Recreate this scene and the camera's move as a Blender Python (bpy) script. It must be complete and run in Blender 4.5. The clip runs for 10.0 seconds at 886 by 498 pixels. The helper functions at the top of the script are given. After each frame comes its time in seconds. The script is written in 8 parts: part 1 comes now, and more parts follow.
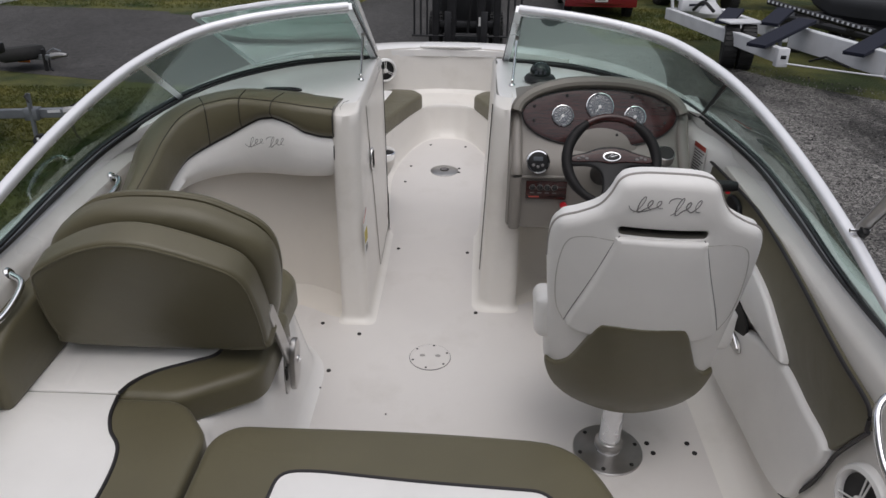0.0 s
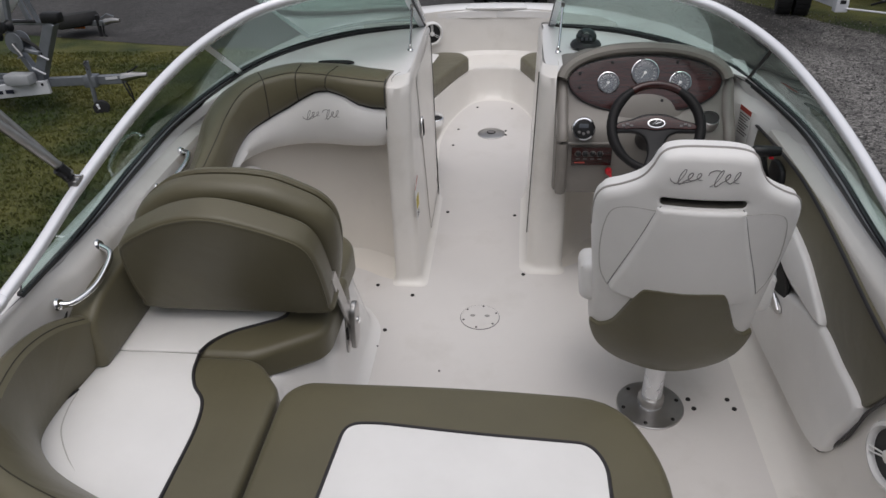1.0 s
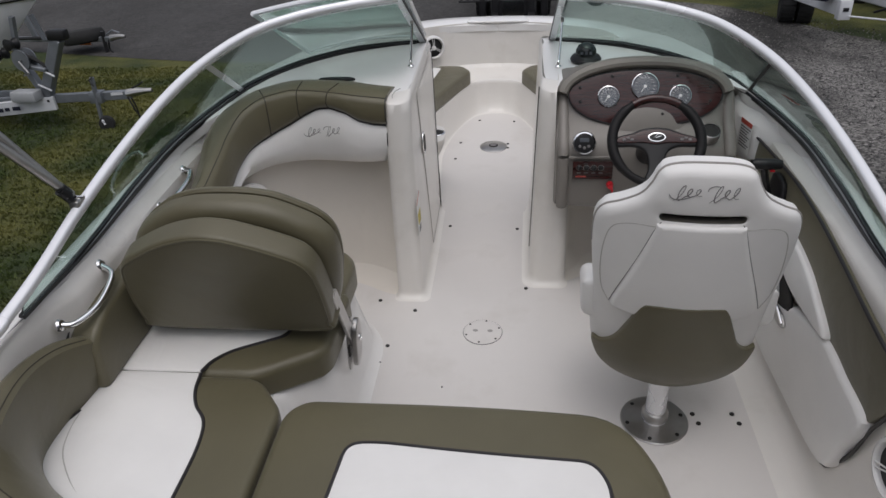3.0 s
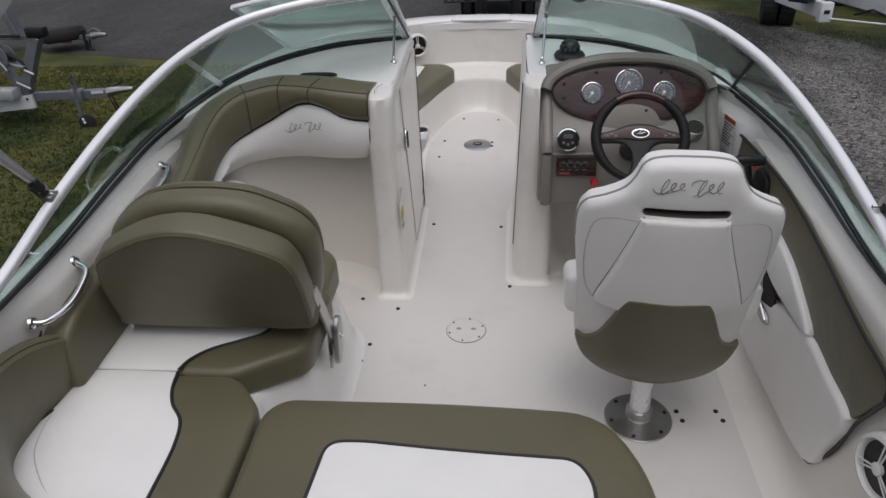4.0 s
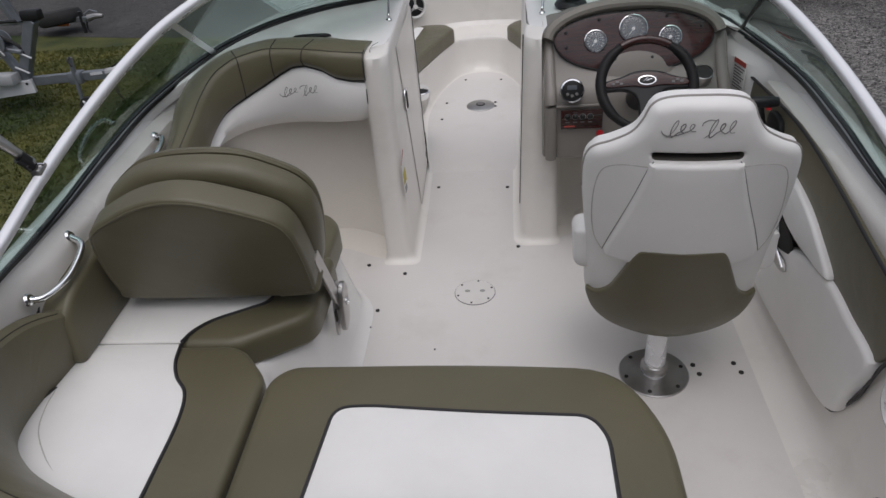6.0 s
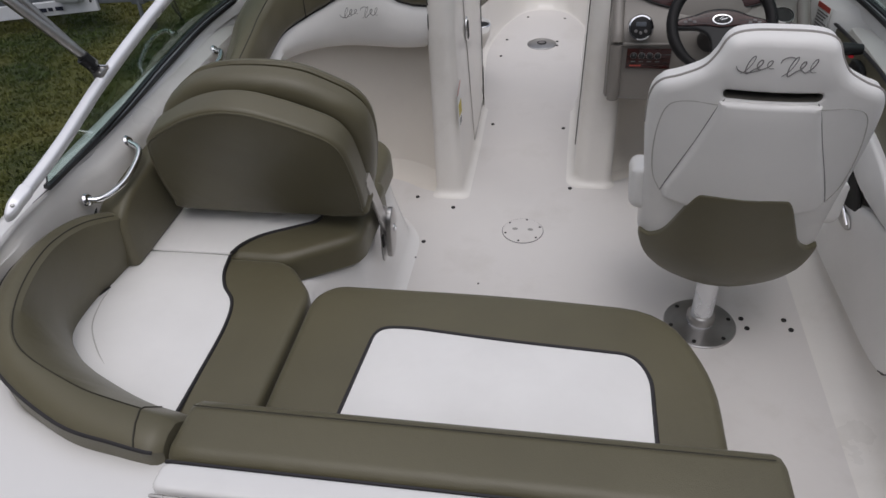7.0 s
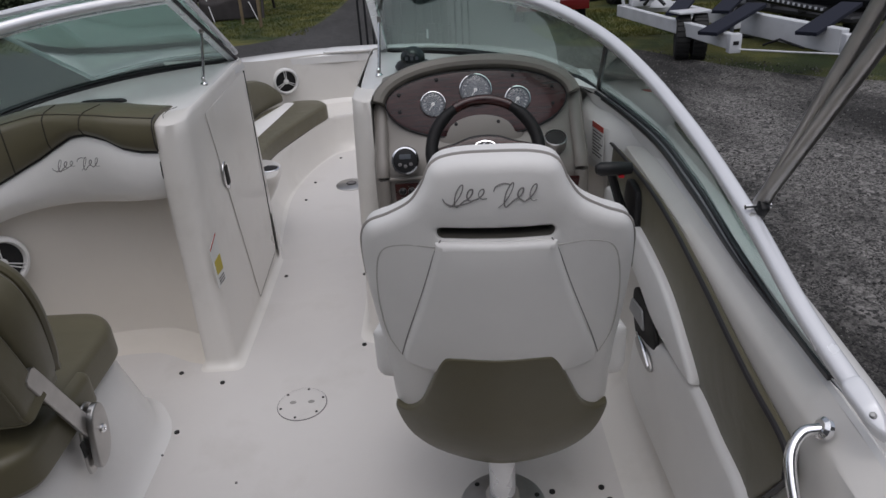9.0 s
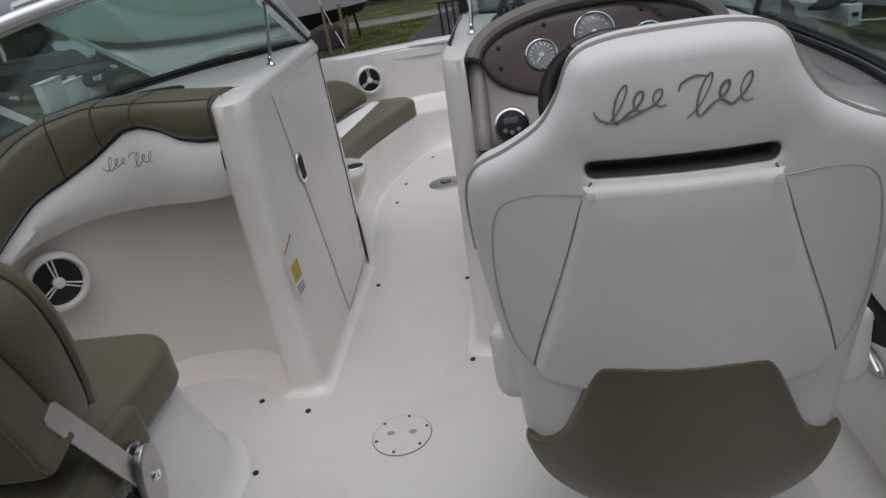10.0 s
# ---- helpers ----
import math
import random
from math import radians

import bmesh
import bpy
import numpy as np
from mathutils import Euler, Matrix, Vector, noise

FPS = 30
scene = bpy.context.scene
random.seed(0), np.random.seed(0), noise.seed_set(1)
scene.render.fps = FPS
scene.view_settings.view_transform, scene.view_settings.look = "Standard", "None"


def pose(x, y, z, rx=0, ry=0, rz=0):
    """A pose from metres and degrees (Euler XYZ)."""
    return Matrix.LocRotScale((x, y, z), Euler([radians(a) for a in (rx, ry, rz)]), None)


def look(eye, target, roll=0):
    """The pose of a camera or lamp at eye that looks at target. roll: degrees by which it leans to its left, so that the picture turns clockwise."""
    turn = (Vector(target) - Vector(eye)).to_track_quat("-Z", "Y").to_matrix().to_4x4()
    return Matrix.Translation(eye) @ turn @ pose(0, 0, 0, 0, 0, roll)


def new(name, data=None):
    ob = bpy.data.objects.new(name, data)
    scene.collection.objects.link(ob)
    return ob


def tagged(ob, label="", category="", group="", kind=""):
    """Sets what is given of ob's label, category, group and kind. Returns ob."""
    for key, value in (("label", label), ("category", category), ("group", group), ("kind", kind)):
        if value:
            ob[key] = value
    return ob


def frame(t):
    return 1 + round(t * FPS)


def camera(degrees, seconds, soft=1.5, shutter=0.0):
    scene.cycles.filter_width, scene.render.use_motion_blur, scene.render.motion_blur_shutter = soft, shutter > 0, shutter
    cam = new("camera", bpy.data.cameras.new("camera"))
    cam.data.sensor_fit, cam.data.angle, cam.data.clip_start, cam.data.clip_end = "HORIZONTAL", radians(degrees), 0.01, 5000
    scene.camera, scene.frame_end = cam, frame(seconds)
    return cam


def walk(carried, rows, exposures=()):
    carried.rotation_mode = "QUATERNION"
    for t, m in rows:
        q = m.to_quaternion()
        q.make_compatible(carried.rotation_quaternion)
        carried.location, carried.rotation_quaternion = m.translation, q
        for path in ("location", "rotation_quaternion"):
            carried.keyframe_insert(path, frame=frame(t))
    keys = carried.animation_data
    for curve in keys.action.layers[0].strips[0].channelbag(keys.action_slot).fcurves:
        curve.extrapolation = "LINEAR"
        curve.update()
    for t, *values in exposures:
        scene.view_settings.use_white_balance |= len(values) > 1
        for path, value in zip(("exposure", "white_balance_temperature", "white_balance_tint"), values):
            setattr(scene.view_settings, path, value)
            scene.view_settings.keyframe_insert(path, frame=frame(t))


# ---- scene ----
cam = camera(63.7, 10.0)
PATH = [
    (0, (0.146, 0.098, 1.734), (0.082, 1.842, 0.757), 0.6),
    (0.5, (0.132, 0.039, 1.789), (-0.004, 1.699, 0.682), 0.8),
    (1, (0.138, 0.007, 1.835), (-0.051, 1.677, 0.751), -2.2),
    (1.5, (0.143, -0.006, 1.854), (-0.088, 1.672, 0.79), -2.0),
    (2, (0.136, 0.0, 1.853), (-0.097, 1.686, 0.803), -2.3),
    (2.5, (0.144, 0.01, 1.857), (-0.08, 1.692, 0.798), -3.1),
    (4, (0.16, 0.036, 1.823), (-0.005, 1.725, 0.765), -2.3),
    (4.5, (0.155, 0.045, 1.809), (0.008, 1.76, 0.79), -3.3),
    (5, (0.174, 0.072, 1.794), (0.055, 1.798, 0.79), -4.7),
    (5.2, (0.181, 0.077, 1.789), (0.075, 1.782, 0.748), -4.4),
    (6.3, (0.168, 0.068, 1.745), (-0.08, 1.678, 0.586), -4.7),
    (6.5, (0.16, 0.059, 1.738), (-0.115, 1.638, 0.541), -3.7),
    (7, (0.157, 0.058, 1.703), (-0.159, 1.598, 0.468), -4.1),
    (7.5, (0.205, 0.104, 1.669), (0.085, 1.679, 0.442), -5.9),
    (7.7, (0.251, 0.151, 1.652), (0.187, 1.745, 0.446), -6.3),
    (8, (0.352, 0.214, 1.631), (0.337, 1.838, 0.463), -5.5),
    (8.2, (0.413, 0.250, 1.617), (0.362, 1.908, 0.499), -4.1),
    (8.5, (0.505, 0.314, 1.609), (0.421, 2.047, 0.614), -2.0),
    (8.8, (0.533, 0.400, 1.588), (0.489, 2.150, 0.621), -3.6),
    (9, (0.54, 0.49, 1.51), (0.512, 2.258, 0.577), -3.8),
    (9.3, (0.466, 0.635, 1.357), (0.244, 2.473, 0.601), -8.5),
    (9.5, (0.436, 0.715, 1.254), (0.15, 2.515, 0.43), -11.1),
    (10, (0.461, 0.854, 1.236), (0.17, 2.638, 0.381), -10.9),
]
walk(cam, [(t, look(eye, target, roll)) for t, eye, target, roll in PATH], [(0, -0.14, 6450, 12), (2, -0.18, 6400, 12), (5, -0.22, 6350, 12), (7, -0.26, 6300, 13), (8, -0.36, 6250, 13), (8.5, -0.40, 6250, 13), (9, -0.41, 6250, 13), (9.5, -0.38, 6250, 13), (10, -0.37, 6250, 13)])
# ---- light ----
world = bpy.data.worlds.new("overcast_sky")
scene.world = world
world.use_nodes = True
wn, wl = world.node_tree.nodes, world.node_tree.links
sky = wn.new("ShaderNodeTexSky")
sky.sky_type = "NISHITA"
sky.sun_disc = False
sky.sun_elevation, sky.sun_rotation = radians(76), radians(172)
sky.air_density, sky.dust_density = 1.0, 4.0
hsv = wn.new("ShaderNodeHueSaturation")
hsv.inputs["Saturation"].default_value = 0.36
wl.new(sky.outputs[0], hsv.inputs["Color"])
wl.new(hsv.outputs[0], wn["Background"].inputs["Color"])
wn["Background"].inputs["Strength"].default_value = 0.143
sun = new("sun", bpy.data.lights.new("sun", "SUN"))
sun.data.energy, sun.data.angle, sun.data.color = 0.85, radians(90), (1.0, 0.99, 0.985)
sun.matrix_world = look((0, 0, 0), (math.sin(radians(172)) * -math.cos(radians(76)), math.cos(radians(172)) * -math.cos(radians(76)), -math.sin(radians(76))))

# ---- materials ----
def mat(name, col, rough=0.5, metal=0.0, var=0.08, scale=6.0, bump=0.0, bscale=300.0, coat=0.0, detail=6.0, spec=0.5, stretch=(1, 1, 1), stain=0.0):
    m = bpy.data.materials.new(name)
    m.use_nodes = True
    n, l = m.node_tree.nodes, m.node_tree.links
    b = n["Principled BSDF"]
    tc = n.new("ShaderNodeTexCoord")
    mp = n.new("ShaderNodeMapping")
    mp.inputs["Scale"].default_value = stretch
    l.new(tc.outputs["Object"], mp.inputs[0])
    no = n.new("ShaderNodeTexNoise")
    no.inputs["Scale"].default_value, no.inputs["Detail"].default_value = scale, detail
    l.new(mp.outputs[0], no.inputs["Vector"])
    r = n.new("ShaderNodeValToRGB")
    r.color_ramp.elements[0].position, r.color_ramp.elements[1].position = 0.3, 0.7
    r.color_ramp.elements[0].color = (*[c * (1 - var) for c in col], 1)
    r.color_ramp.elements[1].color = (*[min(1, c * (1 + var)) for c in col], 1)
    l.new(no.outputs[0], r.inputs[0])
    colour = r.outputs[0]
    if stain:
        big = n.new("ShaderNodeTexNoise")
        big.inputs["Scale"].default_value, big.inputs["Detail"].default_value, big.inputs["Roughness"].default_value = 3.2, 10, 0.62
        l.new(tc.outputs["Object"], big.inputs["Vector"])
        br = n.new("ShaderNodeValToRGB")
        br.color_ramp.elements[0].position, br.color_ramp.elements[1].position = 0.54, 0.74
        l.new(big.outputs[0], br.inputs[0])
        amount = n.new("ShaderNodeMath")
        amount.operation = "MULTIPLY"
        amount.inputs[1].default_value = stain
        l.new(br.outputs[0], amount.inputs[0])
        mx = n.new("ShaderNodeMixRGB")
        l.new(amount.outputs[0], mx.inputs[0])
        l.new(colour, mx.inputs[1])
        mx.inputs[2].default_value = (col[0] * 0.62, col[1] * 0.60, col[2] * 0.55, 1)
        colour = mx.outputs[0]
    l.new(colour, b.inputs["Base Color"])
    mr = n.new("ShaderNodeMapRange")
    mr.inputs["To Min"].default_value, mr.inputs["To Max"].default_value = max(0.02, rough - 0.07), min(1, rough + 0.07)
    l.new(no.outputs[0], mr.inputs[0])
    l.new(mr.outputs[0], b.inputs["Roughness"])
    b.inputs["Metallic"].default_value = metal
    b.inputs["Coat Weight"].default_value = coat
    b.inputs["Coat Roughness"].default_value = 0.5 if 0.4 < coat < 0.9 else 0.03
    b.inputs["Specular IOR Level"].default_value = spec
    if bump:
        v = n.new("ShaderNodeTexNoise")
        v.inputs["Scale"].default_value, v.inputs["Detail"].default_value = bscale, 3
        l.new(tc.outputs["Object"], v.inputs["Vector"])
        bp = n.new("ShaderNodeBump")
        bp.inputs["Strength"].default_value, bp.inputs["Distance"].default_value = bump, 0.002
        l.new(v.outputs[0], bp.inputs["Height"])
        l.new(bp.outputs[0], b.inputs["Normal"])
    return m


def two_tone(name, a, b, scale, lo, hi, rough=0.9, bump=0.5, bscale=40.0, dist=0.01, third=None):
    """A surface of two colours mixed by noise, with relief."""
    m = mat(name, a, rough, 0, 0.2, scale * 6, 0)
    n, l = m.node_tree.nodes, m.node_tree.links
    p = n["Principled BSDF"]
    tc = n["Texture Coordinate"]
    first = p.inputs["Base Color"].links[0].from_socket
    no = n.new("ShaderNodeTexNoise")
    no.inputs["Scale"].default_value, no.inputs["Detail"].default_value = scale, 8
    l.new(tc.outputs["Object"], no.inputs["Vector"])
    ramp = n.new("ShaderNodeValToRGB")
    ramp.color_ramp.elements[0].position, ramp.color_ramp.elements[1].position = lo, hi
    l.new(no.outputs[0], ramp.inputs[0])
    mix = n.new("ShaderNodeMixRGB")
    l.new(ramp.outputs[0], mix.inputs[0])
    l.new(first, mix.inputs[1])
    mix.inputs[2].default_value = (*b, 1)
    out = mix.outputs[0]
    if third:
        v = n.new("ShaderNodeTexVoronoi")
        v.inputs["Scale"].default_value = third[1]
        l.new(tc.outputs["Object"], v.inputs["Vector"])
        r2 = n.new("ShaderNodeValToRGB")
        r2.color_ramp.elements[0].position, r2.color_ramp.elements[1].position = third[2], third[3]
        l.new(v.outputs["Color"], r2.inputs[0])
        m2 = n.new("ShaderNodeMixRGB")
        l.new(r2.outputs[0], m2.inputs[0])
        l.new(out, m2.inputs[1])
        m2.inputs[2].default_value = (*third[0], 1)
        out = m2.outputs[0]
    l.new(out, p.inputs["Base Color"])
    nb = n.new("ShaderNodeTexNoise")
    nb.inputs["Scale"].default_value, nb.inputs["Detail"].default_value = bscale, 6
    l.new(tc.outputs["Object"], nb.inputs["Vector"])
    bp = n.new("ShaderNodeBump")
    bp.inputs["Strength"].default_value, bp.inputs["Distance"].default_value = bump, dist
    l.new(nb.outputs[0], bp.inputs["Height"])
    l.new(bp.outputs[0], p.inputs["Normal"])
    return m


# gelcoat of recesses and bench: their dim warm bounce light is put into the colour
GEL_SHADE = mat("gelcoat", (0.715, 0.675, 0.615), 0.38, 0, 0.035, 2.5, 0.04, 60, 0.15, stain=0.16)
GEL_WHITE = mat("white_gelcoat", (0.80, 0.79, 0.775), 0.25, 0, 0.02, 2.5, 0.02, 40, 0.3, stain=0.12)
GEL_LIGHT = mat("pale_gelcoat", (0.755, 0.73, 0.69), 0.30, 0, 0.03, 2.5, 0.03, 50, 0.25, stain=0.30)
SOLE = mat("nonskid_gelcoat", (0.64, 0.617, 0.595), 0.55, 0, 0.05, 1.6, 0.25, 260, stain=0.28)
CREAM = mat("cream_vinyl", (0.815, 0.805, 0.785), 0.42, 0, 0.03, 5, 0.15, 420, stain=0.08)
OLIVE = mat("olive_vinyl", (0.116, 0.104, 0.062), 0.42, 0, 0.08, 4, 0.25, 420, 0, 6, 0.52)
OLIVE.node_tree.nodes["Principled BSDF"].inputs["Sheen Weight"].default_value = 0.12
OLIVE.node_tree.nodes["Principled BSDF"].inputs["Sheen Roughness"].default_value = 0.40


def slack(m, scale, strength):
    """Soft unevenness of stretched vinyl over foam."""
    n, l = m.node_tree.nodes, m.node_tree.links
    p = n["Principled BSDF"]
    old = p.inputs["Normal"].links[0].from_socket
    no = n.new("ShaderNodeTexNoise")
    no.inputs["Scale"].default_value, no.inputs["Detail"].default_value, no.inputs["Distortion"].default_value = scale, 2.5, 0.8
    l.new(n["Texture Coordinate"].outputs["Object"], no.inputs["Vector"])
    bp = n.new("ShaderNodeBump")
    bp.inputs["Strength"].default_value, bp.inputs["Distance"].default_value = strength, 0.02
    l.new(no.outputs[0], bp.inputs["Height"])
    l.new(old, bp.inputs["Normal"])
    l.new(bp.outputs[0], p.inputs["Normal"])
    if p.inputs["Coat Normal"].is_linked or p.inputs["Coat Weight"].default_value > 0:
        l.new(bp.outputs[0], p.inputs["Coat Normal"])


slack(CREAM, 7.0, 0.22)
slack(OLIVE, 6.0, 0.18)
SEAT_PIPE = mat("seat_piping", (0.33, 0.31, 0.29), 0.5)
PIPING = mat("dark_piping", (0.022, 0.020, 0.022), 0.5)
TAUPE = mat("taupe_piping", (0.10, 0.093, 0.08), 0.5)
# thread colour, darkened so the olive seams carry the shade of their creases
THREAD_SHADE = mat("stitching_shade", (0.040, 0.036, 0.026), 0.8)
CREAM_THREAD = mat("cream_stitching", (0.50, 0.485, 0.455), 0.7)
DASH = mat("dash_plastic", (0.215, 0.198, 0.178), 0.42, 0, 0.04, 4, 0.1, 300)
HOOD = mat("hood_plastic", (0.21, 0.195, 0.17), 0.5, 0, 0.05, 4, 0.2, 300)
WOOD = mat("mahogany", (0.034, 0.009, 0.008), 0.24, 0, 0.5, 14, 0, 0, 0.25, 8, 0.35, (1, 1, 9))
CHROME = mat("chrome", (0.82, 0.82, 0.83), 0.10, 1.0, 0.03, 9)
STEEL = mat("brushed_steel", (0.46, 0.45, 0.44), 0.34, 1.0, 0.1, 20)
ALU = mat("anodised_aluminium", (0.78, 0.79, 0.81), 0.28, 0.75, 0.04, 8)
WHITE_ALU = mat("white_aluminium", (0.83, 0.84, 0.87), 0.25, 0.2, 0.03, 8, 0, 0, 0.3)
RAIL_GREY = mat("grey_rail", (0.36, 0.365, 0.37), 0.4, 0.3, 0.08, 8)
GASKET = mat("gasket", (0.02, 0.02, 0.022), 0.35)
BLACK = mat("black_plastic", (0.012, 0.012, 0.013), 0.42, 0, 0.1, 20, 0, 300, 0, 6, 0.35)
LEATHER = mat("black_leather", (0.010, 0.0095, 0.010), 0.55, 0, 0.1, 20, 0.3, 300, 0, 6, 0.25)
GAUGE = mat("gauge_face", (0.075, 0.085, 0.10), 0.5, 0, 0.25, 30)
RED = mat("red_plastic", (0.55, 0.02, 0.03), 0.35)
PAPER = mat("label_paper", (0.72, 0.72, 0.70), 0.5)
YELLOW = mat("yellow_print", (0.50, 0.40, 0.03), 0.5)
ORANGE = mat("red_print", (0.45, 0.07, 0.05), 0.5)
GREYPRINT = mat("grey_print", (0.16, 0.15, 0.15), 0.6)
LOGO_CREASE = mat("embroidery_and_crease_shade", (0.21, 0.20, 0.195), 0.6)
# screws and gaps; also solid near-black caps painted as shade inside wells and recesses
HOLE = mat("dark_hole", (0.012, 0.011, 0.010), 0.7)


def glass_mat(name, col, ior=1.45):
    m = bpy.data.materials.new(name)
    m.use_nodes = True
    b = m.node_tree.nodes["Principled BSDF"]
    b.inputs["Base Color"].default_value = (*col, 1)
    b.inputs["Transmission Weight"].default_value = 1.0
    b.inputs["Roughness"].default_value = 0.0
    b.inputs["IOR"].default_value = ior
    return m


GLASS = glass_mat("tinted_glass", (0.55, 0.70, 0.655))
CLEAR = glass_mat("clear_glass", (0.95, 0.96, 0.97))

# ---- mesh tools ----
def part(name, bm, material, parent=None, label="", smooth=True, sharp=35):
    me = bpy.data.meshes.new(name)
    bmesh.ops.recalc_face_normals(bm, faces=bm.faces)
    bm.to_mesh(me)
    bm.free()
    for m in (material if isinstance(material, (list, tuple)) else [material]):
        me.materials.append(m)
    if smooth:
        me.polygons.foreach_set("use_smooth", [True] * len(me.polygons))
        me.set_sharp_from_angle(angle=radians(sharp))
    ob = new(name, me)
    if parent:
        ob.parent = parent
    if label:
        ob["label"] = label
    return ob


def thing(name, label, category, at=(0, 0, 0), group="", kind=""):
    return tagged(_place(new(name), at), label, category, group, kind)


def _place(ob, at):
    ob.location = at
    ob.empty_display_size = 0.05
    return ob


def path3(pts, n=8, closed=False):
    """A smooth curve through points (Catmull-Rom), n steps a span."""
    p = [Vector(q) for q in pts]
    out, k = [], len(p)
    for i in range(k if closed else k - 1):
        a = p[(i - 1) % k] if closed or i else p[0] * 2 - p[1]
        b, c = p[i], p[(i + 1) % k]
        d = p[(i + 2) % k] if closed or i + 2 < k else c * 2 - b
        for j in range(n):
            t = j / n
            out.append(0.5 * ((2 * b) + (c - a) * t + (2 * a - 5 * b + 4 * c - d) * t * t + (3 * b - a - 3 * c + d) * t ** 3))
    if not closed:
        out.append(p[-1].copy())
    return out


def skin(bm, rings, closed=True, cap=False, loop=False):
    """Quads between rings of points."""
    vs = [[bm.verts.new(p) for p in r] for r in rings]
    m = len(vs[0])
    pairs = list(zip(vs, vs[1:])) + ([(vs[-1], vs[0])] if loop else [])
    for a, b in pairs:
        for i in range(m if closed else m - 1):
            j = (i + 1) % m
            try:
                bm.faces.new((a[i], a[j], b[j], b[i]))
            except ValueError:
                pass
    if cap:
        bm.faces.new(vs[0][::-1])
        bm.faces.new(vs[-1])
    return vs


def tube(bm, pts, r, sides=10, closed=False, flat=1.0, cap=True):
    """A round bar along points; r may be a list."""
    pts = [Vector(p) for p in pts]
    rings, n = [], len(pts)
    up = Vector((0, 0, 1))
    for i, p in enumerate(pts):
        a = pts[(i + 1) % n] if closed or i + 1 < n else p
        b = pts[i - 1] if closed or i else p
        t = (a - b).normalized()
        ref = up if abs(t.z) < 0.95 else Vector((0, 1, 0))
        s = t.cross(ref).normalized()
        u = s.cross(t)
        rr = r[i] if isinstance(r, (list, tuple)) else r
        rings.append([p + s * math.cos(k * math.tau / sides) * rr + u * math.sin(k * math.tau / sides) * rr * flat for k in range(sides)])
    if closed:
        skin(bm, rings, True, False, True)
    else:
        skin(bm, rings, True, cap)
    return bm


def bar(pts, r, sides=10, **kw):
    return tube(bmesh.new(), pts, r, sides, **kw)


def box(size, at=(0, 0, 0), bevel=0.0, seg=2, bm=None, m=None):
    bm = bm or bmesh.new()
    mat4 = Matrix.Translation(at) @ (m or Matrix()) @ Matrix.Diagonal((*size, 1))
    vs = bmesh.ops.create_cube(bm, size=1, matrix=mat4)["verts"]
    if bevel:
        es = list({e for v in vs for e in v.link_edges})
        bmesh.ops.bevel(bm, geom=es, offset=bevel, segments=seg, profile=0.5, affect="EDGES")
    return bm


def turned(profile, at=(0, 0, 0), m=None, sides=24, bm=None):
    """A turned solid: profile of (radius, height)."""
    bm = bm or bmesh.new()
    M = Matrix.Translation(at) @ (m or Matrix())
    rings = [[M @ Vector((max(r, 1e-4) * math.cos(k * math.tau / sides), max(r, 1e-4) * math.sin(k * math.tau / sides), h)) for k in range(sides)] for r, h in profile]
    skin(bm, rings, True, True)
    return bm


def facing(normal, up=(0, 0, 1)):
    """The turn that puts local z along normal, local y near up."""
    z = Vector(normal).normalized()
    x = Vector(up).cross(z).normalized()
    y = z.cross(x)
    return Matrix((x, y, z)).transposed().to_4x4()


def inset(poly, d):
    """A closed outline moved inwards (counter-clockwise)."""
    p = np.array(poly, float)
    t = np.roll(p, -1, 0) - np.roll(p, 1, 0)
    t /= np.linalg.norm(t, axis=1)[:, None] + 1e-12
    return p + d * np.stack([-t[:, 1], t[:, 0]], 1)


def outline(pts, n=6, closed=True):
    """A smooth closed outline in the plane through points, counter-clockwise."""
    q = [(p.x, p.y) for p in path3([(a, b, 0) for a, b in pts], n, closed)]
    area = sum(a[0] * b[1] - a[1] * b[0] for a, b in zip(q, q[1:] + q[:1]))
    return q if area > 0 else q[::-1]


def rounded(pts, r=0.03, n=5, even=False):
    """A polygon with rounded corners, counter-clockwise; r may be a list. even: a fixed number of points."""
    k, out = len(pts), []
    for i, p in enumerate(pts):
        p, a, b = Vector(p), Vector(pts[i - 1]), Vector(pts[(i + 1) % k])
        rr = r[i] if isinstance(r, (list, tuple)) else r
        u, v = (a - p), (b - p)
        d = min(rr, 0.49 * u.length, 0.49 * v.length)
        s, e = p + u.normalized() * d, p + v.normalized() * d
        for j in range(n + 1):
            t = j / n
            out.append(tuple((1 - t) ** 2 * s + 2 * t * (1 - t) * p + t * t * e))
    dense = []
    for a, b in zip(out, out[1:] + out[:1]):
        m = 1 if even else max(1, int(math.dist(a, b) / 0.04))
        dense += [(a[0] + (b[0] - a[0]) * j / m, a[1] + (b[1] - a[1]) * j / m) for j in range(m)]
    area = sum(a[0] * b[1] - a[1] * b[0] for a, b in zip(dense, dense[1:] + dense[:1]))
    return dense if area > 0 else dense[::-1]


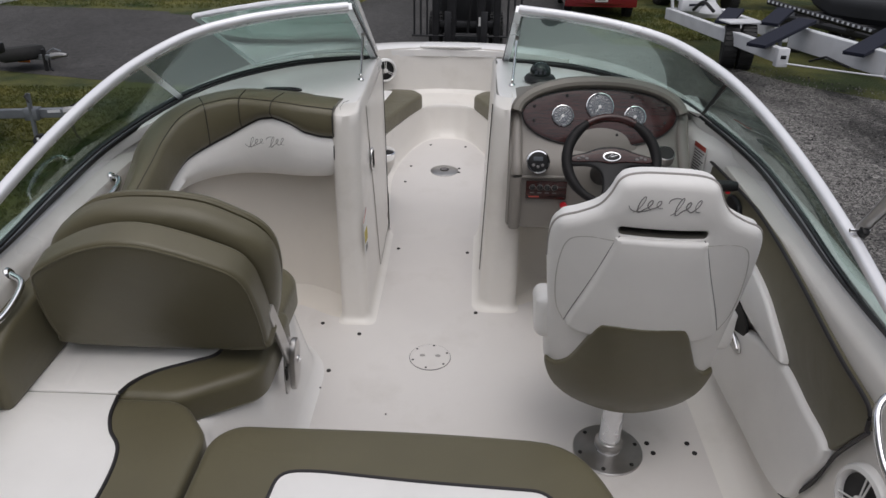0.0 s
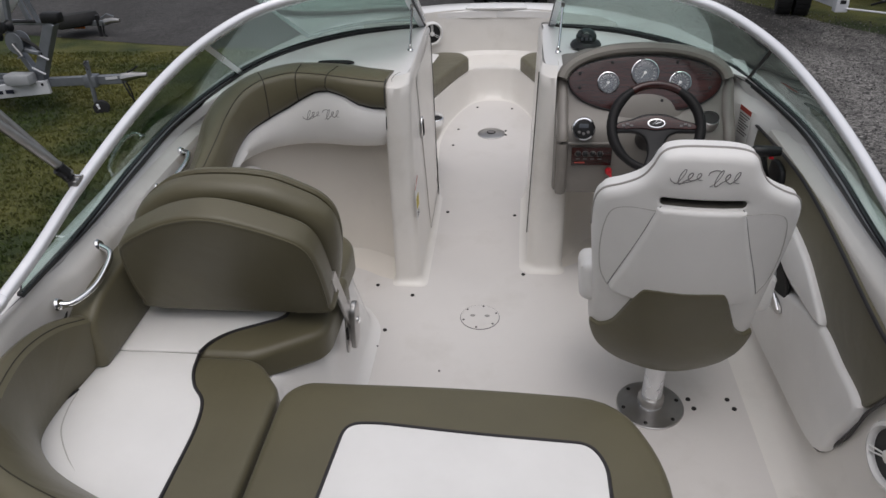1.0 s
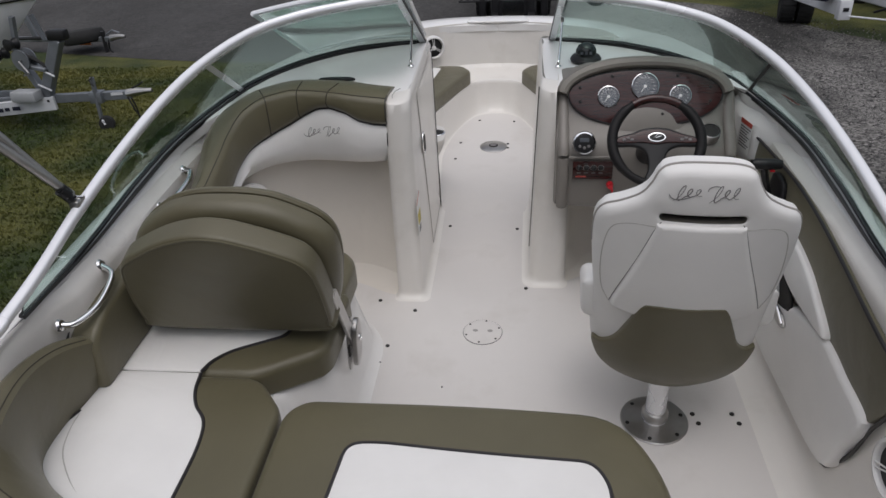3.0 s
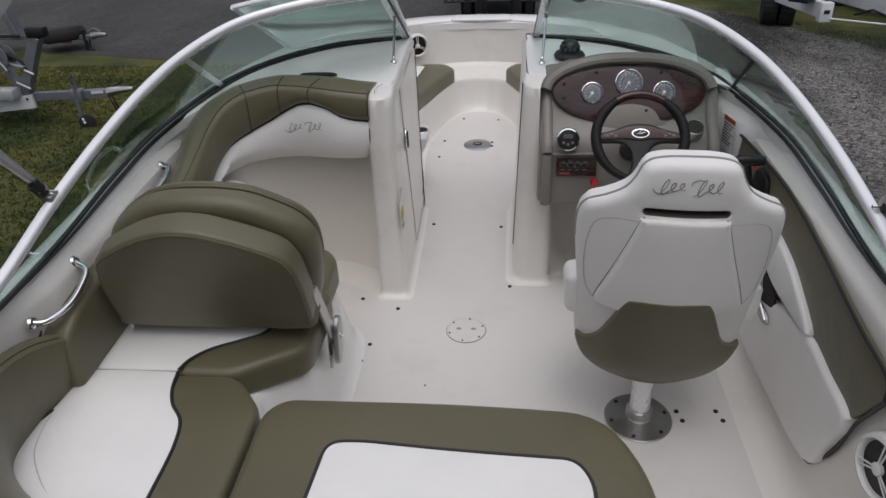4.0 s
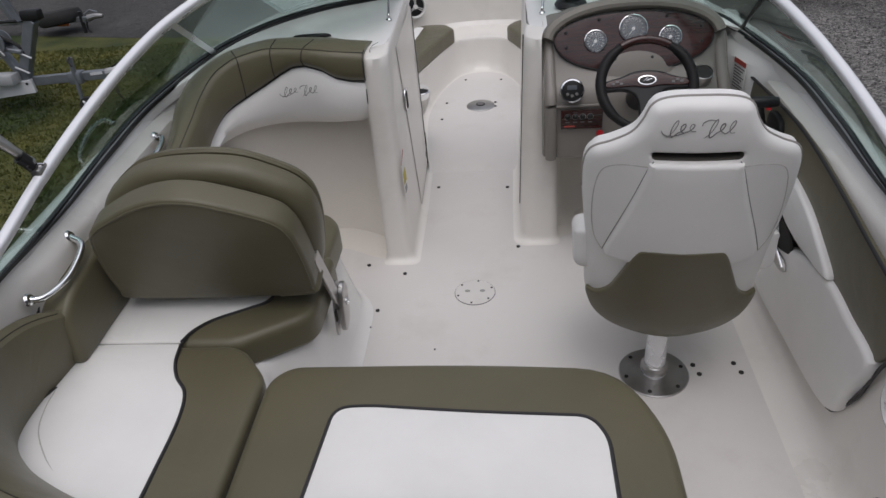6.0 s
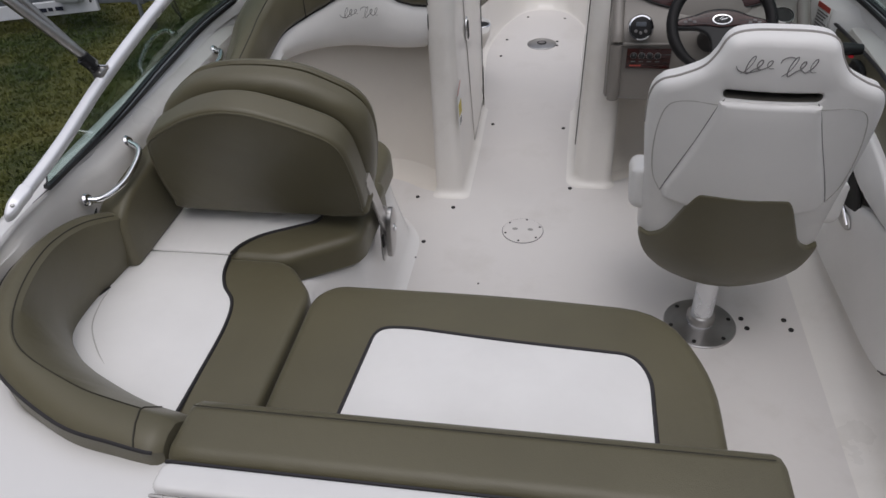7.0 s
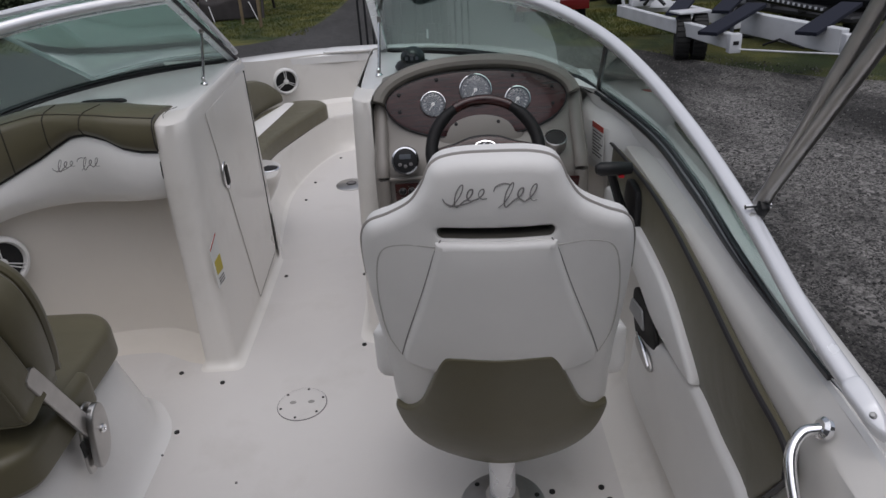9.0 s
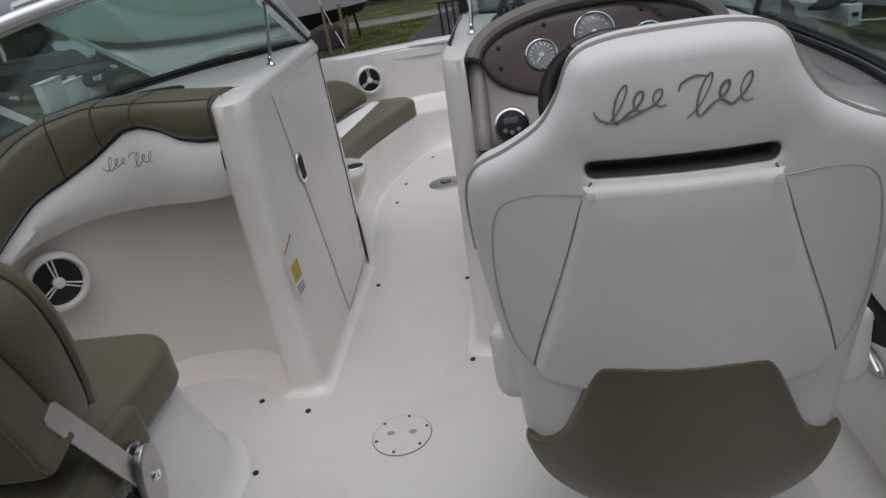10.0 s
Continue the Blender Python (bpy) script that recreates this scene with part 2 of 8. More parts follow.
def pad(poly, place, h, r, crown=0.0, step=0.05, base=0.0, reach=0.12, hole=None):
    """An upholstered pad: an outline (u, v) of height h with rounded rim r, set in space by place(u, v, w)."""
    from mathutils.geometry import delaunay_2d_cdt
    bm = bmesh.new()
    spec = [(min(r, 0.4 * h) * 0.5, base), (0.0, base + min(r, 0.4 * h) * 0.6)]
    spec += [(r * (1 - math.cos(a)), base + h - r + r * math.sin(a)) for a in np.linspace(0, math.pi / 2, 5)]
    rings = [[place(u, v, w) for u, v in inset(poly, d)] for d, w in spec]
    vs = skin(bm, rings)
    rim = inset(poly, spec[-1][0])
    inner = [Vector(p) for p in rim]
    n = len(inner)
    seg_a, seg_b = rim, np.roll(rim, -1, 0)
    known, loops = list(vs[-1]), [list(range(n))]
    if hole:
        hr = 0.012
        hs = [[place(u, v, base + h - hr + hr * math.sin(a)) for u, v in inset(hole, -hr * (1 - math.cos(a)))] for a in np.linspace(math.pi / 2, 0, 4)]
        hs.append([place(u, v, base) for u, v in hole])
        hv = skin(bm, hs)
        out = inset(hole, -hr)
        inner += [Vector(p) for p in out]
        known += hv[0]
        loops.append(list(range(n, len(inner))))
        seg_a, seg_b = np.concatenate([seg_a, out]), np.concatenate([seg_b, np.roll(out, -1, 0)])
    lo, hi = rim.min(0), rim.max(0)
    g = [Vector((x, y)) for x in np.arange(lo[0] + step / 2, hi[0], step) for y in np.arange(lo[1] + step / 2, hi[1], step)]

    def away(p):
        ab, ap = seg_b - seg_a, np.array(p) - seg_a
        t = np.clip((ap * ab).sum(1) / ((ab * ab).sum(1) + 1e-12), 0, 1)
        return np.sqrt(((ap - t[:, None] * ab) ** 2).sum(1)).min()

    g = [p for p in g if away(p) > step * 0.45]
    n = len(inner)
    res = delaunay_2d_cdt(inner + g, [], loops, 1, 1e-6)
    made = []
    for p, src in zip(res[0], res[3]):
        if src and min(src) < n:
            made.append(known[min(src)])
        else:
            d = min(1, away(p) / reach)
            made.append(bm.verts.new(place(p.x, p.y, base + h + crown * (1 - (1 - d) ** 2))))
    for f, src in zip(res[2], res[5]):
        if 1 in src:
            continue
        try:
            bm.faces.new([made[i] for i in f])
        except ValueError:
            pass
    if not hole:
        try:
            bm.faces.new(vs[0][::-1])
        except ValueError:
            pass
    return bm


def flatmap(m):
    """place() for pad in a plane given by a matrix."""
    return lambda u, v, w: m @ Vector((u, v, w))


def piping(poly, place, w, r=0.004, closed=True, sides=6):
    return bar([place(u, v, w) for u, v in poly], r, sides, closed=closed)


def screw(at, normal=(0, 0, 1), r=0.007, material=None, parent=None, name="screw"):
    return part(name, turned([(r, -0.002), (r, 0.002), (r * 0.6, 0.0035)], at, facing(normal, (0, 1, 0.1)), 10), material or HOLE, parent)

# ---- boat shell ----
GUNWALE = [(1.19, 0.55, 0.66), (1.20, 1.0, 0.72), (1.21, 1.29, 0.735), (1.225, 1.7, 0.745), (1.23, 2.2, 0.755), (1.215, 2.65, 0.775), (1.17, 3.05, 0.785), (1.12, 3.4, 0.77),
           (1.06, 3.7, 0.75), (1.0, 3.95, 0.73), (0.97, 4.05, 0.72), (0.92, 4.2, 0.70), (0.83, 4.6, 0.63), (0.68, 4.98, 0.57), (0.38, 5.24, 0.54), (0.0, 5.32, 0.53)]
INNER = [(1.125, 0.55, 0.665), (1.135, 1.0, 0.725), (1.145, 1.29, 0.740), (1.142, 1.7, 0.760), (1.155, 2.2, 0.785), (1.11, 2.65, 0.815), (0.98, 2.98, 0.85), (0.80, 3.24, 0.862),
         (0.58, 3.38, 0.87), (0.31, 3.46, 0.872), (0.36, 3.56, 0.80), (0.70, 3.80, 0.74), (0.66, 4.4, 0.65), (0.54, 4.84, 0.56), (0.30, 5.06, 0.53), (0.0, 5.12, 0.52)]


def shell_side(sign, name):
    gun = [Vector((p.x * sign, p.y, p.z)) for p in path3(GUNWALE, 5)]
    inn = [Vector((p.x * sign, p.y, p.z)) for p in path3(INNER, 5)]
    bm = bmesh.new()
    rings = []
    for a, b in zip(inn, gun):
        k = max(0.0, min(1.0, (5.4 - b.y) / 1.6))
        out = Vector((sign, 0, 0)) if b.y < 4.6 else Vector((sign * 0.6, 0.8, 0))
        rings.append([a + Vector((0, 0, -0.05)), a + Vector((0, 0, -0.006)), a * 0.93 + b * 0.07 + Vector((0, 0, 0.002)), a.lerp(b, 0.5) + Vector((0, 0, 0.006)), a.lerp(b, 0.9), b + Vector((0, 0, -0.008)),
                      b + out * 0.02 + Vector((0, 0, -0.05)), b + out * 0.03 + Vector((0, 0, -0.12)), b - Vector((b.x * 0.04, 0, 0.5)), Vector((b.x * 0.80, b.y - 0.25 * (1 - k), -0.55)), Vector((0, b.y - 0.5 * (1 - k), -0.85))])
    skin(bm, rings, False)
    return tagged(part(name, bm, GEL_WHITE), "white gelcoat deck and hull side of the boat", "hull", "", "structure")


shell_side(1, "hull_starboard")
shell_side(-1, "hull_port")
bm = bmesh.new()
skin(bm, [[(-1.2, 0.55, 0.36), (1.2, 0.55, 0.36)], [(-1.1, 0.55, -0.5), (1.1, 0.55, -0.5)], [(-0.02, 0.55, -0.85), (0.02, 0.55, -0.85)]], False)
tagged(part("transom", bm, GEL_WHITE), "white gelcoat transom of the boat", "hull", "", "structure")
# ---- cockpit liner ----
def liner_section(y, sign):
    k = 0.0 if y > 1.3 else (1.3 - y) / 0.6
    base = [(0.96, 0.0), (1.02, 0.006), (1.055, 0.03), (1.075, 0.075), (1.085, 0.15), (1.095, 0.40), (1.090, 0.60), (1.088, 0.694), (1.094, 0.706), (1.112, 0.722), (1.130, 0.735)]
    lift = 0.02 * min(1, max(0, (y - 1.3) / 1.0))
    pocket = 0.045 * min(1, max(0, (1.56 - y) / 0.10)) if sign < 0 else 0.0
    return [((x + pocket * float(np.interp(z, [0.08, 0.15, 0.694, 0.706, 0.722, 0.735], [0.0, 1.0, 1.0, 0.95, 0.65, 0.33]))) * sign, y, z if z < 0.7 else z + lift - 0.06 * k) for x, z in base]


def liner(sign, name, y0, y1):
    bm = bmesh.new()
    skin(bm, [liner_section(y, sign) for y in np.linspace(y0, y1, 26)], False)
    return tagged(part(name, bm, GEL_LIGHT), "pale gelcoat inner side of the cockpit", "wall", "", "structure")


liner(1, "wall_starboard", 0.6, 3.0)
liner(-1, "wall_port", 0.6, 2.62)
# sloping coaming strip between liner and windscreen base
for sign, name in ((1, "coaming_starboard"), (-1, "coaming_port")):
    bm = bmesh.new()
    edge = [p for p in path3(INNER, 5) if p.y < 2.9 and p.x > 0.9]
    rings = []
    for p in edge:
        s = liner_section(min(p.y, 2.9), sign)[-1]
        q = Vector((p.x * sign, p.y, p.z - 0.006))
        s = Vector((min(abs(s[0]), p.x - 0.004) * sign, s[1], s[2]))
        k = min(1.0, max(0.0, (p.y - 2.52) / 0.16))
        low = Vector(((p.x - 0.045) * sign, s.y, s.z - 0.16))
        s = Vector((s.x + (min(abs(s.x), p.x - 0.055) * sign - s.x) * k, s.y, s.z))
        rings.append([s.lerp(low, k), s, s.lerp(q, 0.5) + Vector((0, 0, 0.006)), q])
    skin(bm, rings, False)
    tagged(part(name, bm, GEL_WHITE), "white gelcoat coaming under the windscreen", "coaming", "", "structure")

# floor: cockpit, walk-through and bow in one sheet
bm = bmesh.new()
FLOOR = [(-1.03, 0.62), (1.03, 0.62), (1.03, 3.4), (0.36, 3.5), (0.36, 4.2), (0.27, 4.62), (0.0, 4.76), (-0.27, 4.62), (-0.36, 4.2), (-0.36, 3.5), (-1.03, 3.4)]
top = [bm.verts.new((x, y, 0)) for x, y in FLOOR]
bm.faces.new(top)
bot = [bm.verts.new((x, y, -0.04)) for x, y in FLOOR]
bm.faces.new(bot[::-1])
for i in range(len(top)):
    j = (i + 1) % len(top)
    bm.faces.new((top[i], bot[i], bot[j], top[j]))
floor = tagged(part("floor", bm, SOLE, None, "", False), "off-white non-skid fibreglass cockpit floor with screw holes", "floor", "", "structure")
# shallow raised lip across the walk-through
bm = bmesh.new()
skin(bm, [[(x, y, z) for y, z in ((3.34, 0.0), (3.37, 0.004), (3.40, 0.009), (3.50, 0.010), (4.78, 0.010))] for x in np.linspace(-0.34, 0.34, 12)], False)
tagged(part("bow_floor", bm, SOLE), "off-white fibreglass bow floor", "floor", "", "structure")

# bow well: floor edge, riser, seat ledge, back wall
W_FLOOR = [(0.25, 3.36), (0.285, 3.7), (0.305, 4.05), (0.25, 4.4), (0.155, 4.64), (0.07, 4.71), (0.0, 4.72)]
W_LEDGE = [(0.25, 3.36), (0.36, 3.65), (0.385, 4.05), (0.285, 4.42), (0.17, 4.73), (0.08, 4.80), (0.0, 4.815)]
W_BACK = [(0.30, 3.47), (0.70, 3.62), (0.71, 4.0), (0.66, 4.5), (0.52, 4.86), (0.28, 5.05), (0.0, 5.10)]
W_TOP = [(0.31, 3.47, 0.85), (0.60, 3.68, 0.745), (0.70, 3.95, 0.715), (0.655, 4.42, 0.645), (0.53, 4.85, 0.555), (0.29, 5.07, 0.526), (0.0, 5.125, 0.517)]


def half_loop(pts, z=None):
    h = [tuple(p) if z is None else (*p, z) for p in pts]
    return path3(h + [(-p[0], *p[1:]) for p in h[-2::-1]], 5)


fl, ld, bk, tp = half_loop(W_FLOOR, 0.0), half_loop(W_LEDGE, 0.21), half_loop(W_BACK, 0.225), half_loop(W_TOP)
bm = bmesh.new()
rings = []
for a, b, c, d in zip(fl, ld, bk, tp):
    ab = Vector((b.x, b.y, 0)) - a
    rings.append([a + Vector((0, 0, 0.008)) - ab * 0.5, a + Vector((0, 0, 0.010)), a + ab * 0.22 + Vector((0, 0, 0.014)), a + ab * 0.45 + Vector((0, 0, 0.036)), a + ab * 0.65 + Vector((0, 0, 0.075)), a + ab * 0.84 + Vector((0, 0, 0.14)), a + ab * 0.95 + Vector((0, 0, 0.195)), a + ab * 0.98 + Vector((0, 0, 0.212)),
                  b + Vector((0, 0, 0.010)) + ab * 0.06, b + Vector((0, 0, 0.006)) + ab * 0.18, b.lerp(c, 0.25) - Vector((0, 0, 0.008)), b.lerp(c, 0.92) - Vector((0, 0, 0.004)), c + Vector((0, 0, 0.02)), c.lerp(d, 0.35), c.lerp(d, 0.93), d + (d - c) * 0.02 + Vector((0, 0, 0.004))])
skin(bm, rings, False)
tagged(part("bow_liner", bm, GEL_LIGHT), "cream gelcoat bow well with moulded seat ledge", "wall", "", "structure")

# anchor locker lid at the bow
bm = pad(rounded([(-0.22, 5.10), (0.22, 5.10), (0.19, 5.235), (-0.19, 5.235)], 0.03), flatmap(Matrix.Translation((0, 0, 0.53))), 0.014, 0.006, 0.002)
tagged(part("anchor_lid", bm, GEL_WHITE), "white gelcoat anchor locker lid at the bow", "hatch")
# ---- consoles ----
def console(sign, name, label):
    """Fibreglass console: inner walk-through face, round aft pillar coved into the floor, top deck up to the windscreen."""
    bm = bmesh.new()
    rings = []
    x0, y0 = (0.254, 2.555) if sign < 0 else (0.208, 2.675)
    for z in (0.0, 0.0015, 0.005, 0.012, 0.022, 0.035, 0.055, 0.09, 0.15, 0.25, 0.375, 0.5, 0.625, 0.75, 0.875, 0.95, 1.0):
        hh = 0.87 * z
        cove = 0.030 * (1 - math.sqrt(max(0.0, 1 - max(0.0, 1 - hh / 0.030) ** 2)))
        lean = 0.012 * z + 0.004 * z * z if sign < 0 else 0.030 * z
        xi, ya = x0 + lean - cove, y0 + 0.045 * z + 0.02 * max(0, z - 0.8) / 0.2 - cove
        xo = max(0.368, xi + 0.07) + 0.4 * cove
        ri, ro = (0.034 + 0.03 * z, 0.028) if sign < 0 else (0.060, 0.040)
        ri = min(ri, (xo - xi) * 0.62)
        ro = min(ro, (xo - xi) * 0.34)
        plan = [(xo, ya + 0.16), (xo, ya + 0.08)]
        plan += [(xo - ro + ro * math.cos(a), ya + ro - ro * math.sin(a)) for a in np.linspace(0, math.pi / 2, 6)]
        plan += [(xi + ri - ri * math.sin(a), ya + ri - ri * math.cos(a)) for a in np.linspace(0, math.pi / 2, 8)]
        plan += [(xi, ya + 0.11), (xi, 2.95), (xi + 0.004, 3.2), (xi + 0.008, 3.44), (xi + 0.015, 3.465), (xi + 0.04, 3.475), (0.6, 3.47)]
        if sign > 0 and hh > 0.6:
            plan = [(min(x, max(0.302, xi + 0.012)) if y < 2.93 else x, y) for x, y in plan]
        rings.append([(x * sign, y, hh) for x, y in plan])
    lip = [[(x + (sign * 0.006 * d), y + 0.006 * d * (y < 2.85), 0.87 + 0.018 * math.sin(d * math.pi / 4)) for x, y, _ in rings[-1]] for d in (0.35, 0.7, 1.4, 2)]
    lip = [[(x, y + 0.02 * (d + 1) ** 1.3 * (y < 2.85), z) for x, y, z in r] for d, r in zip((-0.6, 0, 1, 2), lip)]
    skin(bm, rings + lip, False)
    return tagged(part(name, bm, GEL_LIGHT, None, "", True, 50), label, "console", "", "structure")


console(-1, "console_port", "cream gelcoat walk-through console with a flush locker door")
console(1, "console_starboard", "cream gelcoat helm console beside the walk-through")
# top decks of the consoles, from the aft edge to the windscreen base
def top_deck(sign, name, aft):
    inn = [p for p in path3(INNER, 6) if 2.0 < p.y < 3.47 and p.x > 0.3]
    inn = [p for i, p in enumerate(inn) if p.y < 3.461]
    bm = bmesh.new()
    aft = path3(aft, 8)
    rings = []
    n = 22
    for i in range(n + 1):
        t = i / n
        a = aft[min(len(aft) - 1, round(t * (len(aft) - 1)))]
        b = inn[min(len(inn) - 1, round(t * (len(inn) - 1)))]
        b = Vector((b.x * sign, b.y, b.z - 0.004))
        a = Vector((a.x * sign, a.y, a.z))
        w = (b - a).normalized()
        rings.append([a + Vector((0, 0, -0.03)), a + Vector((0, 0, -0.014)) + w * 0.001, a + Vector((0, 0, -0.005)) + w * 0.006, a + w * 0.018, a.lerp(b, 0.2) + Vector((0, 0, 0.008)), a.lerp(b, 0.6) + Vector((0, 0, 0.010)), b])
    skin(bm, rings, False)
    return tagged(part(name, bm, GEL_WHITE), "white gelcoat console top below the windscreen", "deck", "", "structure")


top_deck(-1, "deck_port", [(1.150, 2.03, 0.776), (1.138, 2.35, 0.784), (1.095, 2.58, 0.800), (0.97, 2.76, 0.835), (0.80, 2.88, 0.87), (0.60, 2.88, 0.885), (0.45, 2.80, 0.888), (0.37, 2.68, 0.888), (0.315, 2.70, 0.885), (0.284, 2.80, 0.885), (0.280, 3.05, 0.885), (0.276, 3.25, 0.885), (0.274, 3.45, 0.878)])
top_deck(1, "deck_starboard", [(1.135, 2.35, 0.778), (1.105, 2.6, 0.798), (1.035, 2.80, 0.832), (0.97, 2.92, 0.872), (0.65, 2.99, 0.90), (0.42, 2.92, 0.888), (0.345, 2.82, 0.887), (0.30, 2.775, 0.887), (0.258, 2.88, 0.885), (0.253, 3.05, 0.885), (0.250, 3.25, 0.885), (0.250, 3.45, 0.878)])
# seam line on the port console
bm = bar([(-0.335, 2.655, 0.80), (-0.338, 2.662, 0.893), (-0.332, 2.70, 0.897), (-0.315, 2.735, 0.896)], 0.0009, 6)
tagged(part("seam", bm, PIPING), "fine dark joint line in the console gelcoat", "trim", "", "structure")

# hinge strip on the helm console
hx = lambda z: 0.208 + 0.030 * z / 0.87
hinge = tagged(part("hinge_strip", bar([(hx(z) - 0.001, 2.84, z) for z in np.linspace(0.10, 0.86, 12)], 0.0032, 6), TAUPE), "thin metal hinge strip on the helm console", "hinge")
for z in (0.16, 0.36, 0.60, 0.82):
    part("screw", turned([(0.006, -0.002), (0.006, 0.004)], (hx(z), 2.842, z), facing((-1, 0, 0)), 8), HOLE, hinge)

# recess wall below the companion backrest
bm = bmesh.new()
rec = path3([(-0.29, 2.70, 0), (-0.37, 2.715, 0), (-0.46, 2.765, 0), (-0.58, 2.80, 0), (-0.80, 2.77, 0), (-0.97, 2.60, 0), (-1.06, 2.35, 0), (-1.095, 2.05, 0)], 6)
rings = []
for i, p in enumerate(rec):
    t = (rec[min(i + 1, len(rec) - 1)] - rec[max(i - 1, 0)]).normalized()
    nrm = Vector((-t.y, t.x, 0)) * (1 if (Vector((-0.7, 2.3, 0)) - p).dot(Vector((-t.y, t.x, 0))) > 0 else -1)
    rings.append([p + nrm * 0.15 + Vector((0, 0, -0.001)), p + nrm * 0.07 + Vector((0, 0, 0.005)), p + nrm * 0.025 + Vector((0, 0, 0.035)), p + Vector((0, 0, 0.11)), p - nrm * 0.005 + Vector((0, 0, 0.45)), p - nrm * 0.02 + Vector((0, 0, 0.72))])
skin(bm, rings, False)
tagged(part("recess_wall", bm, GEL_SHADE), "cream gelcoat recess below the companion backrest", "wall", "", "structure")

# helm footwell under the dash
bm = bmesh.new()
foot = path3([(0.30, 2.80, 0), (0.37, 2.84, 0), (0.43, 2.95, 0), (0.55, 3.02, 0), (0.78, 3.02, 0), (0.93, 2.97, 0), (1.03, 2.90, 0), (1.11, 2.84, 0)], 6)
rings = []
for i, p in enumerate(foot):
    t = (foot[min(i + 1, len(foot) - 1)] - foot[max(i - 1, 0)]).normalized()
    nrm = Vector((t.y, -t.x, 0))
    nrm = nrm if (Vector((0.7, 2.4, 0)) - p).dot(nrm) > 0 else -nrm
    rings.append([p + nrm * 0.12 + Vector((0, 0, 0.004)), p + nrm * 0.06 + Vector((0, 0, 0.012)), p + nrm * 0.02 + Vector((0, 0, 0.05)), p + Vector((0, 0, 0.12)), p + Vector((0, 0, 0.82))])
skin(bm, rings, False)
tagged(part("footwell_wall", bm, GEL_SHADE), "cream gelcoat helm footwell below the dash", "wall", "", "structure")

# ---- windscreen ----
W_TOPC = [(1.118, 1.27, 0.795), (1.10, 1.46, 0.845), (1.095, 1.70, 0.91), (1.075, 1.97, 0.98), (1.03, 2.22, 1.05), (0.965, 2.43, 1.105), (0.85, 2.62, 1.155), (0.70, 2.73, 1.185), (0.52, 2.80, 1.205), (0.32, 2.855, 1.218)]
W_BASEC = [(1.140, 1.27, 0.752), (1.133, 1.47, 0.757), (1.133, 1.765, 0.770), (1.148, 2.12, 0.790), (1.135, 2.465, 0.812), (1.03, 2.88, 0.846), (0.87, 3.16, 0.862), (0.66, 3.34, 0.872), (0.48, 3.41, 0.876), (0.31, 3.44, 0.878)]


def frame_at(curve, i):
    t = (curve[min(i + 1, len(curve) - 1)] - curve[max(i - 1, 0)]).normalized()
    return t


def strip(bm, curve, across, profile, taper=0):
    """A moulding: profile of (along across, up) swept on a curve, growing from its first end over taper steps."""
    rings = []
    for i, p in enumerate(curve):
        a = across[i]
        t = frame_at(curve, i)
        u = a.cross(t).normalized()
        u = u if u.z > 0 else -u
        k = min(1.0, (i + 0.3) / taper) if taper else 1.0
        rings.append([p + a * s * k + u * h * k for s, h in profile])
    skin(bm, rings, True, True)
    return bm


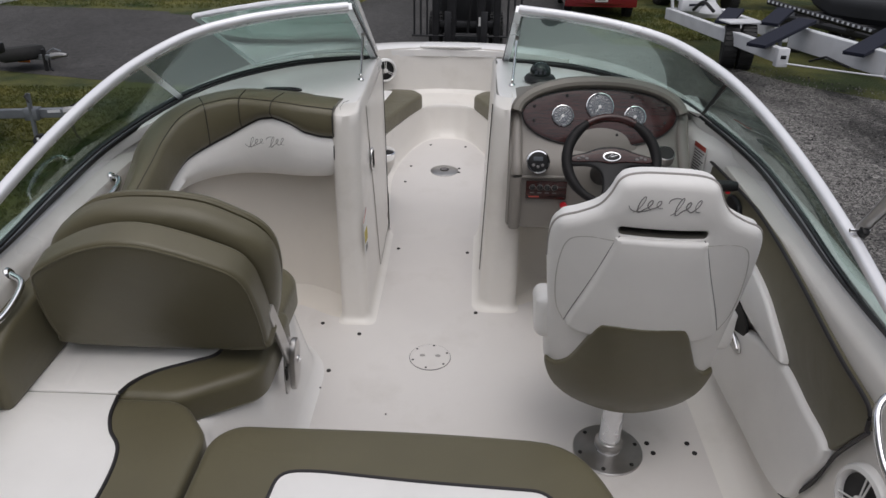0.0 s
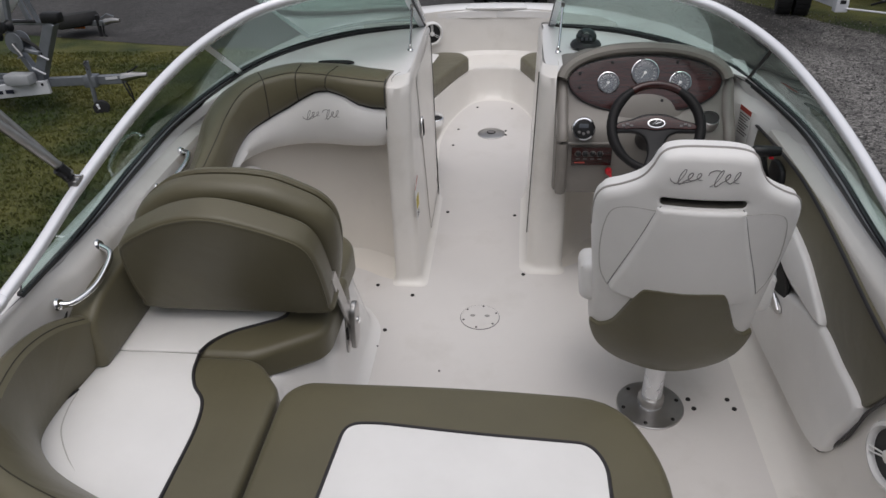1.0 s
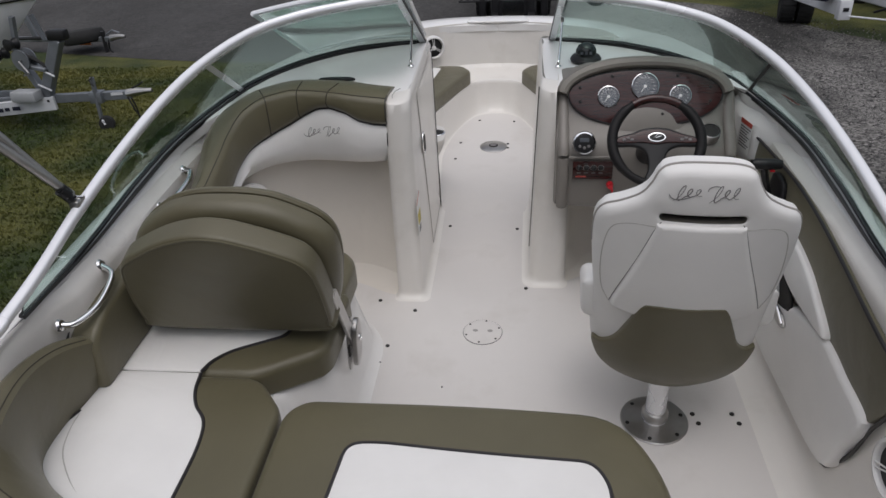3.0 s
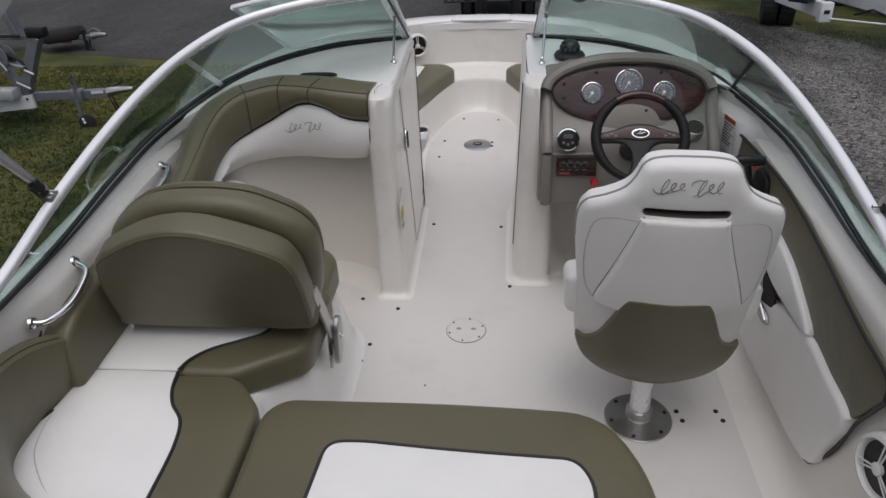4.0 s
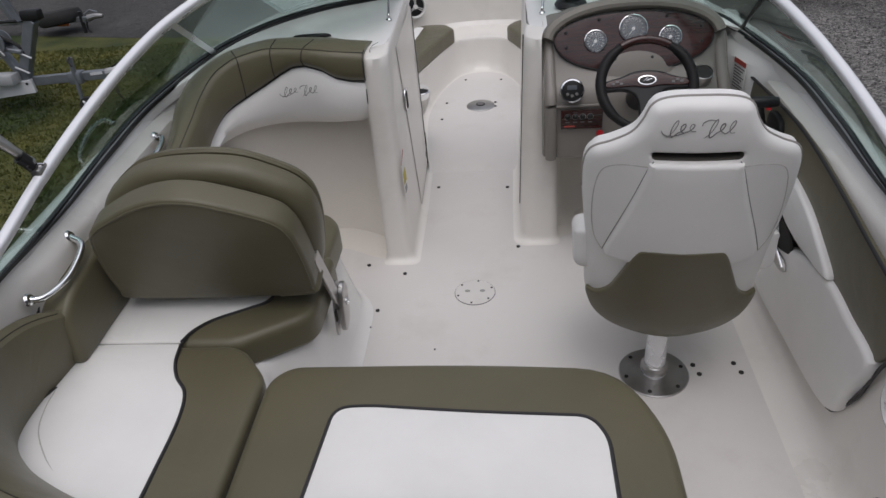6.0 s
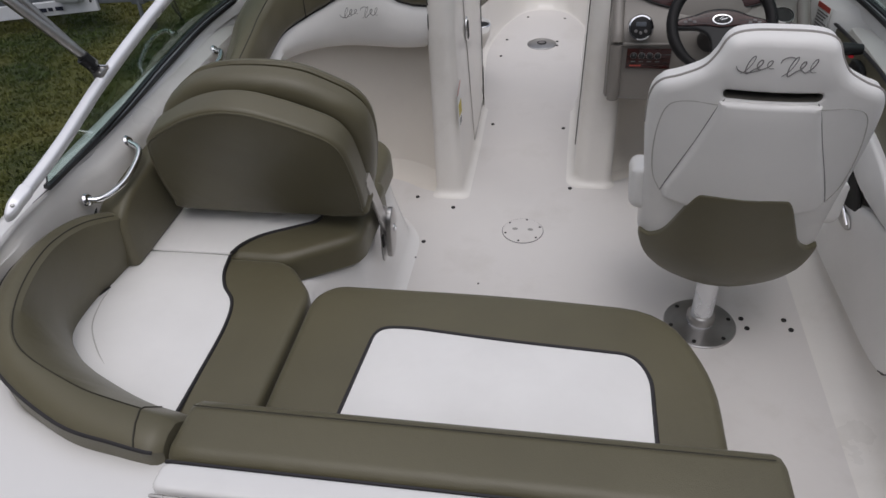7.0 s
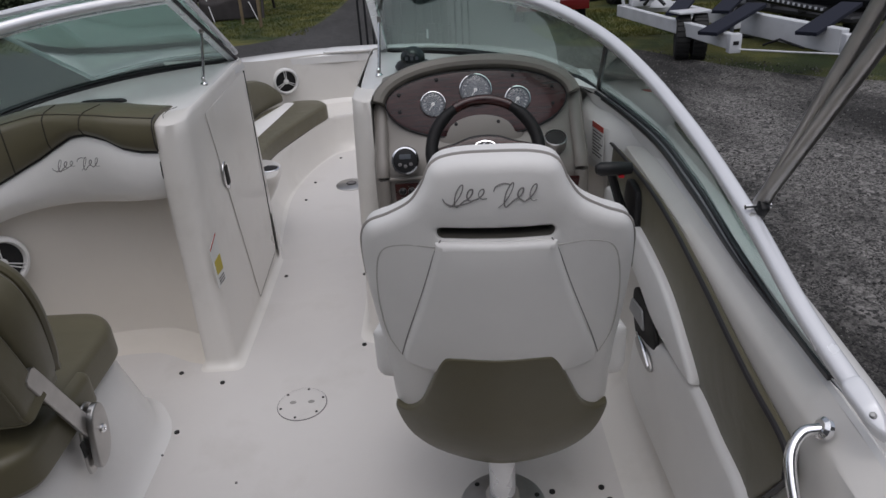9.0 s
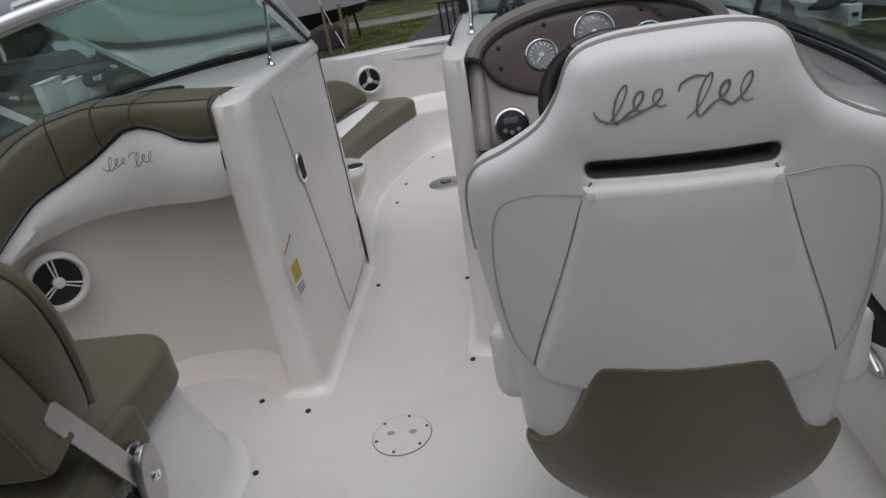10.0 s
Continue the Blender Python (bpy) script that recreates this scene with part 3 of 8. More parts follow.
def windscreen(sign, label):
    root = thing("windscreen", label, "windscreen", (0, 0, 0), "windscreens")
    T = [Vector((p.x * sign, p.y, p.z)) for p in path3(W_TOPC, 6)]
    B = [Vector((p.x * sign, p.y, p.z)) for p in path3(W_BASEC, 6)]
    out = []
    for i in range(len(T)):
        t = frame_at(T, i)
        v = (T[i] - B[i]).normalized()
        o = t.cross(v).normalized()
        out.append(o if o.dot(Vector((sign, 0.5, 0))) > 0 else -o)
    # panes: side and front, split at the post
    split = 30 if sign < 0 else 29
    for lo, hi in ((4, split), (split, len(T) - 1)):
        bm = bmesh.new()
        rings = []
        for i in range(lo, hi + 1):
            a, b = B[i].lerp(T[i], 0.02), B[i].lerp(T[i], 0.985)
            o = out[i] * 0.0025
            rings.append([a + o, a.lerp(b, 0.5) + o, b + o, b - o, a.lerp(b, 0.5) - o, a - o])
        skin(bm, rings, True, True)
        g = part("pane", bm, GLASS, root, "green-tinted safety glass")
        g.visible_shadow = False
    # top rail: white outer face, grey channel inside
    prof = [(0.012, -0.013), (0.015, -0.010), (0.016, 0.008), (0.013, 0.013), (0.008, 0.0155), (-0.006, 0.0155), (-0.010, 0.013), (-0.0125, 0.008), (-0.0125, -0.009), (-0.010, -0.013)]
    bm = bmesh.new()
    strip(bm, T, out, prof)
    part("top_rail", bm, WHITE_ALU, root, "white-silver aluminium top rail")
    bm = bmesh.new()
    strip(bm, [B[i].lerp(T[i], 0.955) for i in range(3, len(T))], out[3:], [(0.006, -0.008), (0.006, 0.006), (-0.010, 0.006), (-0.010, -0.008)])
    part("channel", bm, ALU, root, "grey aluminium glazing channel")
    # base: grey rail and black gaskets
    flat = [Vector((o.x, o.y, 0)).normalized() for o in out]
    bm = bmesh.new()
    strip(bm, B[2:], flat[2:], [(-0.013, -0.012), (-0.014, 0.001), (-0.010, 0.005), (0.0, 0.006), (0.010, 0.006), (0.014, -0.004)], 16)
    part("base_rail", bm, RAIL_GREY, root, "grey aluminium base rail")
    bm = bmesh.new()
    strip(bm, B[2:], flat[2:], [(-0.019, -0.012), (-0.021, 0.002), (-0.017, 0.006), (-0.012, 0.002)], 16)
    part("gasket", bm, GASKET, root, "black rubber gasket")
    bm = bmesh.new()
    strip(bm, [B[i].lerp(T[i], 0.03) for i in range(4, len(T))], out[4:], [(0.010, -0.004), (0.010, 0.008), (-0.005, 0.008), (-0.007, -0.004)])
    part("gasket", bm, GASKET, root, "black rubber gasket")
    # post between side and front pane
    bm = bmesh.new()
    d = frame_at(T, split)
    a, b = B[split].lerp(T[split], 0.02), B[split].lerp(T[split], 0.97)
    w = 0.014 if sign < 0 else 0.007
    o = out[split]
    skin(bm, [[p + d * w + o * 0.007, p - d * w + o * 0.007, p - d * w - o * 0.007, p + d * w - o * 0.007] for p in (a, a.lerp(b, 0.5), b)], True, True)
    part("post", bm, ALU if sign < 0 else GASKET, root)
    # inner upright beside the walk-through
    d = Vector((-sign, 0, 0))
    a, b, o = B[-1], T[-1], out[-1]
    bm = bmesh.new()
    skin(bm, [[p + d * 0.014 + o * 0.014, p - d * 0.012 + o * 0.014, p - d * 0.012 - o * 0.010, p + d * 0.014 - o * 0.010] for p in (a, b)], True, True)
    part("upright", bm, ALU, root, "grey aluminium upright")
    bm = bmesh.new()
    skin(bm, [[p + d * 0.019 + o * 0.010, p + d * 0.0145 + o * 0.010, p + d * 0.0145 - o * 0.006, p + d * 0.019 - o * 0.006] for p in (a, b)], True, True)
    part("seal", bm, GASKET, root, "black rubber seal")
    # end fitting with screw
    e = T[0]
    t = frame_at(T, 0)
    u = out[0].cross(t).normalized()
    u = u if u.z > 0 else -u
    bm = pad(outline([(-0.0125, 0.05), (-0.0135, 0.01), (-0.0125, -0.015), (-0.006, -0.034), (0.003, -0.040), (0.010, -0.032), (0.0155, -0.012), (0.016, 0.01), (0.015, 0.05)], 4), lambda a, b, w: e + out[0] * a + t * b + u * (w - max(0.0, -b) * 0.35), 0.030, 0.007, 0.0, 0.02, -0.013)
    part("end_cap", bm, WHITE_ALU, root)
    screw(e - t * 0.012 + u * 0.0125, u, 0.005, STEEL, root)
    return root


windscreen(-1, "curved port windscreen with white aluminium rail and green-tinted glass")
windscreen(1, "curved helm windscreen with white aluminium rail and green-tinted glass")

# centre pane, folded open over the port front pane
root = thing("centre_windscreen", "hinged centre windscreen pane folded open over the port pane", "windscreen", (0, 0, 0))
c = [Vector(p) for p in ((-0.305, 3.475, 0.905), (-0.848, 3.335, 0.870), (-0.876, 2.765, 1.191), (-0.30, 2.895, 1.252))]
o = (c[1] - c[0]).cross(c[3] - c[0]).normalized()
bm = bmesh.new()
o = o if o.z > 0 else -o
for side_w in (0.0025, -0.0025):
    skin(bm, [[c[0].lerp(c[1], i / 10).lerp(c[3].lerp(c[2], i / 10), j / 6) + o * (side_w + 0.10 * (i / 10) * (1 - i / 10) * (1 - 0.55 * j / 6)) for j in range(7)] for i in range(11)], False)
part("pane", bm, GLASS, root).visible_shadow = False
for a, b in zip(c, c[1:] + c[:1]):
    along = a in (c[0], c[2])
    bow = 0.10 * (1.0 if a == c[0] else 0.45) if along else 0.0
    part("frame", bar([a.lerp(b, i / 8) + o * bow * (i / 8) * (1 - i / 8) for i in range(9)], 0.0105, 8), WHITE_ALU, root, "white-silver aluminium frame")
# stay rods
for sx, base, top in ((-1, (-0.314, 3.035, 0.886), (-0.306, 3.10, 1.065)), (1, (0.317, 2.996, 0.888), (0.33, 3.06, 1.07))):
    root = thing("windscreen_stay", "chrome stay rod from the console to the windscreen upright", "stay rod", base, "windscreen stays")
    b = Vector(base)
    d = Vector(top) - b
    part("rod", bar([(0, 0, 0.01), d * 0.5, d], 0.0055, 10), CHROME, root)
    part("foot", turned([(0.013, 0), (0.013, 0.006), (0.008, 0.012), (0.007, 0.026), (0.003, 0.03)]), CHROME, root)
    part("clevis", box((0.014, 0.018, 0.022), d, 0.004), STEEL, root)

# ---- upholstery ----
def cushion(name, label, poly, z0, h, r, material, crown=0.006, category="cushion", group=""):
    root = thing(name, label, category, (0, 0, 0), group)
    part("pad", pad(poly, flatmap(Matrix.Translation((0, 0, z0))), h, r, crown), material, root)
    return root


def insert(root, poly=None, z=0.0, material=CREAM, label="cream vinyl panel", pipe=True, place=None, lift=0.004, closed=True, line=None):
    pl = place or flatmap(Matrix.Translation((0, 0, z)))
    part("panel", pad(poly, pl, lift + 0.004, 0.004, 0.004, 0.05, -0.004), material, root, label)
    if pipe:
        part("piping", piping(line or poly, pl, lift * 0.6, 0.0055, closed), PIPING, root, "dark piping")


# aft bench
SUN = rounded([(-0.495, 0.93), (0.535, 0.93), (0.535, 1.24), (0.44, 1.455), (0.05, 1.478), (-0.44, 1.475), (-0.495, 1.42)], [0.01, 0.03, 0.1, 0.16, 0.3, 0.05, 0.05])
sunpad = cushion("bench_cushion", "olive vinyl aft bench cushion with a cream centre panel", SUN, 0.315, 0.115, 0.028, OLIVE, 0.005)
CEN = rounded([(-0.315, 0.94), (0.385, 0.94), (0.385, 1.21), (0.35, 1.275), (0.05, 1.29), (-0.20, 1.312), (-0.285, 1.305)], [0.01, 0.01, 0.06, 0.09, 0.2, 0.2, 0.09])
insert(sunpad, CEN, 0.433)
# bench base
bm = pad(rounded([(-0.52, 0.62), (0.50, 0.62), (0.50, 1.20), (0.40, 1.40), (-0.52, 1.42)], 0.06), flatmap(Matrix()), 0.32, 0.02)
tagged(part("bench", bm, GEL_SHADE), "cream gelcoat bench moulding under the aft cushion", "bench", "", "structure")
# port seat cushions
seat = cushion("seat_cushion", "cream and olive vinyl port seat cushion with dark piping", rounded([(-0.72, 0.985), (-0.505, 0.93), (-0.503, 1.43), (-0.585, 1.535), (-0.63, 1.556), (-1.075, 1.556), (-1.078, 1.40), (-1.112, 1.30), (-1.09, 1.17), (-0.99, 1.09), (-0.87, 1.035)], [0.05, 0.02, 0.03, 0.06, 0.02, 0.02, 0.05, 0.05, 0.06, 0.06, 0.05]), 0.315, 0.115, 0.02, OLIVE)
SEAM1 = path3([(-0.682, 0.94, 0), (-0.680, 1.10, 0), (-0.681, 1.26, 0), (-0.700, 1.36, 0), (-0.745, 1.42, 0), (-0.772, 1.48, 0), (-0.784, 1.553, 0)], 6)
insert(seat, closed=False, line=[(p.x, p.y) for p in SEAM1], z=0.433, poly=rounded([(-0.72, 0.99), (-0.682, 0.975), (-0.68, 1.20), (-0.682, 1.345), (-0.765, 1.44), (-0.785, 1.553), (-1.072, 1.553), (-1.073, 1.40), (-1.104, 1.30), (-1.083, 1.178), (-0.985, 1.095), (-0.87, 1.042)], [0.02, 0.01, 0.1, 0.10, 0.09, 0.01, 0.01, 0.05, 0.05, 0.06, 0.06, 0.05]))
part("piping", bar(path3([(-1.072, 1.385, 0.436), (-1.092, 1.335, 0.438), (-1.107, 1.29, 0.438), (-1.102, 1.22, 0.438), (-1.075, 1.168, 0.438), (-1.03, 1.128, 0.437), (-0.98, 1.094, 0.434)], 6), 0.0042, 6), PIPING, seat, "dark piping")
part("seam", bar(path3([(-1.070, 1.375, 0.436), (-1.062, 1.31, 0.438), (-1.036, 1.23, 0.439), (-0.975, 1.15, 0.438), (-0.91, 1.09, 0.436)], 6), 0.0022, 5), CREAM_THREAD, seat)
seat = cushion("seat_cushion", "cream and olive vinyl lounger foot cushion below the folded backrest", rounded([(-1.085, 1.560), (-0.63, 1.560), (-0.425, 1.685), (-0.42, 2.0), (-1.07, 2.0)], [0.02, 0.03, 0.05, 0.03, 0.03]), 0.315, 0.115, 0.03, OLIVE)
SEAM2 = path3([(-0.786, 1.563, 0), (-0.768, 1.61, 0), (-0.72, 1.66, 0), (-0.63, 1.71, 0), (-0.575, 1.745, 0), (-0.57, 1.80, 0)], 6)
insert(seat, closed=False, line=[(p.x, p.y) for p in SEAM2], z=0.433, poly=rounded([(-1.08, 1.563), (-0.785, 1.563), (-0.755, 1.64), (-0.62, 1.715), (-0.57, 1.76), (-0.57, 1.95), (-1.06, 1.95)], [0.01, 0.01, 0.06, 0.1, 0.03, 0.03, 0.03]))
# moulded base of the port seats
box_low = [(-1.08, 0.70), (-0.47, 0.70), (-0.47, 1.45), (-0.50, 1.60), (-0.402, 1.70), (-0.402, 2.24), (-0.50, 2.38), (-1.08, 2.40)]
box_top = [(-1.08, 0.70), (-0.53, 0.70), (-0.53, 1.45), (-0.575, 1.60), (-0.462, 1.69), (-0.462, 2.19), (-0.535, 2.275), (-1.08, 2.29)]
rings = []
for z in (0.0, 0.002, 0.006, 0.014, 0.028, 0.05, 0.10, 0.20, 0.295, 0.312, 0.322, 0.326):
    k = z / 0.326
    cove = 0.028 * max(0.0, 1 - z / 0.045) ** 2 - 0.020 * max(0.0, (z - 0.295) / 0.031) ** 2
    plan = rounded([(a[0] + (c[0] - a[0]) * k, a[1] + (c[1] - a[1]) * k) for a, c in zip(box_low, box_top)], [0.03, 0.03, 0.05, 0.04, 0.05, 0.07, 0.06, 0.05], 4, True)
    rings.append([(x, y, z) for x, y in inset(plan, -cove)])
bm = bmesh.new()
skin(bm, rings, True, True)
tagged(part("seat_box", bm, GEL_WHITE), "white gelcoat moulded box under the port seats", "seat box", "", "structure")
cushion("seat_cushion", "olive vinyl companion seat cushion on the moulded base", rounded([(-1.06, 1.84), (-0.44, 1.84), (-0.435, 2.19), (-0.50, 2.27), (-1.05, 2.28)], [0.02, 0.03, 0.05, 0.05, 0.05]), 0.325, 0.115, 0.03, OLIVE)


def lean(y0, z0, y1, z1):
    """place() for a pad standing on an edge along x that leans: u is x, v up the slope, w aft."""
    up = Vector((0, y1 - y0, z1 - z0)).normalized()
    aft = Vector((0, -up.z, up.y))
    o = Vector((0, y0, z0))
    return lambda u, v, w: o + Vector((u, 0, 0)) + up * v + aft * w


lounge = thing("lounger_backrest", "olive vinyl back-to-back lounger backrest folded upright", "backrest", (0, 0, 0))
pl = lean(1.80, 0.46, 1.70, 0.86)
PANEL_A = outline([(-0.975, 0.058), (-0.69, 0.052), (-0.43, 0.06), (-0.413, 0.09), (-0.412, 0.165), (-0.418, 0.25), (-0.430, 0.315), (-0.46, 0.358), (-0.527, 0.394), (-0.595, 0.422), (-0.66, 0.442), (-0.735, 0.446), (-0.82, 0.424), (-0.90, 0.384), (-0.965, 0.341), (-0.988, 0.30), (-1.0, 0.19), (-0.995, 0.09)], 5)
BACK_A = [tuple(p) for p in inset(PANEL_A, -0.010)]
part("cushion", pad(BACK_A, pl, 0.090, 0.016, 0.0), OLIVE, lounge)
part("panel", pad([tuple(p) for p in inset(PANEL_A, 0.004)], pl, 0.010, 0.005, 0.006, 0.05, 0.081), OLIVE, lounge, "smooth olive back panel")
part("piping", bar([pl(u, v, 0.0885) for u, v in PANEL_A[8:-2]], 0.0030, 6), OLIVE, lounge, "olive piped seam")
pl2 = lean(1.877, 0.50, 1.792, 0.90)
BACK_B = outline([(-0.97, 0.000), (-0.75, -0.005), (-0.45, 0.000), (-0.408, 0.035), (-0.385, 0.130), (-0.374, 0.223), (-0.382, 0.304), (-0.418, 0.359), (-0.483, 0.401), (-0.55, 0.432), (-0.622, 0.445), (-0.69, 0.448), (-0.775, 0.443), (-0.85, 0.422), (-0.915, 0.381), (-0.967, 0.335), (-0.997, 0.283), (-1.02, 0.196), (-1.01, 0.050)], 5)
part("cushion", pad(BACK_B, pl2, 0.092, 0.044, 0.0), OLIVE, lounge)
part("cushion_front", pad([tuple(p) for p in inset(BACK_B, 0.004)], lambda u, v, w: pl2(u, v, -w), 0.03, 0.02, 0.012, 0.05, -0.002), OLIVE, lounge)
# folding bracket
br = thing("seat_bracket", "polished steel folding bracket of the lounger backrest", "bracket", (-0.404, 1.893, 0.305))
ax = Vector((0, -0.140, 0.285)).normalized()
side_v = Vector((0, ax.z, -ax.y))
bm = bmesh.new()
for lo, hi, ww, x0, x1 in ((-0.02, 0.325, 0.024, -0.004, 0.004),):
    ring = [(-ww + 0.006, lo), (ww - 0.006, lo), (ww, lo + 0.02), (ww, hi - 0.01), (ww - 0.008, hi), (-ww + 0.008, hi), (-ww, hi - 0.01), (-ww, lo + 0.02)]
    skin(bm, [[Vector((x, 0, 0)) + ax * h + side_v * w * k for w, h in ring] for x, k in ((x0 - 0.002, 0.9), (x0, 1.0), (x1, 1.0), (x1 + 0.002, 0.9))], True, True)
part("arm", bm, STEEL, br)
part("plate", pad(outline([(-0.052, -0.085), (-0.010, -0.090), (0.022, -0.060), (0.040, 0.0), (0.036, 0.050), (0.010, 0.068), (-0.022, 0.052), (-0.044, -0.01)], 5), lambda u, v, w: Vector((0.004 + w, u + 0.008, v + 0.004)), 0.018, 0.005), STEEL, br, "rounded steel hinge plate")
part("backing", pad(outline([(-0.058, -0.095), (-0.012, -0.10), (0.024, -0.066), (0.046, 0.0), (0.040, 0.055), (0.010, 0.075), (-0.026, 0.058), (-0.050, -0.01)], 5), lambda u, v, w: Vector((-0.012 + w, u + 0.004, v + 0.002)), 0.008, 0.003), STEEL, br)
part("pivot", turned([(0.013, 0.0), (0.013, 0.004), (0.010, 0.007), (0.006, 0.0075), (0.005, 0.004)], (0.021, 0.010, 0.0), facing((1, 0, 0)), 20), CHROME, br, "polished pivot bolt")
part("spring_slot", box((0.006, 0.016, 0.045), (-0.002, -0.052, -0.012), 0.002), HOLE, br)
tagged(part("seam_cover", bar([(-1.072, 1.558, 0.424), (-0.93, 1.558, 0.4255), (-0.79, 1.558, 0.424)], 0.0065, 8), CREAM), "cream vinyl seam between the two port seat cushions", "seam")

# curved aft port bolster: outer edge, top seam and foot along the seat
bol = thing("bolster", "olive vinyl coaming bolster curving round the port corner", "bolster", (0, 0, 0))
EDGE = path3([(-1.105, 1.500, 0.598), (-1.128, 1.42, 0.634), (-1.136, 1.29, 0.66), (-1.122, 1.13, 0.665), (-1.06, 0.99, 0.65), (-0.974, 0.895, 0.63), (-0.795, 0.806, 0.61), (-0.66, 0.779, 0.605), (-0.578, 0.768, 0.60)], 6)
SEAM = path3([(-1.050, 1.505, 0.602), (-1.080, 1.40, 0.648), (-1.085, 1.28, 0.674), (-1.062, 1.150, 0.680), (-1.018, 1.03, 0.672), (-0.95, 0.948, 0.655), (-0.80, 0.889, 0.63), (-0.70, 0.869, 0.617), (-0.578, 0.850, 0.608)], 6)
FOOT = path3([(-1.070, 1.555, 0.40), (-1.078, 1.45, 0.40), (-1.095, 1.33, 0.40), (-1.085, 1.205, 0.40), (-1.01, 1.130, 0.40), (-0.915, 1.080, 0.40), (-0.79, 1.025, 0.40), (-0.69, 0.992, 0.40), (-0.578, 0.960, 0.40)], 6)
rings = []
for e, m_, w in zip(EDGE, SEAM, FOOT):
    inn = (m_ - e).normalized()
    low = Vector((e.x, e.y, 0.42))
    rings.append([low, e - Vector((0, 0, 0.03)), e, e.lerp(m_, 0.15) + Vector((0, 0, 0.009)), e.lerp(m_, 0.5) + Vector((0, 0, 0.014)), e.lerp(m_, 0.9) + Vector((0, 0, 0.006)), m_, m_ + inn * 0.012 - Vector((0, 0, 0.012)),
                  m_.lerp(w, 0.30) + inn * 0.020, m_.lerp(w, 0.6) + inn * 0.022, w.lerp(m_, 0.12) + inn * 0.008, w])
for k, q in ((0, 1), (-1, -2)):
    mid = sum(rings[k], Vector()) / len(rings[k])
    out = (rings[k][4] - rings[q][4]).normalized() * 0.014
    rings[k] = [p + (mid - p) * 0.04 for p in rings[k]]
    cap = [p + (mid - p) * 0.16 + out for p in rings[k]]
    rings = [cap] + rings if k == 0 else rings + [cap]
bm = bmesh.new()
skin(bm, rings, True, True)
part("pad", bm, OLIVE, bol)
part("seam", bar([r[6] + Vector((0, 0, 0.0004)) for r in rings[2:-4]], 0.0016, 5), THREAD_SHADE, bol)
part("seam", bar([p + Vector((0, 0, 0.0006)) for p in rings[-5][2:9]], 0.0020, 5), THREAD_SHADE, bol)
bm = bmesh.new()
st = [r[6].lerp(r[5], 0.12) + Vector((0, 0, 0.001)) for r in rings[24:-4]]
for a, b in zip(st, st[1:]):
    for k in range(4):
        tube(bm, [a.lerp(b, k / 4), a.lerp(b, k / 4 + 0.14)], 0.0011, 4)
part("stitching_shade", bm, THREAD_SHADE, bol)
part("piping", bar([r[2] for r in rings[1:-1]], 0.0042, 6), PIPING, bol)
# aft bolster across the bench
bol = thing("bolster", "olive vinyl backrest bolster along the stern bench", "bolster", (0, 0, 0))
sec = rounded([(0.775, 0.42), (0.925, 0.42), (0.935, 0.56), (0.905, 0.592), (0.79, 0.592), (0.772, 0.57)], 0.03, 4)
rings = [[(x, 0.85 + (y - 0.85) * k, 0.50 + (z - 0.50) * k) for y, z in sec] for x, k in [(-0.562, 0.85), (-0.557, 0.94), (-0.545, 1.0)] + [(x, 1.0) for x in np.linspace(-0.5, 0.52, 12)] + [(0.562, 1.0), (0.575, 0.95), (0.582, 0.85)]]
bm = bmesh.new()
skin(bm, rings, True, True)
part("pad", bm, OLIVE, bol)
part("stitching_shade", bar([(x, 0.893, 0.5945) for x in np.linspace(-0.55, 0.56, 10)], 0.0012, 5), THREAD_SHADE, bol)
part("piping", bar([(x, 0.770, 0.578) for x in np.linspace(-0.555, 0.57, 10)], 0.0045, 6), PIPING, bol)
# stern deck
bm = pad(rounded([(-1.13, 0.2), (0.60, 0.2), (0.60, 0.80), (-0.60, 0.80), (-0.78, 0.82), (-0.95, 0.88), (-1.06, 1.0), (-1.13, 1.2)], 0.03), flatmap(Matrix.Translation((0, 0, 0.36))), 0.20, 0.02)
tagged(part("stern_deck", bm, GEL_WHITE), "white gelcoat stern deck behind the bench", "deck", "", "structure")
bm = pad(rounded([(-0.555, 0.705), (0.57, 0.705), (0.57, 0.764), (-0.555, 0.764)], 0.02), flatmap(Matrix.Translation((0, 0, 0.56))), 0.030, 0.01)
lid = tagged(part("stern_hatch", bm, GEL_WHITE), "white gelcoat hatch lid with a piano hinge", "hatch")
bm = bar([(x, 0.699, 0.575) for x in np.linspace(-0.555, 0.56, 6)], 0.0028, 8)
for i in range(38):
    tube(bm, [(-0.552 + i * 0.03, 0.699, 0.575), (-0.526 + i * 0.03, 0.699, 0.575)], 0.0042, 8)
part("hinge", bm, STEEL, lid, "steel piano hinge")
bm = pad(rounded([(0.63, 0.5), (1.09, 0.5), (1.09, 1.10), (0.63, 1.10)], 0.05), flatmap(Matrix()), 0.13, 0.03)
tagged(part("stern_step", bm, GEL_WHITE), "white gelcoat step to the stern walk-through", "step", "", "structure")

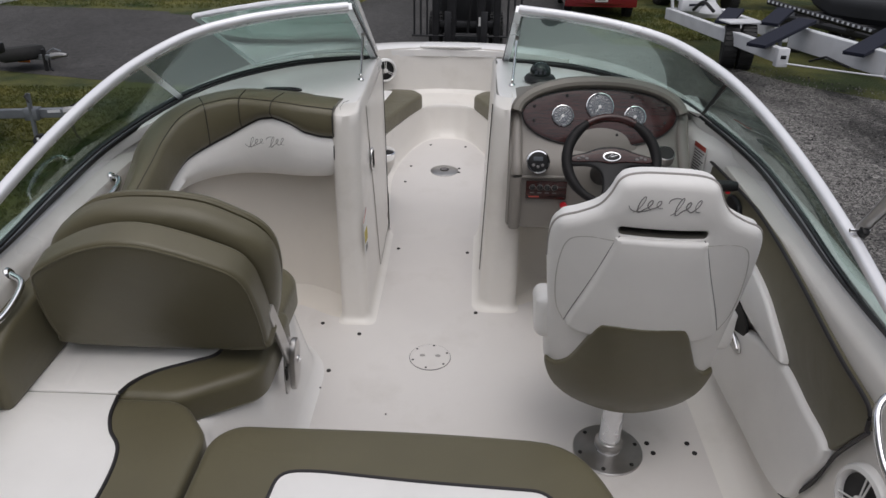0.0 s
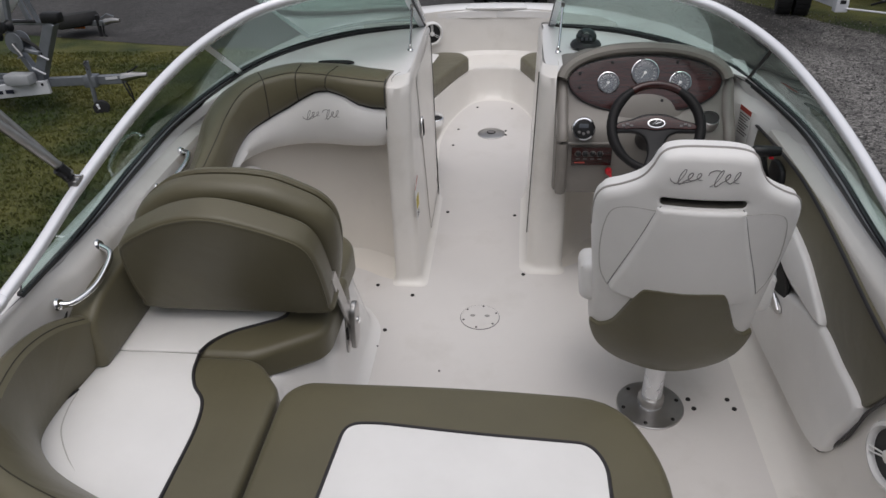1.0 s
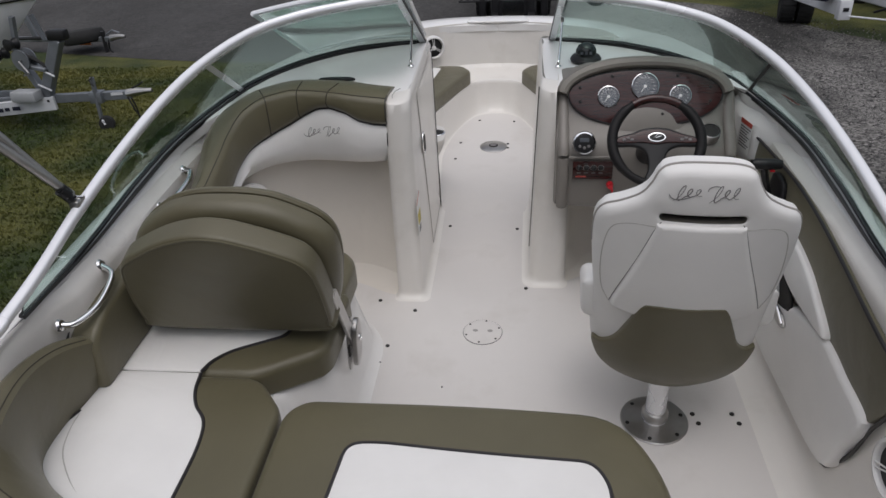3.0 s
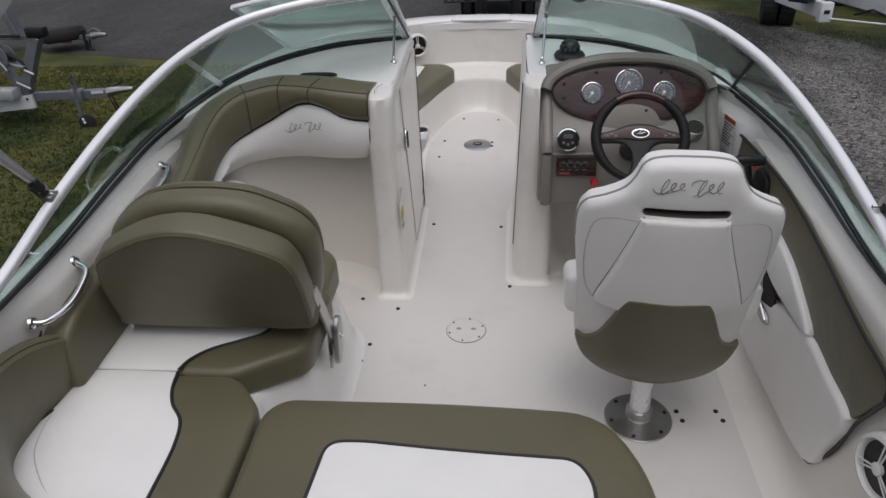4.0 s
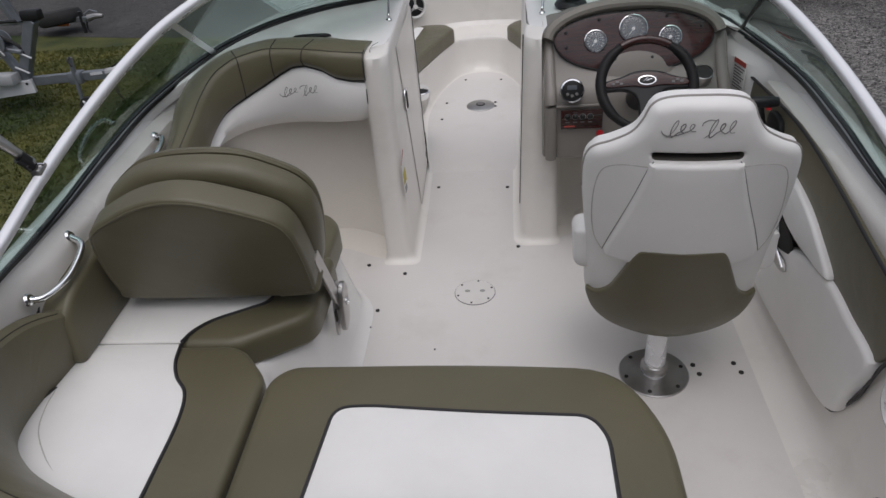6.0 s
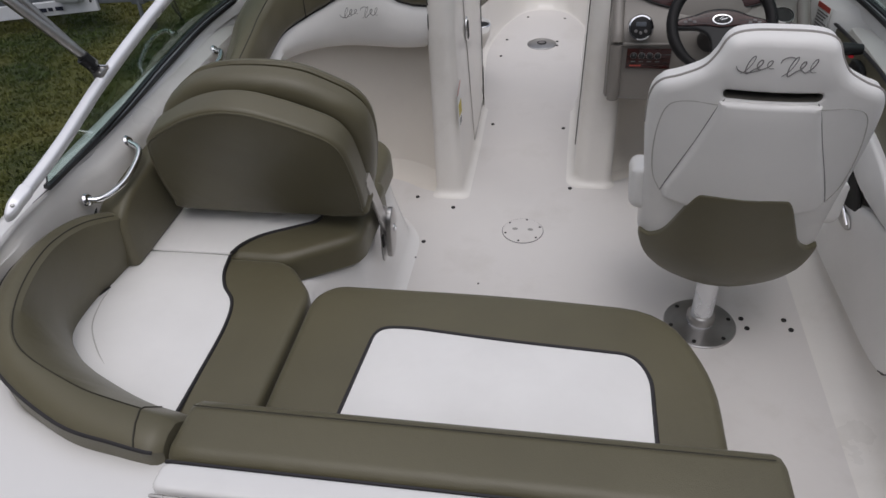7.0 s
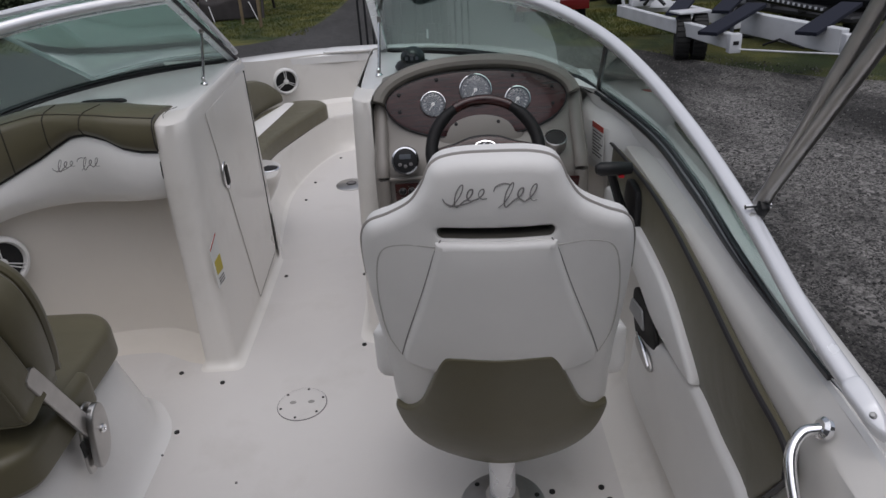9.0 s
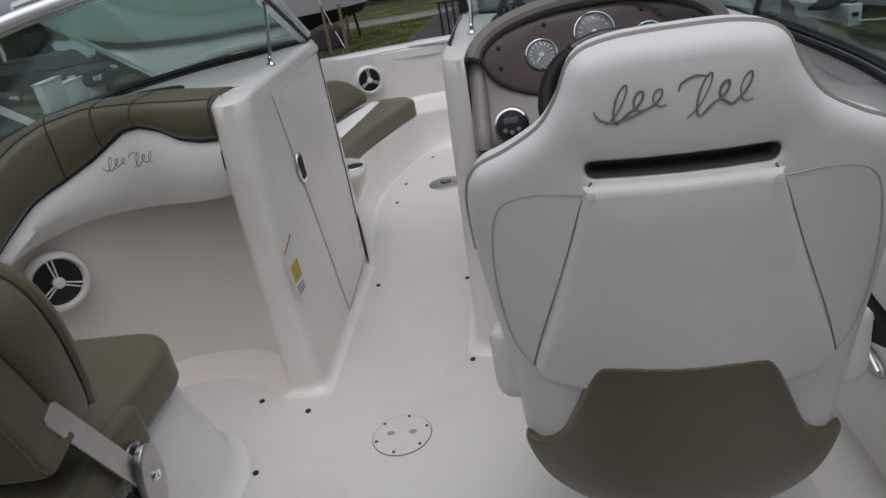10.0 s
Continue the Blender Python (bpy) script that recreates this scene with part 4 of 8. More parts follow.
# ---- companion backrest on the port console ----
comp = thing("companion_backrest", "olive and cream vinyl companion backrest wrapping the port console", "backrest", (0, 0, 0))
F = path3([(-0.361, 2.620, 0), (-0.50, 2.635, 0), (-0.62, 2.668, 0), (-0.71, 2.685, 0), (-0.79, 2.678, 0), (-0.865, 2.645, 0), (-0.92, 2.585, 0), (-0.948, 2.50, 0), (-0.952, 2.38, 0), (-0.955, 2.20, 0), (-0.96, 2.05, 0)], 5)
NF = len(F)
arc = [0.0]
for a, b in zip(F, F[1:]):
    arc.append(arc[-1] + (b - a).length)
arc = [a / arc[-1] for a in arc]
Z_TOP = lambda s: np.interp(s, [0, 0.15, 0.35, 0.45, 0.52, 0.60, 0.70, 0.85, 1.0], [0.894, 0.906, 0.908, 0.890, 0.862, 0.815, 0.775, 0.725, 0.70])
Z_MID = lambda s: np.interp(s, [0, 0.05, 0.10, 0.15, 0.21, 0.26, 0.31, 0.37, 0.45, 0.53, 0.60, 0.68, 0.85, 1.0], [0.786, 0.788, 0.800, 0.830, 0.843, 0.835, 0.805, 0.765, 0.725, 0.695, 0.655, 0.620, 0.56, 0.53])
Z_LOW = lambda s: np.interp(s, [0, 0.012, 0.03, 0.3, 0.45, 0.6, 0.75, 1.0], [0.648, 0.630, 0.620, 0.600, 0.590, 0.575, 0.55, 0.48])
up_r, lo_r, seamline = [], [], []
for i, p in enumerate(F):
    t = frame_at(F, i)
    s = Vector((-t.y, t.x, 0))
    s = s if (Vector((-0.6, 2.0, 0)) - p).dot(s) < 0 else -s
    zt, zm, zl = float(Z_TOP(arc[i])), float(Z_MID(arc[i])), float(Z_LOW(arc[i]))
    dep = float(np.interp(arc[i], [0, 0.2, 0.4, 0.47, 0.55, 0.65, 0.8, 1.0], [0.18, 0.185, 0.165, 0.14, 0.12, 0.10, 0.075, 0.05]))
    V = lambda d, z: p + s * d + Vector((0, 0, z))
    lo_r.append([V(0.09, zl - 0.01), V(0.03, zl - 0.004), V(0.005, zl + 0.015), V(-0.012, zl + 0.05), V(-0.016, zl * 0.5 + zm * 0.5), V(-0.010, zm - 0.03), V(0.002, zm - 0.008), V(0.012, zm)])
    up_r.append([V(0.012, zm), V(-0.004, zm + 0.007), V(-0.013, zm + 0.022), V(-0.015, zm * 0.6 + zt * 0.4), V(-0.010, zt - 0.022), V(-0.002, zt - 0.008), V(0.010, zt - 0.001), V(0.030, zt + 0.004), V(dep * 0.55, zt + 0.006), V(dep - 0.03, zt - 0.002), V(dep, zt - 0.018), V(dep + 0.005, zt - 0.05), V(dep + 0.005, zt - 0.16)])
    seamline.append(V(0.004, zm))
bm = bmesh.new()
skin(bm, lo_r, False)
part("panel", bm, CREAM, comp, "cream vinyl lower panel", True, 89)
bm = bmesh.new()
skin(bm, up_r, False)
part("roll", bm, OLIVE, comp, "olive vinyl top roll", True, 89)
for nm, ring, mt in (("panel_end", lo_r[0], CREAM), ("roll_end", up_r[0], OLIVE)):
    bm = bmesh.new()
    bm.faces.new([bm.verts.new(v) for v in ring])
    part(nm, bm, mt, comp, "", False)
part("piping", bar(seamline, 0.0038, 6), PIPING, comp, "dark piping")
part("piping", bar([v + Vector((0.001, 0.0, 0)) for v in lo_r[0][1:] + up_r[0][1:8]], 0.0022, 6), PIPING, comp, "dark piping")
for s in (0.22, 0.33, 0.437):
    i = min(range(NF), key=lambda k: abs(arc[k] - s))
    part("seam", bar(path3(up_r[i][1:9], 3), 0.0024, 5), THREAD_SHADE, comp)
part("seam", bar([r[6] + Vector((0, 0, 0.0006)) for r in up_r], 0.0019, 5), THREAD_SHADE, comp)

# embroidered flourish, plain loose strokes
def loops(x0, x1, turns, tall):
    """A run of slanted pen loops from x0 to x1; tall: height of each loop."""
    out = []
    for k in range(turns * 10 + 1):
        f = k / 10
        h = tall[min(turns - 1, int(f))]
        y = 0.5 + 0.5 * h * math.sin(f * math.tau - 1.2) + 0.06 * f / turns
        out.append((x0 + (x1 - x0) * f / turns + 0.050 * math.cos(f * math.tau - 1.2) + 0.22 * (y - 0.5), y))
    return out


STROKES = [loops(0.10, 0.44, 3, (0.50, 0.26, 0.22)), loops(0.60, 0.96, 3, (0.54, 0.26, 0.36)), [(0.0, 0.46), (0.03, 0.36), (0.10, 0.30), (0.20, 0.33), (0.30, 0.40)], [(0.52, 0.60), (0.54, 0.70), (0.62, 0.77), (0.70, 0.74)]]


def emblem(parent, place, width, height, r):
    bm = bmesh.new()
    for st in STROKES:
        q = path3([(a, b, 0) for a, b in st], 5)
        n = len(q)
        tube(bm, [place((p.x - 0.5) * width, (p.y - 0.55) * height, 0.0) for p in q], [r * (0.55 + 0.6 * math.sin(math.pi * (k + 0.5) / n)) for k in range(n)], 5)
    part("emblem", bm, LOGO_CREASE, parent, "grey embroidered flourish")


emblem(comp, lambda u, v, w: Vector((-0.615 + u, 2.597 - 0.16 * max(0, -u - 0.01), 0.775 + v)), 0.150, 0.080, 0.0013)

# side pads along the cockpit
def side(sign, x=1.086):
    return lambda u, v, w: Vector((sign * (x - w), u, v))


sp = thing("side_pad", "olive and cream vinyl side pads along the starboard cockpit wall", "side pad", (0, 0, 0))
part("strip", pad(rounded([(1.368, 0.645), (1.345, 0.600), (1.45, 0.425), (1.75, 0.46), (2.0, 0.50), (2.70, 0.40), (2.70, 0.70), (2.45, 0.724), (2.2, 0.738), (2.0, 0.728), (1.80, 0.702), (1.63, 0.674), (1.5, 0.657)], [0.008, 0.008] + [0.02] * 11), side(1), 0.018, 0.008, 0.003), OLIVE, sp, "olive vinyl strip")
part("pad", pad(outline([(1.575, 0.135), (1.50, 0.27), (1.448, 0.43), (1.60, 0.455), (1.74, 0.468), (1.9, 0.432), (2.06, 0.372), (2.18, 0.325), (2.22, 0.20), (2.22, 0.09), (1.9, 0.10)], 5), side(1, 1.090), 0.042, 0.018, 0.004), CREAM, sp, "cream vinyl lower pad")
part("pad", pad(outline([(1.74, 0.472), (1.85, 0.535), (2.0, 0.585), (2.25, 0.605), (2.6, 0.59), (2.6, 0.50), (2.35, 0.485), (2.2, 0.475), (2.05, 0.445), (1.9, 0.448)], 5), side(1, 1.075), 0.031, 0.012, 0.003), CREAM, sp, "cream vinyl upper pad")
part("piping", bar(path3([(1.076, 1.60, 0.112), (1.078, 1.562, 0.140), (1.080, 1.486, 0.276), (1.078, 1.436, 0.425), (1.068, 1.343, 0.592)], 6), 0.0055, 6), PIPING, sp, "dark piping")
part("piping", bar(path3([(1.063, 1.343, 0.596), (1.063, 1.366, 0.648), (1.063, 1.5, 0.662), (1.064, 1.63, 0.680), (1.064, 1.80, 0.709), (1.064, 2.0, 0.735), (1.064, 2.2, 0.745), (1.064, 2.45, 0.731), (1.066, 2.68, 0.710)], 6), 0.0058, 6), PIPING, sp, "dark piping")
pk = thing("side_pocket", "open side pocket with a chrome catch between the cream pads", "pocket", (1.06, 2.12, 0.40))
part("opening", pad(outline([(-0.12, -0.02), (-0.085, 0.030), (0.0, 0.050), (0.09, 0.045), (0.11, 0.0), (0.07, -0.08), (0.0, -0.09), (-0.06, -0.07)], 4), lambda u, v, w: Vector((0.0 - w, u, v)), 0.012, 0.004), HOLE, pk)
part("catch_plate", pad(outline([(-0.135, -0.075), (-0.09, -0.050), (0.0, -0.062), (0.02, -0.085), (-0.03, -0.10), (-0.10, -0.098)], 4), lambda u, v, w: Vector((-0.016 - w, u, v)), 0.008, 0.003), STEEL, pk, "oval steel catch plate")
part("catch", bar([(-0.026, -0.125, -0.07), (-0.028, -0.07, -0.045), (-0.026, 0.0, -0.045)], [0.004, 0.006, 0.004], 8), CHROME, pk, "chrome catch")
part("flap", pad(rounded([(-0.06, 0.02), (0.09, 0.0), (0.07, 0.05), (-0.03, 0.07)], 0.01), lambda u, v, w: Vector((-0.013 - w, u + 0.03, v - 0.045)), 0.006, 0.003), RAIL_GREY, pk, "grey plastic flap")
sp = thing("side_pad", "olive vinyl side pad along the port cockpit wall", "side pad", (0, 0, 0))
part("strip", pad(rounded([(1.47, 0.43), (2.1, 0.43), (2.1, 0.67), (1.75, 0.665), (1.56, 0.645), (1.48, 0.60)], [0.03, 0.03, 0.03, 0.03, 0.06, 0.08]), side(-1, 1.115), 0.085, 0.020, 0.004), OLIVE, sp)
part("piping", bar(path3([(-1.118, 1.49, 0.60), (-1.118, 1.56, 0.650), (-1.118, 1.8, 0.672), (-1.118, 2.1, 0.68)], 6), 0.0045, 6), PIPING, sp, "dark piping")
part("seam", bar(path3([(-1.036, 1.482, 0.46), (-1.038, 1.500, 0.58), (-1.042, 1.56, 0.630), (-1.044, 1.75, 0.652), (-1.044, 2.1, 0.657)], 6), 0.0022, 6), THREAD_SHADE, sp)

# ---- helm seat ----
HS = thing("helm_seat", "cream and olive vinyl bucket helm seat on a metal pedestal", "seat", (0.634, 1.86, 0))
HS.rotation_euler = (0, 0, radians(-4))
Y_AFT = lambda z: float(np.interp(z, [0.28, 0.31, 0.34, 0.38, 0.42, 0.5, 0.7, 0.9, 1.0, 1.06, 1.1], [1.755, 1.735, 1.72, 1.708, 1.70, 1.688, 1.652, 1.624, 1.618, 1.623, 1.635]))
BEND = lambda z: float(np.interp(z, [0.3, 0.45, 0.6, 0.9, 0.97, 1.05], [1.5, 1.5, 1.1, 0.9, 0.7, 0.4]))


def shell(u, v, w):
    return Vector((u, Y_AFT(v) + BEND(v) * u * u - w - 1.86, v))


SEAT = [(0.0, 1.078), (0.07, 1.075), (0.110, 1.060), (0.130, 1.02), (0.155, 0.985), (0.20, 0.955), (0.243, 0.93), (0.262, 0.885), (0.264, 0.80), (0.256, 0.70), (0.246, 0.60), (0.246, 0.50), (0.242, 0.41), (0.21, 0.341), (0.13, 0.290), (0.0, 0.273)]
half = SEAT + [(-a, b) for a, b in SEAT[-2:0:-1]]
full = outline(half, 4)
# backrest with a slot below the headrest
slot = rounded([(-0.102, 0.927), (0.102, 0.927), (0.105, 0.944), (-0.105, 0.944)], 0.008, 3)
opening = rounded([(-0.104, 0.911), (0.104, 0.911), (0.107, 0.948), (-0.107, 0.948)], 0.008, 3)
part("backrest", pad(full, shell, 0.085, 0.028, 0.002, 0.035, -0.085, 0.12, slot), CREAM, HS, "cream vinyl backrest")
trap = outline([(-0.100, 0.918), (0.0, 0.920), (0.100, 0.918), (0.112, 0.90), (0.140, 0.80), (0.180, 0.68), (0.200, 0.615), (0.17, 0.585), (0.0, 0.580), (-0.17, 0.585), (-0.200, 0.615), (-0.180, 0.68), (-0.140, 0.80), (-0.112, 0.90)], 4)
part("centre_panel", pad(trap, shell, 0.019, 0.014, 0.003, 0.04, -0.005), CREAM, HS, "cream vinyl centre panel")
for s in (-1, 1):
    line = path3([(s * 0.100, 0.922, 0), (s * 0.113, 0.895, 0), (s * 0.143, 0.80, 0), (s * 0.184, 0.68, 0), (s * 0.205, 0.610, 0)], 5)
    # grey line painted for the crease shade beside the centre panel
    part("seam", bar([shell(p.x, p.y, 0.001) for p in line], 0.0014, 5), LOGO_CREASE, HS)
    line = path3([(s * 0.108, 0.905, 0), (s * 0.17, 0.905, 0), (s * 0.215, 0.885, 0), (s * 0.233, 0.83, 0), (s * 0.238, 0.74, 0), (s * 0.229, 0.66, 0), (s * 0.207, 0.612, 0)], 5)
    part("seam", bar([shell(p.x, p.y, -0.0006) for p in line], 0.0018, 5), CREAM_THREAD, HS)
OLV = [(0.0, 0.640), (0.088, 0.640), (0.117, 0.624), (0.148, 0.545), (0.178, 0.467), (0.212, 0.430), (0.239, 0.432), (0.238, 0.40), (0.208, 0.338), (0.13, 0.287), (0.0, 0.270)]
olv = outline(OLV + [(-a, b) for a, b in OLV[-2:0:-1]], 4)
part("lower_shell", pad(olv, shell, 0.023, 0.006, 0.002, 0.035, -0.004), OLIVE, HS, "olive vinyl lower panel")
edge = [(a, b) for a, b in SEAT if b > 0.70]
line = path3([(a, b, 0) for a, b in edge[::-1]] + [(-a, b, 0) for a, b in edge[1:]], 4)
part("piping", bar([shell(p.x * 1.0, p.y, -0.030) for p in line], 0.0038, 6), SEAT_PIPE, HS, "taupe piping")
front = inset(full, 0.012)
part("front_panel", pad([tuple(p) for p in front], lambda u, v, w: shell(u, v, -0.085 - w), 0.03, 0.012, 0.004, 0.04, -0.004, 0.12, opening), CREAM, HS, "cream vinyl front")
lining = bmesh.new()
skin(lining, [[shell(x, z, d) for x, z in inset(slot, g)] for d, g in ((-0.004, -0.002), (-0.012, 0.0015), (-0.05, 0.0015), (-0.088, 0.0015))])
part("slot_trim", lining, TAUPE, HS, "taupe slot lining")
emblem(HS, lambda u, v, w: shell(u - 0.005, 1.015 + v, 0.001), 0.172, 0.085, 0.0013)
# seat cushion and side bolsters
part("seat", pad(rounded([(-0.225, -0.02), (0.225, -0.02), (0.225, 0.22), (0.15, 0.30), (-0.15, 0.30), (-0.225, 0.22)], 0.05), flatmap(Matrix.Translation((0, 0, 0.33))), 0.15, 0.04, 0.0), CREAM, HS, "cream vinyl seat cushion")
for s in (-1, 1):
    part("bolster", pad(rounded([(-0.09, 0.495), (0.22, 0.44), (0.22, 0.50), (0.10, 0.560), (0.0, 0.61), (-0.09, 0.64)], 0.035), lambda u, v, w, s=s: Vector((s * (0.205 + w), u, v)), 0.075, 0.03), CREAM, HS)
part("seat_pan", pad(rounded([(-0.16, 0.02), (0.16, 0.02), (0.16, 0.22), (-0.16, 0.22)], 0.06), flatmap(Matrix.Translation((0, 0, 0.29))), 0.05, 0.01), OLIVE, HS)
ped = part("pedestal", turned([(0.042, 0.01), (0.042, 0.03), (0.040, 0.034), (0.034, 0.05), (0.0335, 0.20), (0.0335, 0.30)]), ALU, HS, "brushed metal post")
part("collar", turned([(0.043, 0.022), (0.045, 0.026), (0.045, 0.044), (0.040, 0.052), (0.034, 0.056)]), STEEL, ped)
part("base_plate", turned([(0.114, 0.0), (0.115, 0.004), (0.112, 0.007), (0.06, 0.010), (0.045, 0.014)], sides=40), STEEL, ped, "round steel base plate")
for k in range(6):
    a = k * math.tau / 6 + 0.3
    part("bolt", turned([(0.007, 0.006), (0.007, 0.010), (0.003, 0.012)], (0.096 * math.cos(a), 0.096 * math.sin(a), 0), None, 8), HOLE, ped)

# ---- bow cushions ----
for s in (-1, 1):
    bc = cushion("bow_cushion", "olive vinyl bow seat cushion with a cream panel", rounded([(s * 0.41, 3.60), (s * 0.405, 4.05), (s * 0.295, 4.42), (s * 0.165, 4.74), (s * 0.235, 4.85), (s * 0.40, 4.86), (s * 0.53, 4.70), (s * 0.655, 4.2), (s * 0.68, 3.70), (s * 0.60, 3.62)], [0.03, 0.2, 0.2, 0.04, 0.05, 0.06, 0.1, 0.2, 0.05, 0.03]), 0.212, 0.10, 0.022, OLIVE, 0.004, "cushion", "bow cushions")
    insert(bc, rounded([(s * 0.49, 3.70), (s * 0.485, 4.05), (s * 0.42, 4.45), (s * 0.375, 4.78), (s * 0.43, 4.79), (s * 0.59, 4.3), (s * 0.62, 3.72)], 0.02), 0.314, CREAM, "cream vinyl panel", False)
    bb = thing("bow_bolster", "olive vinyl bow backrest pad against the liner", "bolster", (0, 0, 0), "bow bolsters")
    q = path3([(s * 0.70, 3.72, 0), (s * 0.70, 4.05, 0), (s * 0.66, 4.4, 0), (s * 0.60, 4.66, 0), (s * 0.53, 4.82, 0)], 5)
    n = len(q)
    bm = bmesh.new()
    skin(bm, [[p + Vector((-s * d, 0, 0.315 + z * (1 - 0.65 * (k / (n - 1)) ** 5))) for d, z in ((0.0, 0), (0.07, 0.0), (0.078, 0.03), (0.076, 0.10), (0.065, 0.175), (0.05, 0.205), (0.03, 0.215), (0.0, 0.215))] for k, p in enumerate(q)], True, True)
    part("pad", bm, OLIVE, bb)

# ---- helm dash ----
dash = thing("dash", "grey-beige moulded helm dash with a wood-grain gauge panel", "dash", (0, 0, 0))
PROF = [(2.96, 0.895), (2.90, 0.938), (2.84, 0.945), (2.815, 0.935), (2.80, 0.905), (2.775, 0.86), (2.75, 0.82), (2.724, 0.78), (2.70, 0.745), (2.662, 0.718), (2.628, 0.685), (2.608, 0.63), (2.60, 0.50), (2.605, 0.44), (2.63, 0.425), (2.72, 0.42)]
rings = []
for k in range(31):
    f = -1 + 2 * k / 30
    x = 0.648 + 0.342 * f
    e = (abs(f) ** 6)
    top = 0.842 + 0.125 * math.sqrt(max(0, 1 - f * f))
    rings.append([(x, y + 0.02 * e, min(z, top)) for y, z in PROF])
bm = bmesh.new()
side_a = [(p[0] - 0.004, p[1] + 0.02, p[2] - 0.012 * (p[2] > 0.7)) for p in rings[0]]
side_b = [(p[0] + 0.004, p[1] + 0.02, p[2] - 0.012 * (p[2] > 0.7)) for p in rings[-1]]
vs = skin(bm, [side_a] + rings + [side_b], False)
bm.faces.new(vs[0])
bm.faces.new(vs[-1][::-1])
part("body", bm, DASH, dash, "grey-beige moulded plastic")
# panel plane through the gauges
PC = Vector((0.642, 2.772, 0.852))
PN = Vector((0, -0.86, 0.50)).normalized()
PM = Matrix.Translation(PC) @ facing(PN)


def dplace(u, v, w):
    return PM @ Vector((u, v, w))


oval = outline([(0.292 * math.copysign(abs(math.cos(a)) ** 0.9, math.cos(a)), (0.094 if math.sin(a) > 0 else 0.124) * math.sin(a) - 0.006) for a in np.linspace(0, math.tau, 32, endpoint=False)], 2)
wood = part("gauge_panel", pad(oval, dplace, 0.046, 0.004, 0.0, 0.04, -0.03), WOOD, dash, "glossy dark mahogany gauge panel")
part("trim", piping(oval, dplace, 0.012, 0.004), BLACK, wood)
for a in (20, 62, 118, 160, 200, 255, 285, 340):
    u, v = 0.264 * math.cos(radians(a)), 0.080 * math.sin(radians(a)) - 0.006
    part("screw", turned([(0.006, 0.015), (0.006, 0.019), (0.003, 0.021)], (0, 0, 0), Matrix.Translation(dplace(u, v, 0)) @ facing(PN), 8), BLACK, wood)
# hood arch
hood = [(0.302 * math.copysign(abs(math.cos(a)) ** 0.9, math.cos(a)), 0.116 * math.sin(a) - 0.012) for a in np.linspace(radians(176), radians(4), 15)]
hc = path3([(u, v, 0) for u, v in hood], 5)
rings = []
for i, p in enumerate(hc):
    t = frame_at(hc, i)
    s = Vector((t.y, -t.x, 0))
    b = PM @ Vector((p.x, p.y, 0.0))
    nrm = (PM.to_3x3() @ s)
    nrm = nrm if nrm.dot(PM.to_3x3() @ Vector((p.x, p.y + 0.2, 0))) > 0 else -nrm
    fw = PM.to_3x3() @ Vector((0, 0, 1))
    rings.append([b + nrm * a + fw * c for a, c in ((-0.006, -0.02), (-0.006, 0.020), (0.0, 0.032), (0.012, 0.036), (0.030, 0.030), (0.041, 0.008), (0.046, -0.03), (0.046, -0.10))])
bm = bmesh.new()
skin(bm, rings, True, True)
part("hood", bm, HOOD, dash, "taupe soft-touch dash hood")
# rounded frame down each side of the dash
for x in (0.331, 0.963):
    line = path3([(x, 2.792, 0.842), (x, 2.722, 0.772), (x, 2.662, 0.716), (x, 2.618, 0.668), (x, 2.603, 0.60), (x, 2.597, 0.50), (x, 2.606, 0.438)], 6)
    part("side_frame", bar(line, 0.021, 12, flat=0.8), DASH, dash, "rounded moulded dash edge")
part("ledge", bar([(0.352, 2.6035, 0.655), (0.46, 2.6035, 0.655), (0.53, 2.6045, 0.655)], 0.006, 8), DASH, dash, "moulded ledge line")
# gauges
for (gx, gy, gz), gr in (((0.503, 2.757, 0.844), 0.043), ((0.643, 2.785, 0.872), 0.054), ((0.777, 2.765, 0.841), 0.043)):
    m = facing(PN)
    c = Vector((gx, gy, gz))
    c += PN * (0.014 - (c - PC).dot(PN))
    gauge = part("gauge", turned([(gr, -0.02), (gr, 0.006), (gr - 0.0015, 0.009), (gr - 0.004, 0.010), (gr - 0.0055, 0.004)], c, m, 32), CHROME, dash, "round gauge with chrome bezel")
    part("dial", turned([(gr - 0.0052, 0.002), (gr - 0.0052, 0.0045)], c, m, 32), GAUGE, gauge, "grey dial")
    bm = bmesh.new()
    for k in range(13):
        a = radians(-130 + k * 260 / 12)
        box((0.0016, 0.007, 0.001), (math.sin(a) * gr * 0.66, math.cos(a) * gr * 0.66, 0.0055), 0, 1, bm, pose(0, 0, 0, 0, 0, -math.degrees(a)))
    box((0.0022, gr * 0.6, 0.001), (-0.006, -0.009, 0.0062), 0, 1, bm, pose(0, 0, 0, 0, 0, 145))
    turned([(0.006, 0.0045), (0.006, 0.008), (0.003, 0.009)], (0, 0, 0), None, 12, bm)
    bm.transform(Matrix.Translation(c) @ m)
    part("pointer", bm, PAPER, gauge)
    part("lens", turned([(gr - 0.008, 0.009), (gr - 0.012, 0.0105), (0.002, 0.011)], c, m, 32), CLEAR, gauge).visible_shadow = False

